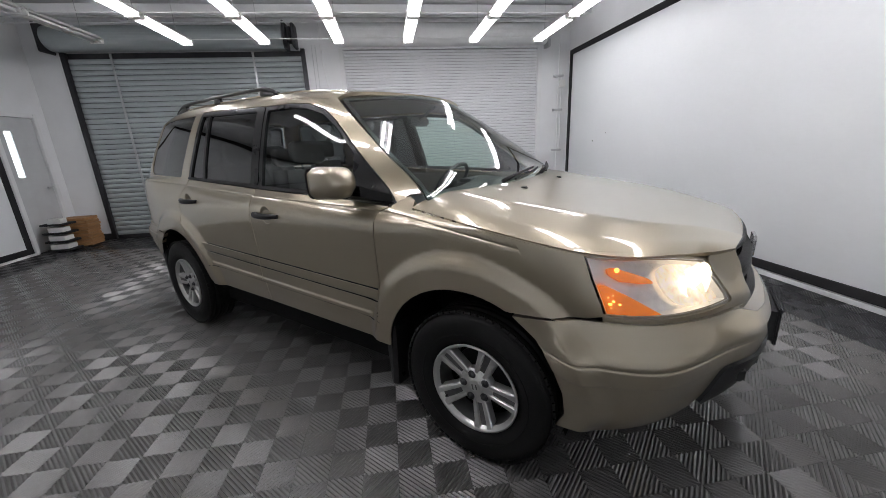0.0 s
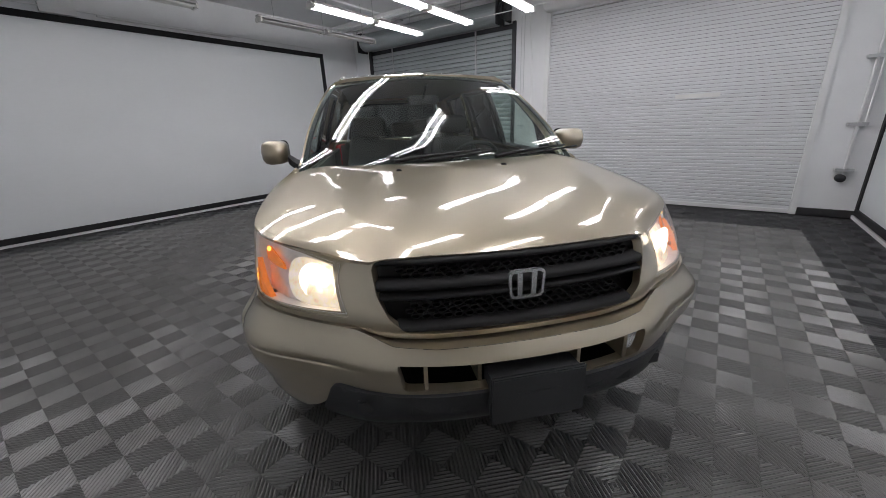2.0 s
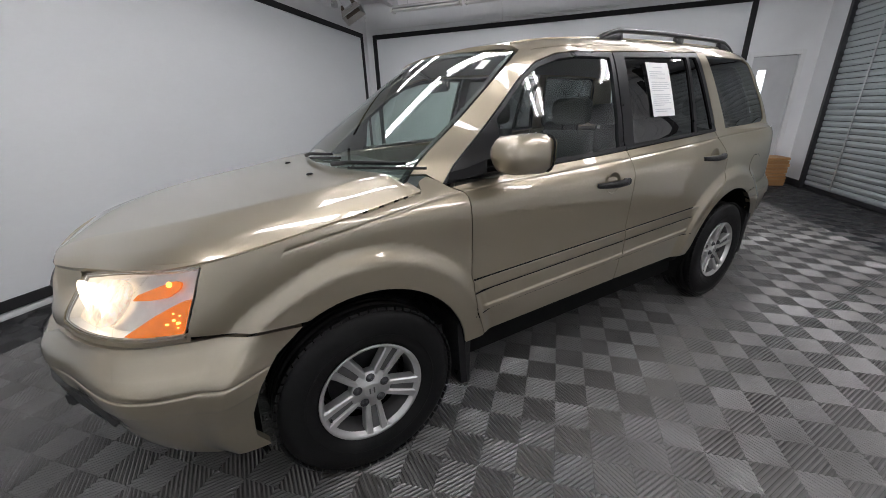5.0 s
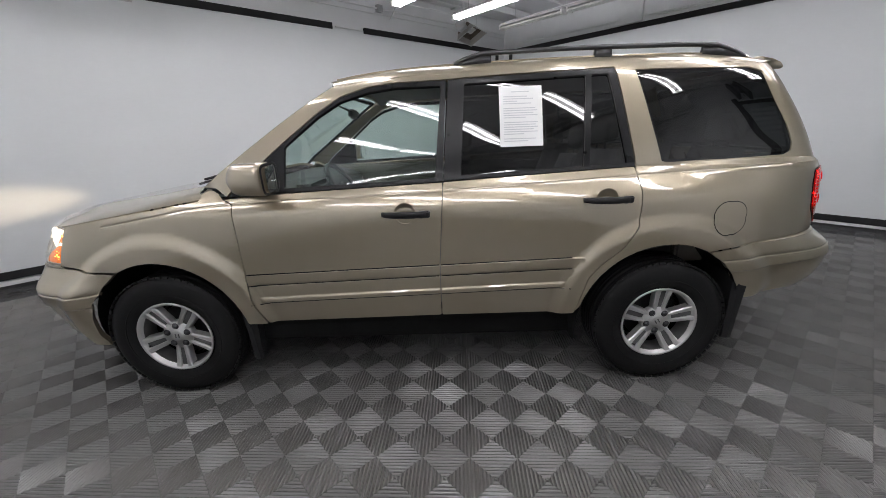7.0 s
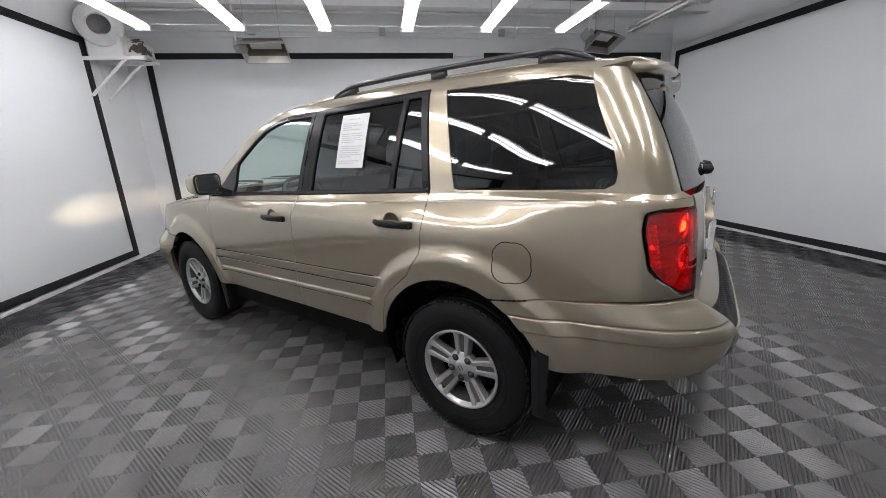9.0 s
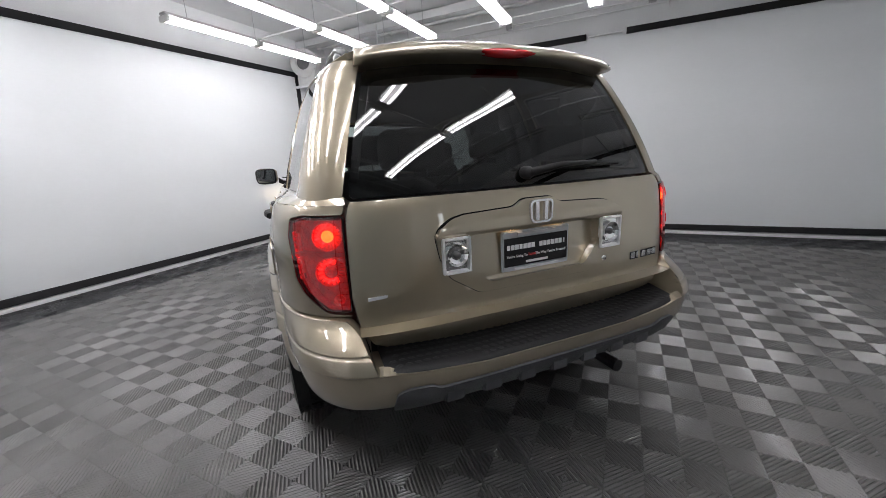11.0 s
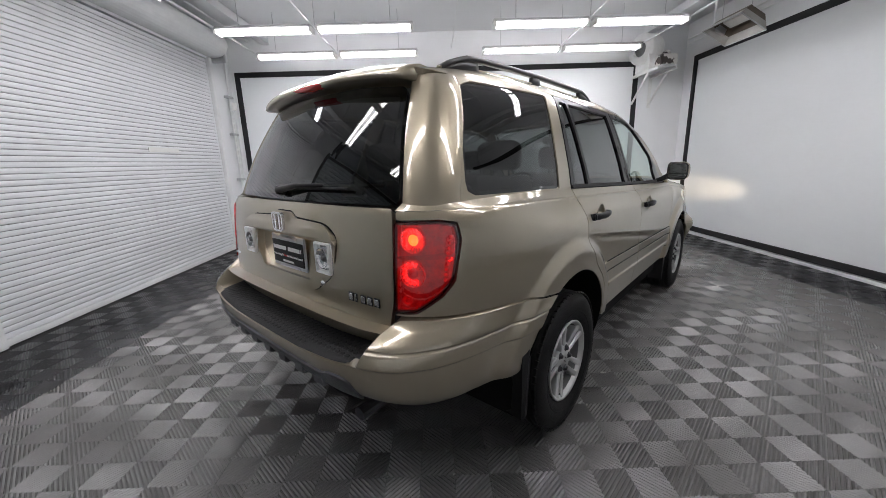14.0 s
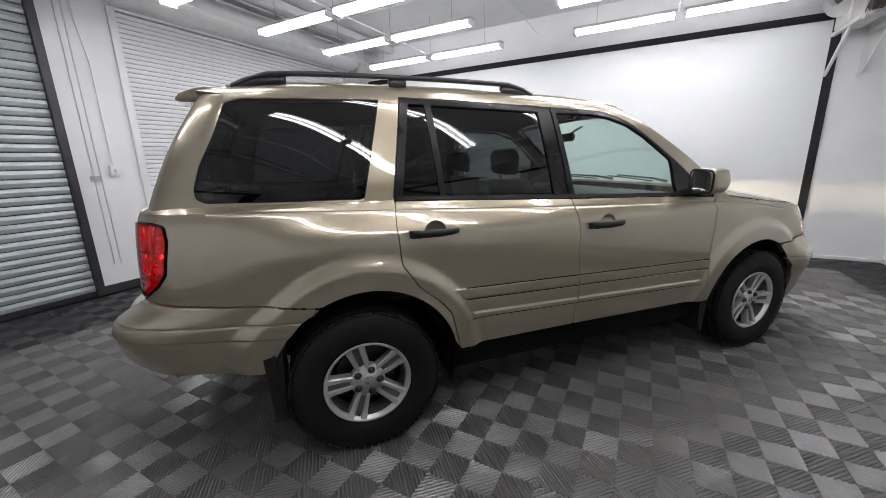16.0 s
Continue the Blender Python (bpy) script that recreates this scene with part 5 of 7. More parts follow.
for y in (-0.42, -0.28, -0.14, 0.0, 0.14, 0.28, 0.42):
    c = rear_bumper(UB(y), 0.575)
    part("valance_rib", box(c.x - 0.0165, c.x + 0.02, y - 0.036, y + 0.036, 0.548, 0.594, 0.006), M_REARPLASTIC, rear_insert)

# fuel flap
panel("fuel_gap", lower, inset(fuel, -0.002), M_UNDER, qp[0], flip=True, mirror=False, lift=0.0022, lip=0.0, gap=0.0, step=0.012, corner=0.0)
panel("fuel_flap", lower, fuel, M_PAINT, qp[0], flip=True, mirror=False, lift=0.0034, lip=0.004, gap=0.002, step=0.012, corner=0.0)

# cabin frame, glass and trims
top_edge = lambda x: roof_mid(x) - 0.0805
frame_poly = ([(shield_edge(z), z) for z in (1.17, 1.25, 1.35, 1.45, 1.54, 1.61, 1.65)] + [(x, top_edge(x)) for x in (0.3, 0.15, -0.1, -0.5, -0.9, -1.3, -1.6, -1.83)]
              + [(side_end(z), z) for z in (1.62, 1.5, 1.38, 1.28, 1.213)] + [(-1.172, 1.213), (-1.083, 1.690), (-0.70, 1.678), (-0.306, 1.663), (-0.228, 1.658), (0.032, 1.653), (0.176, 1.637), (0.320, 1.594), (0.437, 1.523), (0.643, 1.361), (0.868, 1.182), (0.93, 1.122), (0.99, 1.165)])
quarter_glass = [(-1.185, 1.672), (-1.775, 1.668), (-1.845, 1.645), (-1.898, 1.57), (-1.975, 1.295), (-1.972, 1.256), (-1.935, 1.238), (-1.303, 1.22)]
frames = panel("cabin_side", upper, frame_poly, M_PAINT, car, step=0.018, holes=[quarter_glass], flip=True, gap=0.0015, lip=0.02, corner=0.006)
panel("quarter_window", upper, quarter_glass, G_DARK, car, flip=True, gap=0.001, lift=-0.005, lip=0.004, label="dark privacy glass", corner=0.03)
panel("window_seal", upper, inset(quarter_glass, -0.002), M_SATIN, car, holes=[inset(quarter_glass, 0.014)], flip=True, gap=0.0, lift=-0.006, lip=0.01, corner=0.03)
fw_outer = [(0.918, 1.120), (0.868, 1.179), (0.643, 1.358), (0.437, 1.520), (0.320, 1.591), (0.176, 1.634), (0.032, 1.650), (-0.228, 1.655), (-0.193, 1.170), (0.3, 1.150), (0.6, 1.138)]
fw_glass = [(0.622, 1.158), (0.612, 1.355), (0.437, 1.497), (0.321, 1.565), (0.176, 1.607), (0.032, 1.624), (-0.196, 1.625), (-0.152, 1.182), (0.3, 1.170)]
panel("window_frame", upper, fw_outer, M_SATIN, front_doors, holes=[fw_glass], flip=True, gap=0.002, lift=0.002, lip=0.02, corner=0.01, label="satin black window frame")
panel("window_pane", upper, fw_glass, G_CLEAR, front_doors, flip=True, gap=-0.004, lift=-0.008, lip=0.004, corner=0.015, label="green tinted glass")
rw_outer = [(-0.234, 1.655), (-0.304, 1.660), (-0.70, 1.674), (-1.080, 1.686), (-1.166, 1.213), (-0.7, 1.192), (-0.198, 1.170)]
rw_glass = [(-0.318, 1.630), (-0.928, 1.650), (-0.905, 1.212), (-0.288, 1.186)]
rw_fixed = [(-0.962, 1.652), (-1.043, 1.654), (-1.124, 1.222), (-0.938, 1.214)]
panel("window_frame", upper, rw_outer, M_SATIN, rear_doors, holes=[rw_glass, rw_fixed], flip=True, gap=0.002, lift=0.002, lip=0.02, corner=0.008, label="satin black window frame")
panel("window_pane", upper, rw_glass, G_DARK, rear_doors, flip=True, gap=-0.004, lift=-0.008, lip=0.004, corner=0.01, label="dark privacy glass")
panel("fixed_pane", upper, rw_fixed, G_DARK, rear_doors, flip=True, gap=-0.004, lift=-0.008, lip=0.004, corner=0.01, label="dark privacy glass")
belt_f = [(0.60, 1.153), (-0.196, 1.184), (-0.193, 1.166), (0.60, 1.136)]
panel("belt_strip", upper, belt_f, M_BLACK, front_doors, flip=True, gap=0.0, lift=0.008, lip=0.02, corner=0.004)
belt_r = [(-0.198, 1.186), (-1.155, 1.226), (-1.160, 1.209), (-0.197, 1.168)]
panel("belt_strip", upper, belt_r, M_BLACK, rear_doors, flip=True, gap=0.0, lift=0.008, lip=0.02, corner=0.004)
panel("rear_pillar", rear_corner, [(-0.05, 1.213), (0.97, 1.213), (0.97, 1.4), (0.97, 1.60), (0.97, 1.69), (-0.05, 1.69), (-0.05, 1.5)], M_PAINT, car, gap=0.0, lip=0.015, corner=0.0, step=0.03, lift=-0.0012)
# the shoulder that rolls in from the body to the cabin
for s in (1, -1):
    rail_a, rail_b = [], []
    u_a, u_b, u_c = US(-1.168), US(-2.06), UB(0.70)
    for i in range(31):
        u = u_a + (u_b - u_a) * i / 30
        p = lower(u, 1.203)
        q = upper(min(p.x, -1.165), 1.226)
        rail_a.append(Vector((p.x, s * (p.y - 0.002), p.z)))
        rail_b.append(Vector((q.x, s * (q.y - 0.006), q.z)))
    for i in range(1, 17):
        p, q = lower(u_b + (u_c - u_b) * i / 16, 1.203), rear_corner(0.97 * i / 16, 1.226)
        rail_a.append(Vector((p.x + 0.001, s * (p.y - 0.001), p.z)))
        rail_b.append(Vector((q.x + 0.004, s * (q.y - 0.004), q.z)))
    ledge("shoulder", rail_a, rail_b, M_PAINT, car, 3)
roof_poly = [(0.36 + 0.135 * (1 - s * s), s * 0.658) for s in [k / 8 for k in range(8, -9, -1)]]
roof_poly = [(x, y) for x, y in roof_poly] + [(-0.6, -0.66), (-1.2, -0.66), (-1.84, -0.66), (-1.95, -0.61), (-2.0, -0.5), (-2.02, 0), (-2.0, 0.5), (-1.95, 0.61), (-1.84, 0.66), (-1.2, 0.66), (-0.6, 0.66)]
roof_ob = panel("roof", roof, roof_poly, M_PAINT, car, mirror=False, gap=0.0, lip=0.02, corner=0.0, step=0.03)[0]
for s in (0.58, -0.58):
    pts = [roof(x, s) + Vector((0, 0, 0.0015)) for x in [0.36 - 0.11 * i for i in range(21)]]
    part("drip_moulding", tube(pts, 0.006, 6), M_PAINT, roof_ob)
sh_poly = [(-0.985, 1.128), (-0.5, 1.120), (0.0, 1.118), (0.5, 1.120), (0.985, 1.128), (0.985, 1.4), (0.975, 1.648), (0.5, 1.652), (0, 1.653), (-0.5, 1.652), (-0.975, 1.648), (-0.985, 1.4)]
panel("windshield", windshield, sh_poly, G_CLEAR, car, mirror=False, gap=0.0, lip=0.006, lift=0.0, corner=0.02, label="green tinted windshield", step=0.05)
panel("windshield_band", windshield, sh_poly, M_SATIN, car, holes=[[(-0.955, 1.15), (0, 1.145), (0.955, 1.15), (0.955, 1.4), (0.94, 1.632), (0, 1.64), (-0.94, 1.632), (-0.955, 1.4)]], mirror=False, gap=0.0, lip=0.01, lift=-0.004, corner=0.02, label="black border of the windshield", step=0.05)

# cowl and wipers
bm = bmesh.new()
prev = None
for i in range(25):
    s = -1 + 2 * i / 24
    a, b = windshield(s * 0.98, 1.15), Vector((1.18 - 0.08 * s * s, s * 0.86, 1.158 - 0.075 * abs(s) ** 3))
    ring = [bm.verts.new(a + Vector((0, 0, -0.004))), bm.verts.new(a.lerp(b, 0.5) + Vector((0, 0, -0.02))), bm.verts.new(b + Vector((0.02, 0, -0.02))), bm.verts.new(b + Vector((0.02, 0, -0.09)))]
    if prev:
        for k in range(3):
            bm.faces.new((prev[k], ring[k], ring[k + 1], prev[k + 1]))
    prev = ring
cowl = part("cowl", bm, M_BLACK, car, "black plastic cowl", smooth=True)


def wiper(y0, s1, z1):
    p0 = Vector((1.20, y0, 1.175))
    pts = [p0, windshield(y0 / 0.8 + s1 * 0.3, 1.17) + Vector((0.02, 0, 0.022)), windshield(y0 / 0.8 + s1, z1) + Vector((0.012, 0, 0.02))]
    w = part("wiper", tube(pts, [0.012, 0.009, 0.006], 8), M_BLACK, cowl, smooth=True)
    blade = [windshield(y0 / 0.8 + s1 * (0.3 + 0.9 * k / 8), 1.158 + 0.03 * k / 8) + Vector((0.01, 0, 0.012)) for k in range(9)]
    part("blade", tube(blade, 0.006, 6), M_BLACK, w)


wiper(-0.30, 0.62, 1.19)
wiper(0.28, 0.62, 1.19)
# tail
gate = [(0.690, 1.213), (0.694, 1.0), (0.697, 0.90), (0.68, 0.80), (0.645, 0.735), (0.58, 0.708), (0.3, 0.698), (-0.3, 0.698), (-0.58, 0.708), (-0.645, 0.735), (-0.68, 0.80), (-0.697, 0.90), (-0.694, 1.0), (-0.690, 1.213)]
recess = [(0.287, 1.068), (0.284, 0.972), (0.216, 0.892), (-0.216, 0.892), (-0.284, 0.972), (-0.287, 1.068)]


def tailgate(y, z):
    p = lower(UB(y), z)
    d = 0.0
    # the hollow round the plate
    k = smooth(z, 0.878, 0.900) * (1 - smooth(z, 1.06, 1.07)) * (1 - smooth(abs(y), 0.285, 0.31))
    d += 0.028 * k
    return p + Vector((d + 0.022 * (1 - smooth(z, 0.66, 0.76)), 0, 0))


gate_ob = panel("tailgate", tailgate, gate, M_PAINT, car, flip=True, mirror=False, step=0.022, lip=0.025, rows=[lambda u: 1.058, lambda u: 1.064, lambda u: 1.070, lambda u: 0.86, lambda u: 0.87, lambda u: 0.88])[0]
glass_poly = [(s * glass_y(z) * 0.985, z) for s, z in ((1, 1.218), (1, 1.4), (1, 1.645))] + [(0.3, 1.668), (-0.3, 1.668)] + [(-glass_y(z) * 0.985, z) for z in (1.645, 1.4, 1.218)]
panel("rear_window", rear_glass, glass_poly, G_DARK, gate_ob, flip=True, mirror=False, gap=0.0, lip=0.006, step=0.05, corner=0.03, label="dark privacy rear window")
panel("rear_window_border", rear_glass, glass_poly, M_SATIN, gate_ob, holes=[inset(glass_poly, 0.025)], flip=True, mirror=False, gap=0.0, lift=-0.004, lip=0.02, step=0.05, corner=0.03)
# garnish over the plate
g_poly = [(0.408, 1.072), (0.395, 1.10), (0.35, 1.130), (0.30, 1.140), (0.10, 1.148), (0.065, 1.172), (-0.065, 1.172), (-0.10, 1.148), (-0.30, 1.140), (-0.35, 1.130), (-0.395, 1.10), (-0.408, 1.072), (-0.395, 1.0), (-0.365, 0.928), (-0.255, 0.858), (0.255, 0.858), (0.365, 0.928), (0.395, 1.0)]


def garnish(y, z):
    """Thick over the plate, thin below it."""
    p = lower(UB(y), z)
    return p - Vector((0.006 + 0.017 * smooth(z, 1.05, 1.085) * (1 - 0.6 * smooth(z, 1.10, 1.15)), 0, 0))


panel("garnish_joint", lambda y, z: lower(UB(y), z), inset(rounded(g_poly, 0.02), -0.0025), M_UNDER, gate_ob, holes=[recess], flip=True, mirror=False, gap=0.0, lift=0.0008, lip=0.0, step=0.03, corner=0.0)
g_ob = panel("plate_garnish", garnish, g_poly, M_PAINT, gate_ob, holes=[recess], flip=True, mirror=False, gap=0.0, lip=0.035, step=0.022, corner=0.02, rows=[lambda u: 1.05, lambda u: 1.07, lambda u: 1.085])[0]
for y in (0.1, -0.1):
    part("plate_lamp", box(tailgate(y, 1.0).x - 0.018, tailgate(y, 1.0).x - 0.002, y - 0.03, y + 0.03, 1.0635, 1.0665, 0.0), M_PLATELIT, g_ob, "lit warm plate lamp")
emblem(g_ob, -2.304, 1.126, 0.10, 0.085, -1)
for s in (1, -1):
    base = lower(UB(s * 0.34), 1.0)
    front = base.x - 0.012
    lamp = part("reversing_lamp", box(front, base.x + 0.01, s * 0.34 - 0.052, s * 0.34 + 0.052, 0.944, 1.070, 0.004), M_FACET, gate_ob, "clear reversing lamp with a chrome reflector", smooth=False)
    bm = bmesh.new()
    for y0, y1, z0, z1 in ((-0.052, -0.044, 0.944, 1.070), (0.044, 0.052, 0.944, 1.070), (-0.044, 0.044, 0.944, 0.953), (-0.044, 0.044, 1.061, 1.070)):
        add_box(bm, front - 0.014, front + 0.002, s * 0.34 + y0, s * 0.34 + y1, z0, z1, 0.003)
    part("lamp_frame", bm, M_REFLECT, lamp)
    m = Matrix.Translation((front, s * 0.34, 1.008)) @ Vector((-1, 0, 0)).to_track_quat("Z", "Y").to_matrix().to_4x4()
    part("reflector_bowl", add_lathe(bmesh.new(), [(0.043, 0.0), (0.0425, 0.014), (0.039, 0.014), (0.031, 0.006), (0.018, 0.002), (0.013, 0.002)], m, 11), M_FACET, lamp, "chrome bowl")
    part("bulb", add_lathe(bmesh.new(), [(0.013, 0.001), (0.013, 0.008), (0.008, 0.013), (0.001, 0.014)], m, 12), M_ALLOY_DARK, lamp, "unlit bulb", smooth=True)
# dealer plate with its frame
px = tailgate(0.0, 0.98).x
plate = part("dealer_plate", box(px - 0.016, px - 0.006, -0.152, 0.152, 0.905, 1.058, 0.004), M_FRAME, gate_ob, "black dealer plate in a silver frame")
part("plate_face", box(px - 0.0195, px - 0.0155, -0.142, 0.142, 0.924, 1.032, 0.001), M_BLACK, plate)
for k, w in enumerate((0.014, 0.016, 0.018, 0.014, 0.016, 0.017, 0.017, 0.0, 0.016, 0.016, 0.016, 0.017, 0.016, 0.016, 0.007)):
    if w:
        y = 0.126 - k * 0.0178
        part("letter_bar", box(px - 0.0215, px - 0.0195, y - w / 2, y + w / 2 - 0.002, 0.988, 1.006), M_WHITE, plate)
for y0, y1, z0, z1, m in ((0.085, -0.085, 1.040, 1.050, M_INK), (0.05, -0.05, 0.932, 0.941, M_WHITE), (0.10, -0.10, 0.909, 0.917, M_INK)):
    part("text_bar", box(px - 0.0212, px - 0.0155 + 0.002, y1, y0, z0, z1), m, plate)


def lettering(name, text, size, m, material, parent, bold=0.0006):
    c = bpy.data.curves.new(name, "FONT")
    c.body, c.size, c.extrude, c.align_x, c.offset = text, size, 0.0006, "CENTER", bold
    tmp = bpy.data.objects.new(name, c)
    me = bpy.data.meshes.new_from_object(tmp)
    bpy.data.objects.remove(tmp)
    me.transform(m)
    me.materials.clear()
    return link(name, me, material, parent)


face_rear = lambda x, y, z: Matrix.Translation((x, y, z)) @ Matrix(((0, 0, -1, 0), (-1, 0, 0, 0), (0, 1, 0, 0), (0, 0, 0, 1)))
lettering("slogan", "You're Going To         The Way You're Treated!", 0.0135, face_rear(px - 0.0202, 0.0, 0.958), M_WHITE, plate, 0.0002)
lettering("slogan", "Love", 0.0165, face_rear(px - 0.0203, 0.022, 0.958), M_REDPRINT, plate, 0.0004)
# model badge as plain raised bars
for k in range(5):
    y = -0.478 - k * 0.034
    b = tailgate(y, 0.88)
    part("badge_backing", box(b.x - 0.003, b.x + 0.002, y - 0.0265 if k != 1 else y - 0.0125, y + 0.0025, 0.8625, 0.8955, 0.001), M_SATIN, gate_ob, "dark edge of a badge")
    part("badge_bar", box(b.x - 0.006, b.x + 0.002, y - 0.024 if k != 1 else y - 0.010, y, 0.867, 0.893, 0.002), M_CHROME, gate_ob, "chrome badge")
b = tailgate(0.6, 0.9)
part("dealer_mark", box(b.x - 0.002, b.x + 0.003, 0.545, 0.648, 0.893, 0.904, 0.001), M_INK, gate_ob)
m = Matrix.Translation((tailgate(-0.315, 0.905).x - 0.008, -0.315, 0.90)) @ Vector((-1, 0, 0)).to_track_quat("Z", "Y").to_matrix().to_4x4()
part("lock", add_lathe(bmesh.new(), [(0.011, -0.004), (0.011, 0.004), (0.008, 0.005), (0.001, 0.005)], m, 16), M_CHROME, gate_ob, smooth=True)

# rear wiper
wb = rear_glass(0.03, 1.262)
arm = part("rear_wiper", tube([wb + Vector((-0.03, 0.0, 0)), rear_glass(-0.12, 1.283) + Vector((-0.035, 0, 0)), rear_glass(-0.30, 1.285) + Vector((-0.03, 0, 0))], [0.017, 0.011, 0.007], 10), M_BLACK, gate_ob, smooth=True)
part("blade", tube([rear_glass(-0.02 - 0.052 * k, 1.272) + Vector((-0.022, 0, 0)) for k in range(9)], 0.0055, 6), M_BLACK, arm)
m = Matrix.Translation(wb + Vector((-0.01, 0, 0))) @ Vector((-1, 0, 0)).to_track_quat("Z", "Y").to_matrix().to_4x4()
part("pivot", add_lathe(bmesh.new(), [(0.024, -0.01), (0.024, 0.015), (0.018, 0.03), (0.001, 0.033)], m, 16), M_BLACK, arm, smooth=True)

# spoiler with the high brake lamp
bm = bmesh.new()
prev = None
for i in range(33):
    s = -1 + i / 16
    y = s * 0.565
    x0 = -1.93 + 0.03 * s * s
    top0 = roof(x0, y / narrow(x0) * 0.97)
    dz = 0.012 * (1 - s ** 4)
    tipx = -2.035 - 0.060 * (1 - abs(s) ** 4)
    tiph, tipz = 1.724 - 0.030 * s * s, 1.694 - 0.030 * s * s
    sec = [top0 + Vector((0.05, 0, 0.000)), top0 + Vector((-0.03, 0, 0.006)), Vector(((top0.x + tipx) / 2 - 0.01, y, (top0.z + tiph) / 2 + 0.006 + dz * 0.6)), Vector((tipx + 0.014, y, tiph + 0.004)), Vector((tipx, y, tiph - 0.012)), Vector((tipx - 0.003, y, tipz + 0.008)),
           Vector((tipx + 0.012, y, tipz)), Vector(((top0.x + tipx) / 2, y, tipz - 0.002)), Vector((top0.x - 0.045, y, 1.655 - 0.01 * s * s))]
    ring = [bm.verts.new(p) for p in sec]
    if prev:
        for k in range(8):
            bm.faces.new((prev[k], prev[k + 1], ring[k + 1], ring[k]))
    else:
        bm.faces.new(ring)
    prev = ring
bm.faces.new(prev[::-1])
spoiler = part("spoiler", bm, M_PAINT, gate_ob, smooth=True)
lamp_bm = bmesh.new()
prev = None
for i in range(13):
    s = -1 + i / 6
    y = s * 0.116
    ring = [lamp_bm.verts.new((-2.095 - d, y, z)) for d, z in ((-0.03, 1.717 - 0.010 * s * s), (0.004, 1.714 - 0.010 * s * s), (0.008, 1.701), (0.004, 1.688 + 0.010 * s * s), (-0.03, 1.685 + 0.010 * s * s))]
    if prev:
        for k in range(4):
            lamp_bm.faces.new((prev[k], prev[k + 1], ring[k + 1], ring[k]))
    prev = ring
part("brake_lamp", lamp_bm, G_RED, spoiler, "unlit red high brake lamp", smooth=True)

# tail lamps
tl_poly = [B(0.698, 1.168), B(0.82, 1.168), B(0.852, 1.155), B(0.858, 1.10), B(0.849, 0.965), B(0.826, 0.915), B(0.768, 0.861), B(0.698, 0.857)]
G_REDLENS = glass("red lamp glass", (0.75, 0.02, 0.02), 0.02, 1.5)
# faint emission stands for bulb light caught by the housing
M_REDCELL = mat("faintly glowing red lamp cell", (0.42, 0.008, 0.010), 0.16, var=0.9, scale=34, fine=110, glow=0.22, bump=1.0, bump_scale=44)
tails = panel("tail_lamp", lower, tl_poly, G_REDLENS, car, flip=True, gap=0.001, lift=0.006, lip=0.014, label="red tail lamp, lit", corner=0.012)
panel("lamp_rim", lower, tl_poly, M_SATIN, tails, holes=[inset(tl_poly, 0.0035)], flip=True, gap=0.0, lift=0.001, lip=0.02, corner=0.012)
panel("lamp_housing", lower, tl_poly, M_REDCELL, tails, flip=True, gap=0.008, lift=-0.035, lip=-0.03, corner=0.01, label="red faceted reflector")
for ob, s in zip(tails, (1, -1)):
    for yy, zz, r, lit, glow in ((0.750, 1.106, 0.048, M_YELLOWLIT, 1.0), (0.750, 0.992, 0.050, M_REDGLOW, 0.0), (0.735, 0.898, 0.019, M_REDGLOW, 0.0)):
        p = lower(UB(yy), zz)
        n = Vector((-0.96, s * 0.28, 0.0)).normalized()
        m = Matrix.Translation(Vector((p.x, s * p.y, p.z)) - n * 0.008) @ n.to_track_quat("Z", "Y").to_matrix().to_4x4()
        part("reflector_bowl", add_lathe(bmesh.new(), [(r, -0.012), (r, 0.0), (r * 0.93, 0.001), (r * 0.9, -0.006), (r * 0.7, -0.014), (r * 0.4, -0.02), (0.001, -0.022)], m, 22), M_REDGLOW, ob, "red reflector bowl")
        if r > 0.03:
            # a ring of glowing boxes draws the bulb's glints in the bowl
            bm = bmesh.new()
            for k in range(11):
                a = 0.5 + k * 0.36 if glow else 1.2 + k * 0.40
                for q, size in ((0.62, 0.0045), (0.78, 0.0035)):
                    c = m @ Vector((math.cos(a) * r * q, math.sin(a) * r * q, -0.010))
                    add_box(bm, c.x - 0.003, c.x + 0.003, c.y - size, c.y + size, c.z - size, c.z + size, 0.001)
            part("glint_ring", bm, M_GLINT, ob, "glowing boxes for glints of the bulb")
            bm = bmesh.new()
            for k in range(20):
                a = 2 * math.pi * k / 20
                add_tube(bm, [m @ Vector((math.cos(a) * r * q, math.sin(a) * r * q, d)) for q, d in ((0.50, -0.016), (0.92, -0.004))], 0.0016, 4)
            part("bowl_rib", bm, G_RED, ob, "dark red ribs round the bowl")
        e = r * 0.42
        part("bulb", add_lathe(bmesh.new(), [(0.001, 0.002), (e * 0.7, 0.0), (e, -0.008), (e * 0.8, -0.016), (0.001, -0.02)], m, 14), lit, ob, "lit bulb", smooth=True)
panel("lamp_divider", lower, [B(0.702, 1.052), B(0.853, 1.058), B(0.853, 1.040), B(0.702, 1.044)], G_RED, tails, flip=True, gap=0.0, lift=-0.006, lip=0.02, corner=0.002, label="dark red divider")
for ob, s in zip(tails, (1, -1)):
    # a column of glowing boxes draws glints down the lamp's side
    bm = bmesh.new()
    for k in range(9):
        p = lower(UB(0.842 - 0.0009 * k), 1.115 - 0.018 * k)
        add_box(bm, p.x - 0.010, p.x + 0.012, s * p.y - 0.006, s * p.y + 0.006, p.z - 0.006, p.z + 0.006, 0.002)
    part("side_glint", bm, M_REDGLOW, ob, "glowing red boxes for glints at the lamp's side")
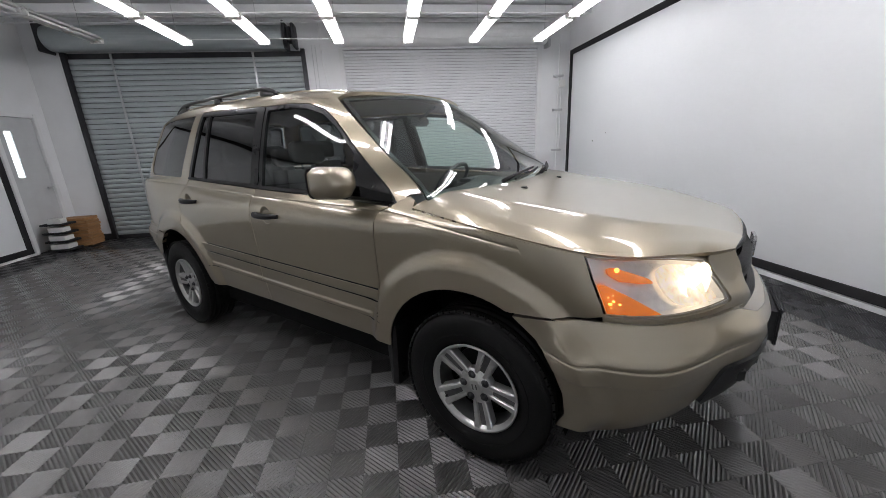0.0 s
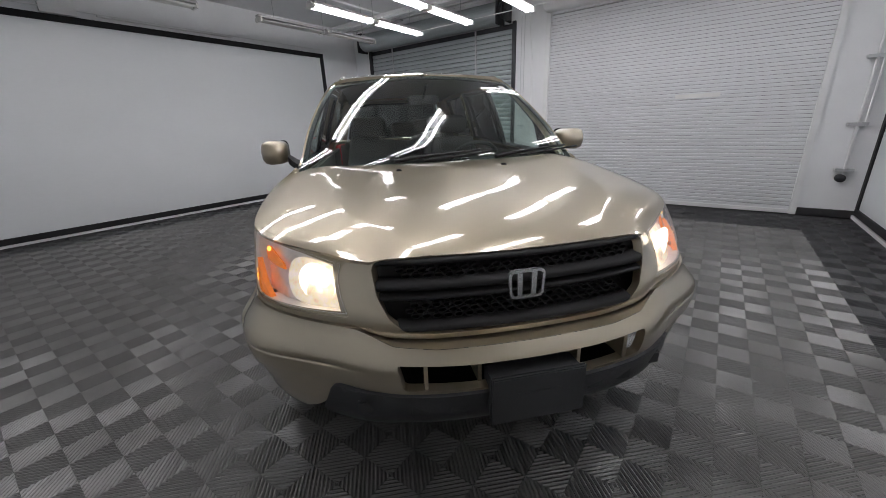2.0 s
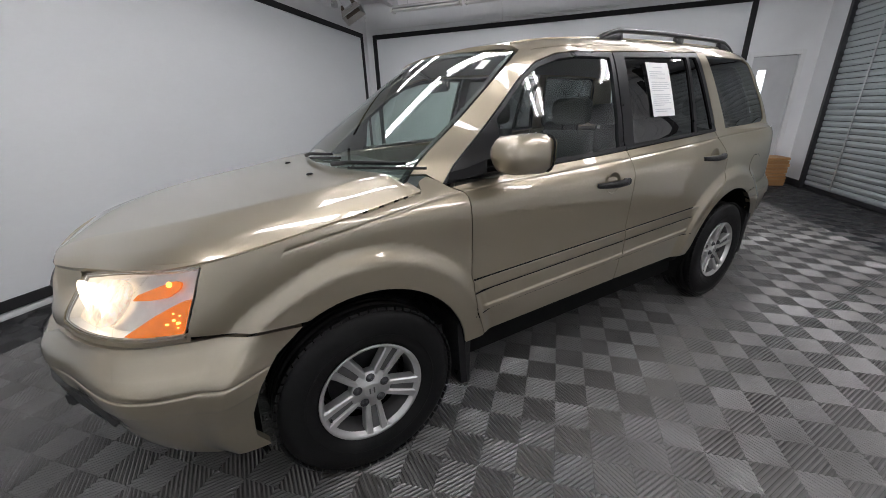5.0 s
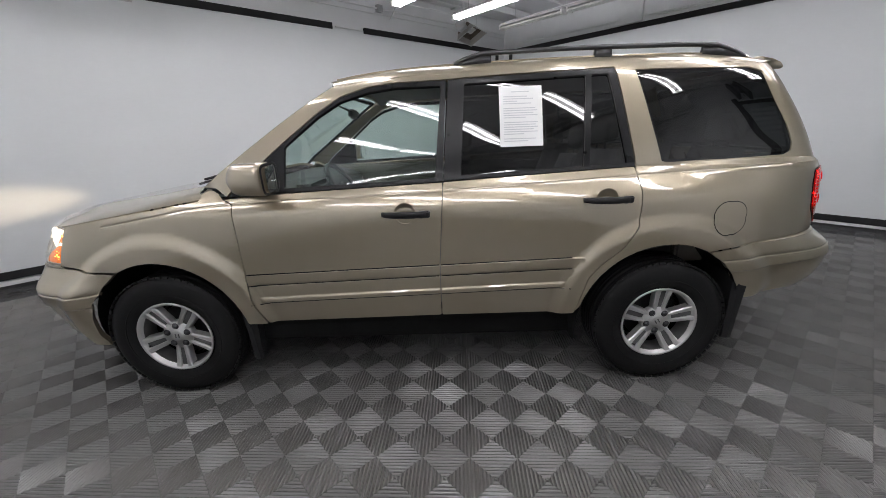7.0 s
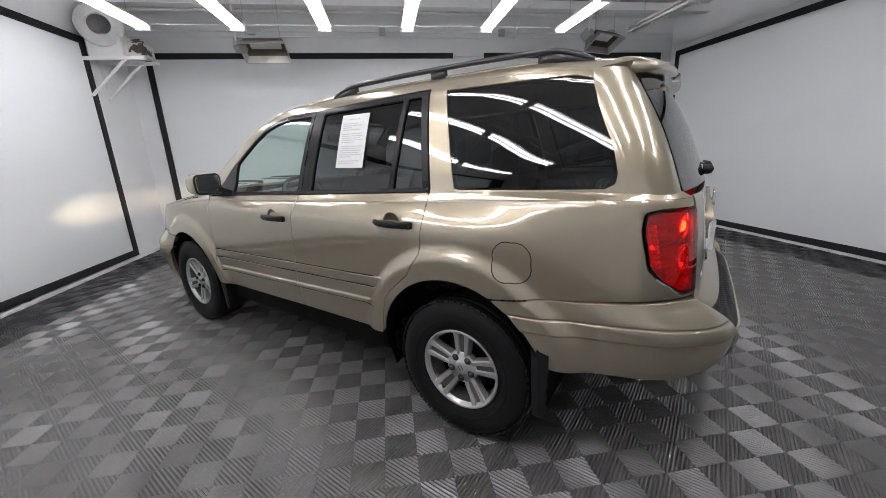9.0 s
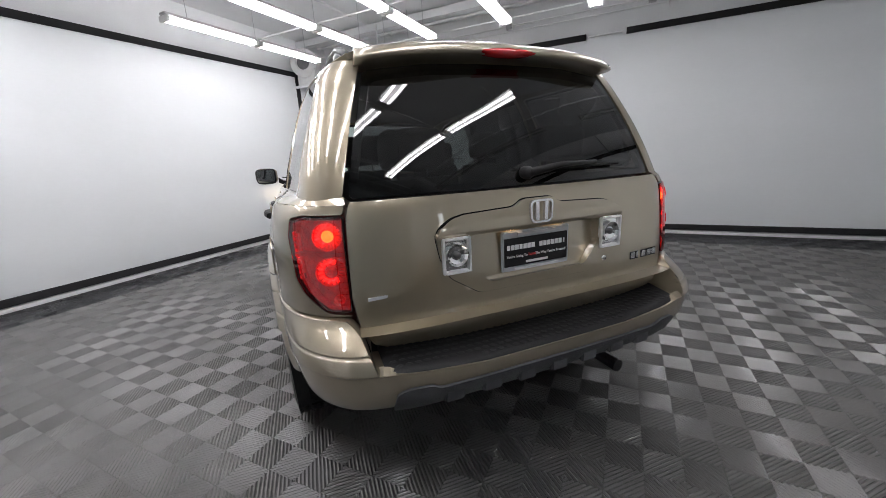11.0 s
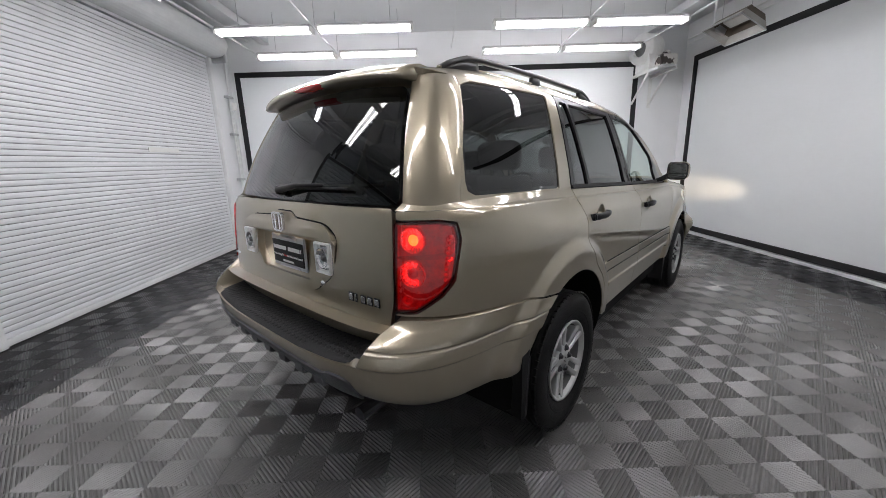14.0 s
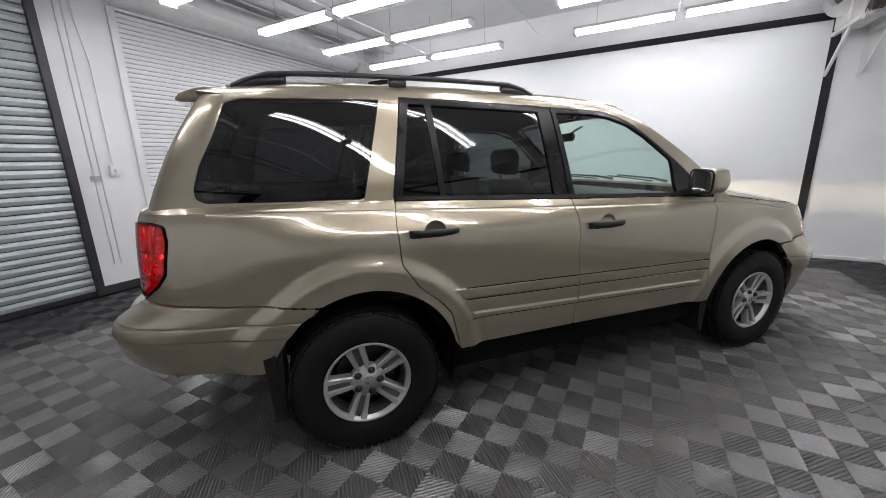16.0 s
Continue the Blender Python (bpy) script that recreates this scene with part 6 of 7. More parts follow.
side_strip = [B(0.836, 1.115), B(0.851, 1.112), B(0.852, 1.05), B(0.846, 0.97), B(0.832, 0.96)]
panel("side_marker", lower, side_strip, M_REDGLOW, tails, flip=True, gap=0.0, lift=-0.006, lip=0.008, corner=0.004, label="bright red side marker")
for ob, s in zip(tails, (1, -1)):
    p = lower(UB(0.845), 1.04)
    part("side_bulb", add_lathe(bmesh.new(), [(0.001, 0.008), (0.006, 0.006), (0.009, 0.0), (0.006, -0.006), (0.001, -0.008)], Matrix.Translation((p.x, s * (p.y - 0.008), p.z)), 10), M_REDLIT, ob, "lit red bulb", smooth=True)

# step pad on the rear bumper
bm = bmesh.new()
prev = None
for i in range(41):
    y = -0.635 + 1.27 * i / 40
    xo = rear_bumper(UB(y), 0.678).x + 0.012
    xi = -2.262
    z = 0.681 + 0.016 * smooth(abs(y), 0.3, 0.66)
    ring = [bm.verts.new(p) for p in ((xi, y, z + 0.024), (xo + 0.02, y, z + 0.004), (xo - 0.004, y, z - 0.004), (xo - 0.008, y, z - 0.020))]
    if prev:
        for k in range(3):
            bm.faces.new((prev[k], prev[k + 1], ring[k + 1], ring[k]))
    prev = ring
pad = part("step_pad", bm, M_BLACK, bumper_r, "black textured step pad", smooth=True)
studs = bmesh.new()
for r in range(6):
    for i in range(40):
        y = -0.60 + 0.0305 * i + (0.015 if r % 2 else 0)
        x = -2.278 - 0.026 * r
        if abs(y) > 0.61 or x < rear_bumper(UB(y), 0.678).x + 0.03:
            continue
        edge = rear_bumper(UB(y), 0.678).x + 0.032
        z = 0.6865 + 0.016 * smooth(abs(y), 0.3, 0.66) + 0.020 * (x - edge) / (-2.262 - edge)
        ring = [studs.verts.new((x + 0.0125 * math.cos(k * math.tau / 6), y + 0.0135 * math.sin(k * math.tau / 6), z)) for k in range(6)]
        topv = [studs.verts.new((x + 0.009 * math.cos(k * math.tau / 6), y + 0.010 * math.sin(k * math.tau / 6), z + 0.0014)) for k in range(6)]
        studs.faces.new(topv)
        for k in range(6):
            studs.faces.new((ring[k], ring[(k + 1) % 6], topv[(k + 1) % 6], topv[k]))
part("tread_studs", studs, M_BLACK, pad, kind="stuff")


# ---- the car: wheels ----
def wheel_thing(parent):
    """A wheel about its own y axis, its face towards +y."""
    ob = new("wheel")
    ob.parent = parent
    turn = Matrix(((1, 0, 0, 0), (0, 0, 1, 0), (0, -1, 0, 0), (0, 0, 0, 1)))
    prof = [(0.205, 0.085), (0.222, 0.100), (0.245, 0.112), (0.285, 0.119), (0.315, 0.117), (0.335, 0.112), (0.352, 0.103), (0.362, 0.090), (0.3655, 0.078), (0.3655, 0.060), (0.357, 0.058), (0.357, 0.050), (0.367, 0.048), (0.367, 0.020), (0.358, 0.018), (0.358, 0.010), (0.3675, 0.008)]
    prof = prof + [(r, -h) for r, h in reversed(prof)]
    tyre = part("tyre", add_lathe(bmesh.new(), prof, turn, 72), M_RUBBER, ob, "black road tyre", smooth=True)
    bm = bmesh.new()
    for k in range(64):
        for s in (1, -1):
            a = (k + (0.5 if s < 0 else 0)) * math.tau / 64
            m = turn @ pose(0, 0, 0, 0, 0, math.degrees(a)) @ pose(0.361, 0, s * 0.086, 0, s * 24, 0)
            add_box(bm, -0.008, 0.002, -0.014, 0.014, -0.020, 0.020, 0, m)
    part("tread", bm, M_RUBBER, tyre, kind="stuff")
    ringbm = add_lathe(bmesh.new(), [(0.262, 0.1165), (0.264, 0.1185), (0.267, 0.1185), (0.269, 0.1175)], turn, 72)
    part("sidewall_rib", ringbm, M_RUBBER, tyre, smooth=True)
    rim_prof = [(0.214, 0.098), (0.216, 0.104), (0.213, 0.108), (0.205, 0.106), (0.199, 0.096), (0.192, 0.084)]
    rim = part("rim", add_lathe(bmesh.new(), rim_prof, turn, 64), M_ALLOY, ob, "silver alloy rim with five twin spokes", smooth=True)
    # the barrel's dark colour stands for the shade behind the spokes
    part("barrel", add_lathe(bmesh.new(), [(0.1925, 0.085), (0.184, 0.02), (0.182, -0.09), (0.20, -0.095), (0.214, -0.098)], turn, 64), M_ALLOY_DARK, rim, "wheel barrel coloured dark for the shade inside the rim", smooth=True)
    part("brake_disc", add_lathe(bmesh.new(), [(0.001, 0.0), (0.15, 0.0), (0.152, -0.012), (0.001, -0.012)], turn, 40), M_DARKSTEEL, ob, smooth=False)
    part("inner_drum", add_lathe(bmesh.new(), [(0.183, 0.0), (0.183, -0.088), (0.001, -0.09)], turn, 40), M_UNDER, ob)
    for k in range(5):
        ang = 90 + k * 72
        for s in (-1, 1):
            bm = bmesh.new()
            rows = []
            for r, w0, w1, h in ((0.040, 0.006, 0.026, 0.079), (0.065, 0.0100, 0.032, 0.082), (0.095, 0.0130, 0.037, 0.086), (0.130, 0.0150, 0.0405, 0.090), (0.165, 0.0160, 0.044, 0.094), (0.187, 0.0165, 0.048, 0.098), (0.203, 0.0165, 0.056, 0.102)):
                m = turn @ pose(0, 0, 0, 0, 0, ang)
                c = (w0 + w1) / 2
                rows.append([bm.verts.new(m @ Vector((r, s * a, z))) for a, z in ((w0 - 0.003, h - 0.035), (w0, h - 0.005), (w0 + 0.003, h), (w1 - 0.006, h), (w1, h - 0.006), (w1 + 0.004, h - 0.040))])
            for p, q in zip(rows, rows[1:]):
                for j in range(5):
                    bm.faces.new((p[j], q[j], q[j + 1], p[j + 1]))
            part("spoke", bm, M_ALLOY, rim, smooth=False)
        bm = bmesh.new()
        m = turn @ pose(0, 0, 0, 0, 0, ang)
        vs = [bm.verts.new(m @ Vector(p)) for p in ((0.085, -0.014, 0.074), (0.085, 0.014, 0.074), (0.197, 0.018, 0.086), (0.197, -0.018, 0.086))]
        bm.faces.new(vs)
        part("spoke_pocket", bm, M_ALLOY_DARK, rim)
        mm = turn @ pose(0, 0, 0, 0, 0, ang + 36) @ pose(0.060, 0, 0.083)
        part("wheel_nut", add_lathe(bmesh.new(), [(0.019, -0.012), (0.019, 0.0012), (0.0125, 0.0012), (0.0115, 0.010), (0.008, 0.014), (0.001, 0.015)], mm, 12), M_DARKSTEEL, rim, smooth=True)
    part("hub", add_lathe(bmesh.new(), [(0.087, 0.045), (0.087, 0.074), (0.080, 0.082), (0.036, 0.083), (0.034, 0.087), (0.030, 0.089), (0.001, 0.089)], turn, 40), M_ALLOY, rim, smooth=True)
    bm = bmesh.new()
    for x0, x1, z0, z1 in ((-0.012, -0.006, -0.013, 0.013), (0.006, 0.012, -0.013, 0.013)):
        add_box(bm, x0, x1, 0.0885, 0.0905, z0, z1)
    part("cap_mark", bm, M_ALLOY_DARK, rim)
    mm = turn @ pose(0, 0, 0, 0, 0, 20) @ pose(0.186, 0, 0.07)
    part("valve", add_lathe(bmesh.new(), [(0.005, 0.0), (0.005, 0.022), (0.003, 0.026), (0.001, 0.026)], mm, 8), M_BLACK, rim)
    return ob


wheel = wheel_thing(car)
wheel.matrix_basis = pose(1.335, 0.842, 0.3602, 0, 0, 0) @ Matrix.Scale(0.982, 4)
for x, s, spin in ((-1.36, 1, 33), (1.365, -1, 14), (-1.36, -1, 52)):
    w = copy_thing(wheel, pose(x, 0.842 if s > 0 else -0.858, 0.3602, 0, 0, 0 if s > 0 else 180) @ pose(0, 0, 0, 0, spin, 0) @ Matrix.Scale(0.982, 4))

# wheel wells, mud flaps and underbody
for x, a in ((1.36, ARCH_F), (-1.36, ARCH_R)):
    for s in (1, -1):
        bm = bmesh.new()
        prev = None
        for i in range(25):
            t = -0.35 + (math.pi + 0.7) * i / 24
            edge = lower(US(a[0] + a[2] * math.cos(t)), max(0.3, a[1] + a[2] * math.sin(t))).y - 0.004
            ring = [bm.verts.new((a[0] + (a[2] + d) * math.cos(t), s * y, a[1] + (a[2] + d) * math.sin(t))) for y, d in ((edge, 0.001), (edge - 0.03, 0.004), (0.88, 0.018), (0.55, 0.018))]
            if prev:
                for k in range(3):
                    bm.faces.new((prev[k], prev[k + 1], ring[k + 1], ring[k]))
            prev = ring
        part("wheel_arch_liner", bm, M_UNDER, car, smooth=True)
for x0, wide, zt, zb, lean in ((0.935, 0.075, 0.54, 0.20, -0.02), (-1.715, 0.085, 0.652, 0.25, -0.015)):
    for s in (1, -1):
        bm = bmesh.new()
        vs = []
        for z, w in ((zt, 0.0), (0.45, 0.006), (0.3, 0.01), (zb, 0.012)):
            f = (zt - z) / (zt - zb)
            xa = x0 + lean * f
            vs.append([bm.verts.new((x, s * y, z)) for x, y in ((xa, 0.72), (xa, 0.945 - w), (xa - 0.03, 0.95 - w), (xa - wide * (1 - 0.4 * f), 0.945 - w), (xa - 0.05 * (1 - f) - 0.012, 0.72))])
        for p, q in zip(vs, vs[1:]):
            for k in range(5):
                bm.faces.new((p[k], p[(k + 1) % 5], q[(k + 1) % 5], q[k]))
        bm.faces.new(vs[0])
        bm.faces.new(vs[-1][::-1])
        part("mud_flap", bm, M_BLACK, car, "black mud flap")
# plain dark boxes added to block light beneath the car
for nm, b in (("underbody", (-0.93, 0.92, -0.86, 0.86, 0.27, 0.42)), ("engine_tray", (0.921, 2.12, -0.54, 0.54, 0.30, 0.60)), ("rear_tray", (-2.0, -0.931, -0.54, 0.54, 0.53, 0.62)), ("fuel_tank", (-1.75, -1.0, -0.5, 0.5, 0.32, 0.44))):
    part(nm, box(*b, 0.02), M_UNDER, car, "plain dark box filling the underside")
part("axle", tube([(1.36, -0.75, 0.36), (1.36, 0.75, 0.36)], 0.035, 10), M_UNDER, car)
part("axle", tube([(-1.36, -0.75, 0.36), (-1.36, 0.75, 0.36)], 0.045, 10), M_UNDER, car)
part("exhaust", tube([(-1.9, -0.45, 0.36), (-2.28, -0.46, 0.35)], 0.03, 12), M_DARKSTEEL, car)


# ---- handles, mirrors, rails ----
def door_handle(door, s, x, z):
    p, n = lower(US(x), z), -surface_normal(lower, US(x), z)
    y0 = p.y
    m = Matrix.Translation((x, s * y0, z)) @ Vector((0, s, 0)).to_track_quat("Z", "X").to_matrix().to_4x4()
    cup = add_lathe(bmesh.new(), [(0.056, 0.002), (0.053, 0.0035), (0.048, -0.002), (0.034, -0.008), (0.001, -0.010)], Matrix.Translation((x + 0.0, s * (y0 + 0.0025), z + 0.004)) @ Vector((0, s, 0)).to_track_quat("Z", "X").to_matrix().to_4x4(), 28)
    part("handle_cup", cup, M_PAINT, door, smooth=True)
    bm = bmesh.new()
    secs = []
    for t in range(13):
        f = t / 12
        xx = x + 0.115 - 0.24 * f
        yy = y0 + 0.006 + 0.028 * math.sin(math.pi * min(1, max(0, f * 1.08 - 0.02))) ** 0.5
        h = 0.0145 * (0.75 + 0.35 * math.sin(math.pi * f)) + (0.004 if f > 0.75 else 0)
        zz = z + 0.003 * (1 - f)
        secs.append([bm.verts.new((xx, s * (yy + a), zz + b)) for a, b in ((-0.012, -h), (0.004, -h), (0.010, -h * 0.5), (0.010, h * 0.5), (0.004, h), (-0.012, h))])
    for p2, q2 in zip(secs, secs[1:]):
        for k in range(6):
            bm.faces.new((p2[k], p2[(k + 1) % 6], q2[(k + 1) % 6], q2[k]))
    bm.faces.new(secs[0])
    bm.faces.new(secs[-1][::-1])
    h_ob = part("door_handle", bm, M_BLACK, door, "black pull handle", smooth=True)
    part("lock_cover", box(x - 0.125, x - 0.075, s * (y0 + 0.012) - 0.012, s * (y0 + 0.012) + 0.012, z - 0.017, z + 0.018, 0.006), M_BLACK, h_ob)


for door, s in zip(front_doors, (1, -1)):
    door_handle(door, s, 0.0, 1.022)
for door, s in zip(rear_doors, (1, -1)):
    door_handle(door, s, -1.0, 1.060)


def door_mirror(door, s):
    bm = bmesh.new()
    secs = []
    # housing sections from the door outward
    grow = 0.92 if s > 0 else 0.76
    for y, x0, x1, z0, z1 in ((0.925, 0.66, 0.745, 1.185, 1.275), (0.945, 0.63, 0.78, 1.165, 1.295), (0.99, 0.61, 0.80, 1.155, 1.305), (1.06, 0.605, 0.795, 1.152, 1.307), (1.10, 0.607, 0.78, 1.158, 1.302), (1.125, 0.615, 0.75, 1.172, 1.288), (1.135, 0.63, 0.71, 1.20, 1.265)):
        ring = rounded([(x0, z0), (x1 - 0.03, z0 + 0.008), (x1, (z0 + z1) / 2), (x1 - 0.03, z1 - 0.006), (x0, z1)], 0.03)
        secs.append([bm.verts.new((px_, s * (0.935 + (y - 0.925) * grow), pz)) for px_, pz in ring])
    for p, q in zip(secs, secs[1:]):
        for k in range(len(p)):
            bm.faces.new((p[k], p[(k + 1) % len(p)], q[(k + 1) % len(p)], q[k]))
    bm.faces.new(secs[0])
    bm.faces.new(secs[-1][::-1])
    mir = part("door_mirror", bm, M_PAINT, door, "beige door mirror", smooth=True)
    bm = bmesh.new()
    ring = [(0.935 + (py - 0.925) * grow, pz) for py, pz in rounded([(0.95, 1.17), (1.115, 1.172), (1.12, 1.286), (0.95, 1.292)], 0.03)]
    outer_ = [bm.verts.new((0.603, s * p[0], p[1])) for p in inset(ring, -0.012)]
    inner_ = [bm.verts.new((0.600, s * p[0], p[1])) for p in ring]
    for k in range(len(outer_)):
        bm.faces.new((outer_[k], outer_[(k + 1) % len(outer_)], inner_[(k + 1) % len(outer_)], inner_[k]))
    part("mirror_rim", bm, M_BLACK, mir)
    bm = bmesh.new()
    bm.faces.new([bm.verts.new((0.597 - 0.16 * (p[0] - 1.03), s * p[0], p[1])) for p in ring])
    part("mirror_glass", bm, M_MIRROR, mir, "mirror glass")
    bm = bmesh.new()
    secs = []
    for y, x0, x1, z0, z1 in ((0.855, 0.64, 0.90, 1.135, 1.165), (0.89, 0.66, 0.84, 1.14, 1.18), (0.93, 0.67, 0.77, 1.16, 1.21)):
        secs.append([bm.verts.new(p) for p in ((x0, s * y, z0), (x1, s * y, z0), (x1, s * y, z1), (x0, s * y, z1))])
    for p, q in zip(secs, secs[1:]):
        for k in range(4):
            bm.faces.new((p[k], p[(k + 1) % 4], q[(k + 1) % 4], q[k]))
    part("mirror_base", bm, M_BLACK, mir)


for door, s in zip(front_doors, (1, -1)):
    door_mirror(door, s)

for s in (1, -1):
    pts = []
    for i in range(31):
        f = i / 30
        x = -0.27 - 1.55 * f
        base = roof(x, 0.575)
        h = 0.044 * min(1, (math.sin(math.pi * f) * 3.2) ** 0.7) if 0 < f < 1 else 0.0
        pts.append(Vector((x, s * base.y, base.z + h)))
    bm = bmesh.new()
    secs = []
    for p in pts:
        secs.append([bm.verts.new(p + Vector((0, s * a, b))) for a, b in ((-0.015, -0.010), (0.015, -0.012), (0.018, 0.0), (0.010, 0.011), (-0.010, 0.011), (-0.018, 0.0))])
    for p, q in zip(secs, secs[1:]):
        for k in range(6):
            bm.faces.new((p[k], p[(k + 1) % 6], q[(k + 1) % 6], q[k]))
    bm.faces.new(secs[0])
    bm.faces.new(secs[-1][::-1])
    rail = part("roof_rail", bm, M_RAIL, roof_ob, "graphite roof rail", smooth=True)
    for x0, w in ((-0.37, 0.10), (-1.06, 0.045), (-1.70, 0.115)):
        bm = bmesh.new()
        secs = []
        for i in range(9):
            xx = x0 - w + 2 * w * i / 8
            b, f = roof(xx, 0.575), min(max((-0.27 - xx) / 1.55, 0.0), 1.0)
            h = 0.044 * min(1, (math.sin(math.pi * f) * 3.2) ** 0.7) if 0 < f < 1 else 0.0
            k = 0.55 + 0.45 * math.sin(math.pi * i / 8)
            secs.append([bm.verts.new((xx, s * (b.y + dy * k), b.z + dz)) for dy, dz in ((-0.024, -0.008), (0.025, -0.010), (0.013, h - 0.006), (-0.013, h - 0.006))])
        for p, q in zip(secs, secs[1:]):
            for k in range(4):
                bm.faces.new((p[k], p[(k + 1) % 4], q[(k + 1) % 4], q[k]))
        bm.faces.new(secs[0])
        bm.faces.new(secs[-1][::-1])
        part("rail_foot", bm, M_RAIL, rail, smooth=True)


# ---- cabin ----
bm = bmesh.new()
add_box(bm, -0.9, 0.95, -0.80, 0.80, 0.42, 0.46)
add_box(bm, -2.05, -0.9, -0.56, 0.56, 0.60, 0.64)
part("cabin_floor", bm, M_DASH, car)
for s in (1, -1):
    bm = bmesh.new()
    add_box(bm, -0.86, 0.86, s * 0.80 - 0.02, s * 0.80 + 0.02, 0.46, 1.13, 0.015)
    add_box(bm, -1.9, -0.86, s * 0.79 - 0.02, s * 0.79 + 0.02, 0.86, 1.13, 0.015)
    add_box(bm, -1.0, 0.75, s * 0.76 - 0.025, s * 0.76 + 0.025, 0.86, 0.92, 0.01)
    add_box(bm, -2.13, -1.55, s * 0.66 - 0.03, s * 0.66 + 0.03, 0.62, 1.20, 0.015)
    add_box(bm, -2.10, -2.07, s * 0.70 - 0.07, s * 0.70 + 0.07, 0.70, 1.15, 0.01)
    part("door_card", bm, M_TAN, car, "grey beige inner door panels")
bm = bmesh.new()
prev = None
for i in range(12):
    x = 0.33 - 2.25 * i / 11
    ring = [bm.verts.new((x, y * 0.93, roof(x, y).z - 0.035 - 0.02 * abs(y))) for y in (-0.64, -0.5, -0.25, 0, 0.25, 0.5, 0.64)]
    if prev:
        for k in range(6):
            bm.faces.new((prev[k], prev[k + 1], ring[k + 1], ring[k]))
    prev = ring
part("headliner", bm, M_LINER, car, smooth=True)
bm = bmesh.new()
prev = None
for i in range(17):
    y = -0.78 + 1.56 * i / 16
    hump = 0.045 * math.exp(-((y - 0.38) / 0.17) ** 2)
    ring = [bm.verts.new((x, y, z)) for x, z in ((1.12, 1.10), (0.95, 1.115), (0.72, 1.10 + hump), (0.60, 1.06 + hump), (0.56, 0.98), (0.60, 0.75), (0.72, 0.55))]
    if prev:
        for k in range(6):
            bm.faces.new((prev[k], prev[k + 1], ring[k + 1], ring[k]))
    prev = ring
dash = part("dashboard", bm, M_DASH, car, "dark dashboard", smooth=True)
part("instrument_hood", box(0.57, 0.72, 0.20, 0.56, 1.04, 1.13, 0.03), M_DASH, dash)
part("console", box(0.1, 0.62, -0.13, 0.13, 0.46, 0.82, 0.03), M_TAN, car)
sw = Matrix.Translation((0.42, 0.38, 1.07)) @ Vector((-0.82, 0, 0.57)).to_track_quat("Z", "Y").to_matrix().to_4x4()
bm = bmesh.new()
add_tube(bm, [sw @ Vector((0.19 * math.cos(k * math.tau / 32), 0.19 * math.sin(k * math.tau / 32), 0)) for k in range(33)], 0.015, 8, False)
wheel_rim = part("steering_wheel", bm, M_DASH, car, "dark steering wheel", smooth=True)
bm = add_lathe(bmesh.new(), [(0.001, 0.02), (0.05, 0.018), (0.065, 0.0), (0.05, -0.03), (0.001, -0.035)], sw, 16)
for a in (0, 180, 250, 290):
    add_box(bm, 0.04, 0.18, -0.016, 0.016, -0.012, 0.0, 0, sw @ pose(0, 0, 0, 0, 0, a))
part("wheel_hub", bm, M_DASH, wheel_rim)
part("mirror_stem", tube([windshield(0.0, 1.60) + Vector((-0.01, 0, -0.01)), (0.43, 0.0, 1.55)], 0.008, 6), M_DASH, car)
part("inside_mirror", box(0.405, 0.435, -0.115, 0.115, 1.505, 1.568, 0.014), M_DASH, car, "inside mirror")


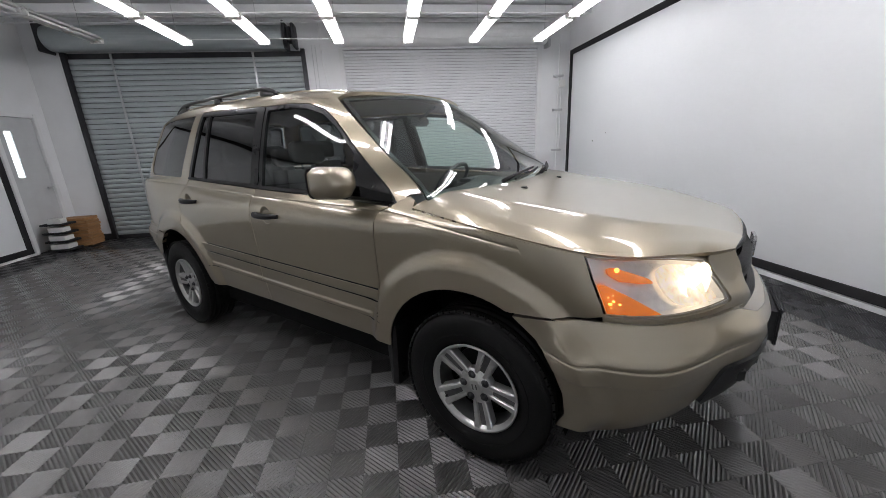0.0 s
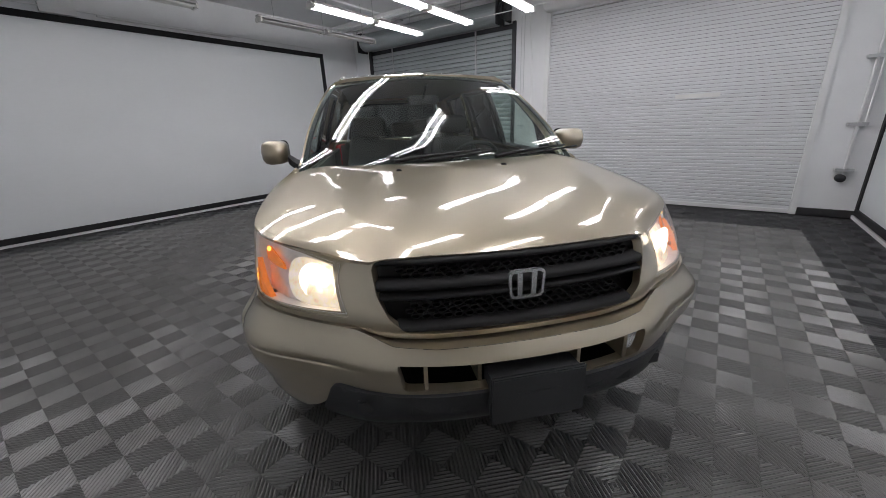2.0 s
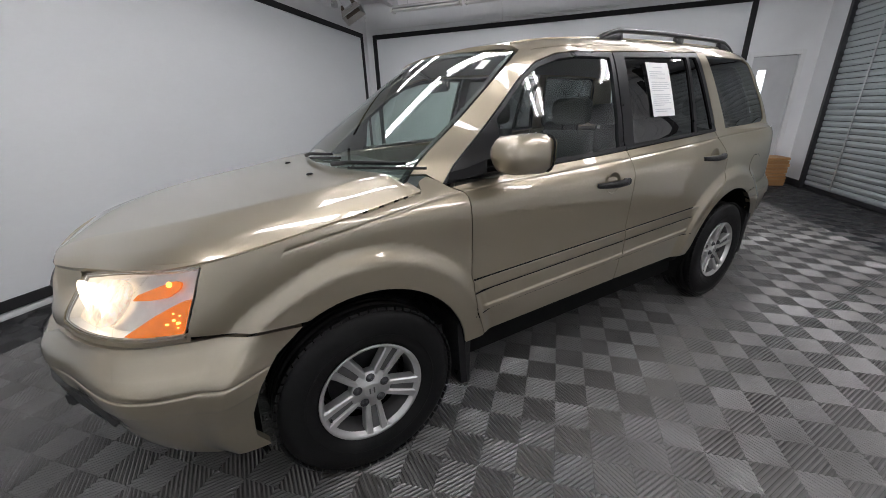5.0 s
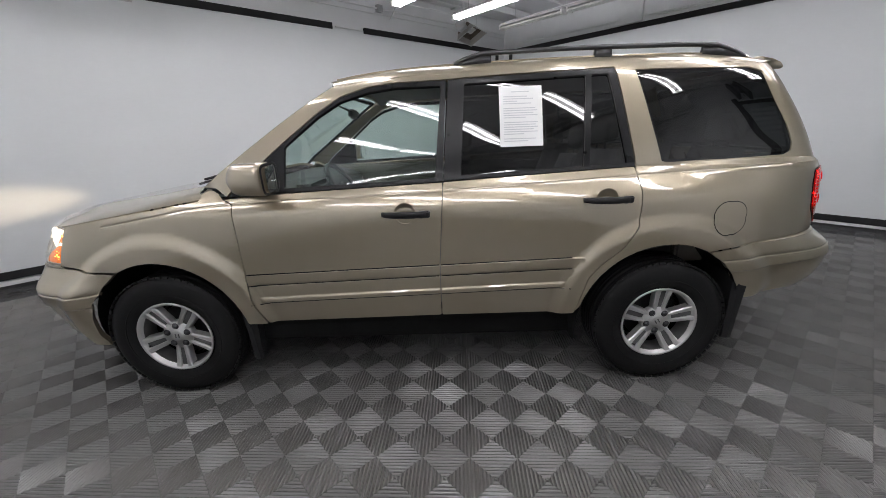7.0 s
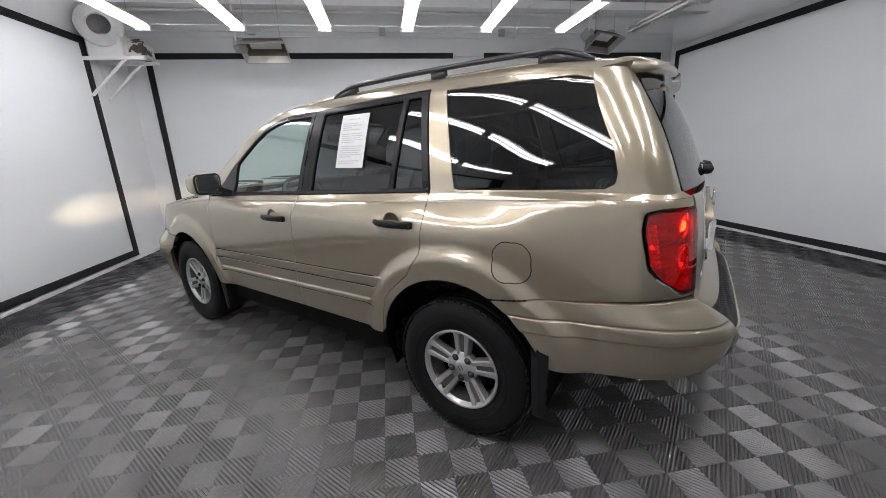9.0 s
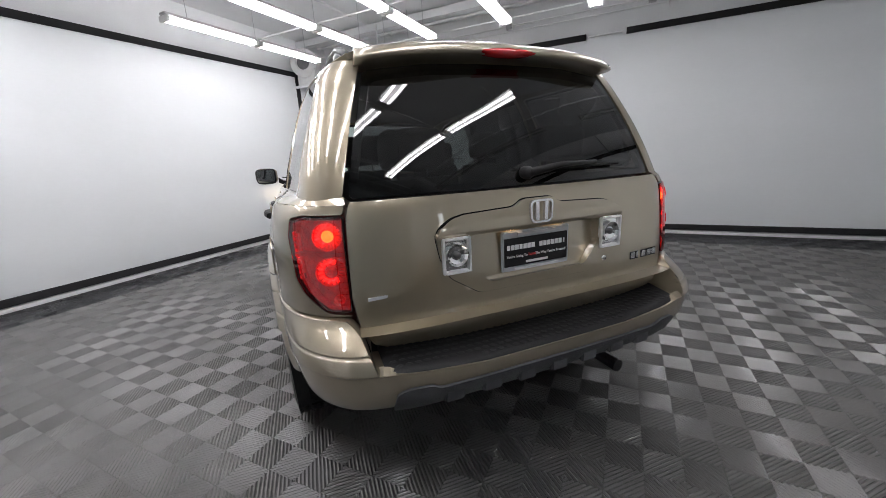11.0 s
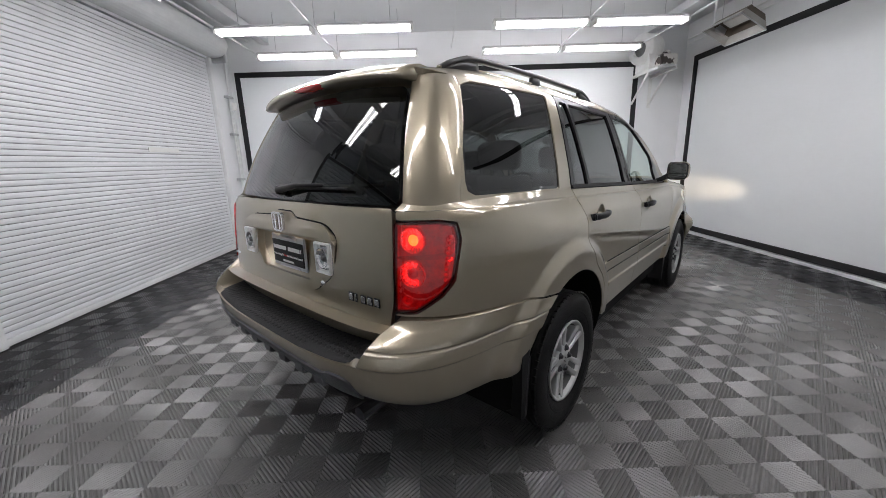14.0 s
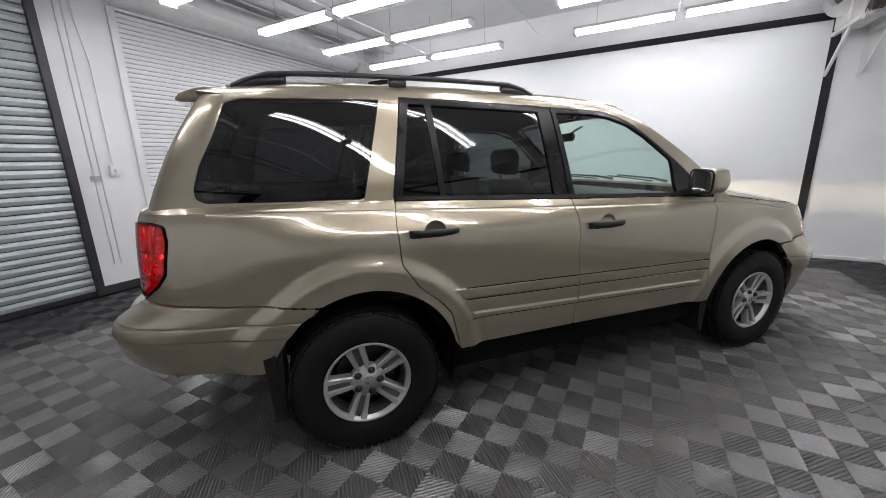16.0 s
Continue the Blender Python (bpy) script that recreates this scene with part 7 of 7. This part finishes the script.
def seat(y, x, w, parent, lift=0.0):
    s_ob = new("seat")
    s_ob.parent = parent
    s_ob.location = (x, y, lift)

    def pad_shape(rows_, wide):
        b2 = bmesh.new()
        secs_ = []
        for px_, pz, th, k in rows_:
            secs_.append([b2.verts.new((px_ + dx, yy * wide * k, pz + dz)) for dx, dz, yy in ((th * 0.2, th * 0.98, -0.42), (th * 0.0, th * 0.9, 0.0), (th * 0.2, th * 0.98, 0.42), (0.0, th * 0.6, 0.5), (0.0, 0.0, 0.46), (0, 0, -0.46), (0, th * 0.6, -0.5))])
        for p_, q_ in zip(secs_, secs_[1:]):
            for k_ in range(7):
                b2.faces.new((p_[k_], p_[(k_ + 1) % 7], q_[(k_ + 1) % 7], q_[k_]))
        b2.faces.new(secs_[0])
        b2.faces.new(secs_[-1][::-1])
        return b2

    part("cushion", pad_shape([(0.28, 0.62, 0.12, 0.9), (0.25, 0.62, 0.16, 1), (0.0, 0.60, 0.17, 1), (-0.22, 0.58, 0.17, 1)], w), M_CLOTH, s_ob, smooth=True)
    b3 = bmesh.new()
    secs3 = []
    for f in range(9):
        t = f / 8
        xx, zz = -0.20 - 0.17 * t, 0.62 + 0.63 * t
        ww = w * (0.46 - 0.10 * max(0, t - 0.6) / 0.4)
        th = 0.085 - 0.03 * t
        secs3.append([b3.verts.new((xx + a * th, yy * ww, zz)) for a, yy in ((1.15, -0.9), (0.8, -0.45), (0.75, 0), (0.8, 0.45), (1.15, 0.9), (0.2, 1.0), (-0.9, 0.85), (-1.0, 0), (-0.9, -0.85), (0.2, -1.0))])
    for p_, q_ in zip(secs3, secs3[1:]):
        for k_ in range(10):
            b3.faces.new((p_[k_], p_[(k_ + 1) % 10], q_[(k_ + 1) % 10], q_[k_]))
    b3.faces.new(secs3[-1][::-1])
    part("backrest", b3, M_CLOTH, s_ob, smooth=True)
    hb = bmesh.new()
    pads = []
    for yy, k in ((-0.135, 0.5), (-0.125, 0.8), (-0.10, 0.96), (0.0, 1.0), (0.10, 0.96), (0.125, 0.8), (0.135, 0.5)):
        pads.append([hb.verts.new((-0.39 + (px_ + 0.39) * k, yy, 1.365 + (pz - 1.365) * k)) for px_, pz in rounded([(-0.43, 1.29), (-0.345, 1.28), (-0.35, 1.43), (-0.40, 1.455), (-0.44, 1.43)], 0.03)])
    for p_, q_ in zip(pads, pads[1:]):
        for k_ in range(len(p_)):
            hb.faces.new((p_[k_], p_[(k_ + 1) % len(p_)], q_[(k_ + 1) % len(p_)], q_[k_]))
    hb.faces.new(pads[0])
    hb.faces.new(pads[-1][::-1])
    part("headrest", hb, M_CLOTH, s_ob, smooth=True)
    for yy in (-0.06, 0.06):
        part("headrest_post", tube([(-0.375, yy, 1.2), (-0.385, yy, 1.30)], 0.006, 6), M_DARKSTEEL, s_ob)
    return s_ob


for y in (0.38, -0.38):
    seat(y, 0.06, 0.54, car)
for y in (0.42, 0.0, -0.42):
    seat(y, -0.78, 0.46, car, 0.02 if y else -0.04)
for y in (0.36, -0.36):
    seat(y, -1.55, 0.5, car, 0.0)


# ---- notices on the glass ----
paper = tagged(panel("paper_notice", upper, [(-0.490, 1.610), (-0.705, 1.610), (-0.705, 1.322), (-0.490, 1.322)], M_PAPER, None, flip=True, mirror=False, gap=0.0, lift=0.003, lip=0.001, corner=0.0)[0], label="white printed sheet taped inside a dark window", category="notice")
paper.matrix_basis = CAR
row_z, widths = 1.585, (0.09, 0.0, 0.12, 0.15, 0.07, 0.14, 0.0, 0.16, 0.17, 0.15, 0.17, 0.11, 0.0, 0.17, 0.16, 0.17, 0.15, 0.17, 0.10, 0.0, 0.16, 0.12)
for k, w in enumerate(widths):
    if w:
        z = row_z - 0.0112 * k
        x0 = -0.51 if k else -0.55
        panel("text_bar", upper, [(x0, z), (x0 - w, z), (x0 - w, z - 0.0042), (x0, z - 0.0042)], M_INK, paper, flip=True, mirror=False, gap=0.0, lift=0.0042, lip=0.0005, corner=0.0, step=0.1)
sticker = tagged(panel("windshield_sticker", windshield, [(0.80, 1.600), (0.865, 1.600), (0.865, 1.560), (0.80, 1.560)], M_PAPER, None, mirror=False, gap=0.0, lift=0.002, lip=0.001, corner=0.0)[0], label="small white sticker on the windshield", category="sticker")
sticker.matrix_basis = CAR


# ---- floor tiles, each a ribbed square of four checks ----
RIB = [(-0.5, -0.010), (-0.46, -0.010)] + [(0.44 * (k / 4 - 1), -0.0019 * (1 - math.cos(math.pi * (k / 4 - 1)))) for k in range(9)] + [(0.46, -0.010), (0.5, -0.010)]


def tile_geometry():
    """Ribs run along one diagonal in two checks and along the other in the other two."""
    half, n = TILE / 4, 13
    verts, faces = [], []

    def clip(poly, c):
        """Cuts a polygon to |x|, |y| <= c."""
        for ax in (0, 1):
            for sg in (1, -1):
                out = []
                for p, q in zip(poly, poly[1:] + poly[:1]):
                    dp, dq = c - sg * p[ax], c - sg * q[ax]
                    if dp >= 0:
                        out.append(p)
                    if dp * dq < 0:
                        f = dp / (dp - dq)
                        out.append((p[0] + f * (q[0] - p[0]), p[1] + f * (q[1] - p[1])))
                poly = out
                if not poly:
                    return []
        return poly

    c = half - 0.0006
    diag = 2 * half * math.sqrt(2)
    pitch = diag / n
    r = math.sqrt(0.5)
    for ix in (0, 1):
        for iy in (0, 1):
            sgn = 1 if (ix + iy) % 2 else -1
            cx, cy = (ix * 2 - 1) * half, (iy * 2 - 1) * half
            d, e = (r, sgn * r), (-sgn * r, r)
            for k in range(n):
                mid = -diag / 2 + pitch * (k + 0.5)
                for q0, q1 in zip(RIB, RIB[1:]):
                    o0, o1 = mid + q0[0] * pitch, mid + q1[0] * pitch
                    quad = [(e[0] * o + d[0] * s, e[1] * o + d[1] * s) for o, s in ((o0, -1), (o1, -1), (o1, 1), (o0, 1))]
                    poly = clip(quad, c)
                    if len(poly) < 3:
                        continue
                    base = len(verts)
                    for p in poly:
                        f = (p[0] * e[0] + p[1] * e[1] - o0) / (o1 - o0)
                        verts.append((cx + p[0], cy + p[1], q0[1] + (q1[1] - q0[1]) * f))
                    order = list(range(base, base + len(poly)))
                    faces.append(tuple(order if area2(poly) > 0 else order[::-1]))
    return verts, faces


TV, TF = tile_geometry()
tile_meshes = []
for m in (M_RIB, M_RIB_DARK):
    me = bpy.data.meshes.new("floor_tile")
    me.from_pydata(TV, [], TF)
    me.materials.append(m)
    tile_meshes.append(me)
rest = ([], []), ([], [])
count = 0
tv = np.array(TV)
for i in range(NTX):
    for j in range(NTY):
        x, y = GX + (i + 0.5) * TILE, GY + (j + 0.5) * TILE
        dark = 1 if (i < 2 or i >= NTX - 2 or j < 2 or j >= NTY - 3) else 0
        near = -2.9 < x < 2.9 and -2.6 < y < 2.9 and abs(x * math.cos(math.radians(42.4)) - y * math.sin(math.radians(42.4))) < 3.3
        rx, ry = x * 0.7385 - y * 0.6743, x * 0.6743 + y * 0.7385
        near = near and abs(rx) < 3.2 and not (abs(rx) < 2.0 and abs(ry) < 0.7)
        if near and not dark and count < 300:
            ob = new("floor_tile", tile_meshes[dark])
            ob.parent = floor_ob
            ob.location = (x, y, random.uniform(-0.0006, 0.0006))
            ob.rotation_euler = (random.uniform(-0.002, 0.002), random.uniform(-0.002, 0.002), (0, math.pi)[random.random() < 0.5])
            count += 1
        else:
            vs, fs = rest[dark]
            b = len(vs)
            vs += (tv + (x, y, random.uniform(-0.0005, 0.0005))).tolist()
            fs += [tuple(b + k for k in f) for f in TF]
for (vs, fs), m, lab in zip(rest, (M_RIB, M_RIB_DARK), ("grey ribbed tiles", "black ribbed border tiles")):
    me = bpy.data.meshes.new("floor_tiles")
    me.from_pydata(vs, [], fs)
    link("floor_tiles", me, m, floor_ob, lab, kind="stuff")
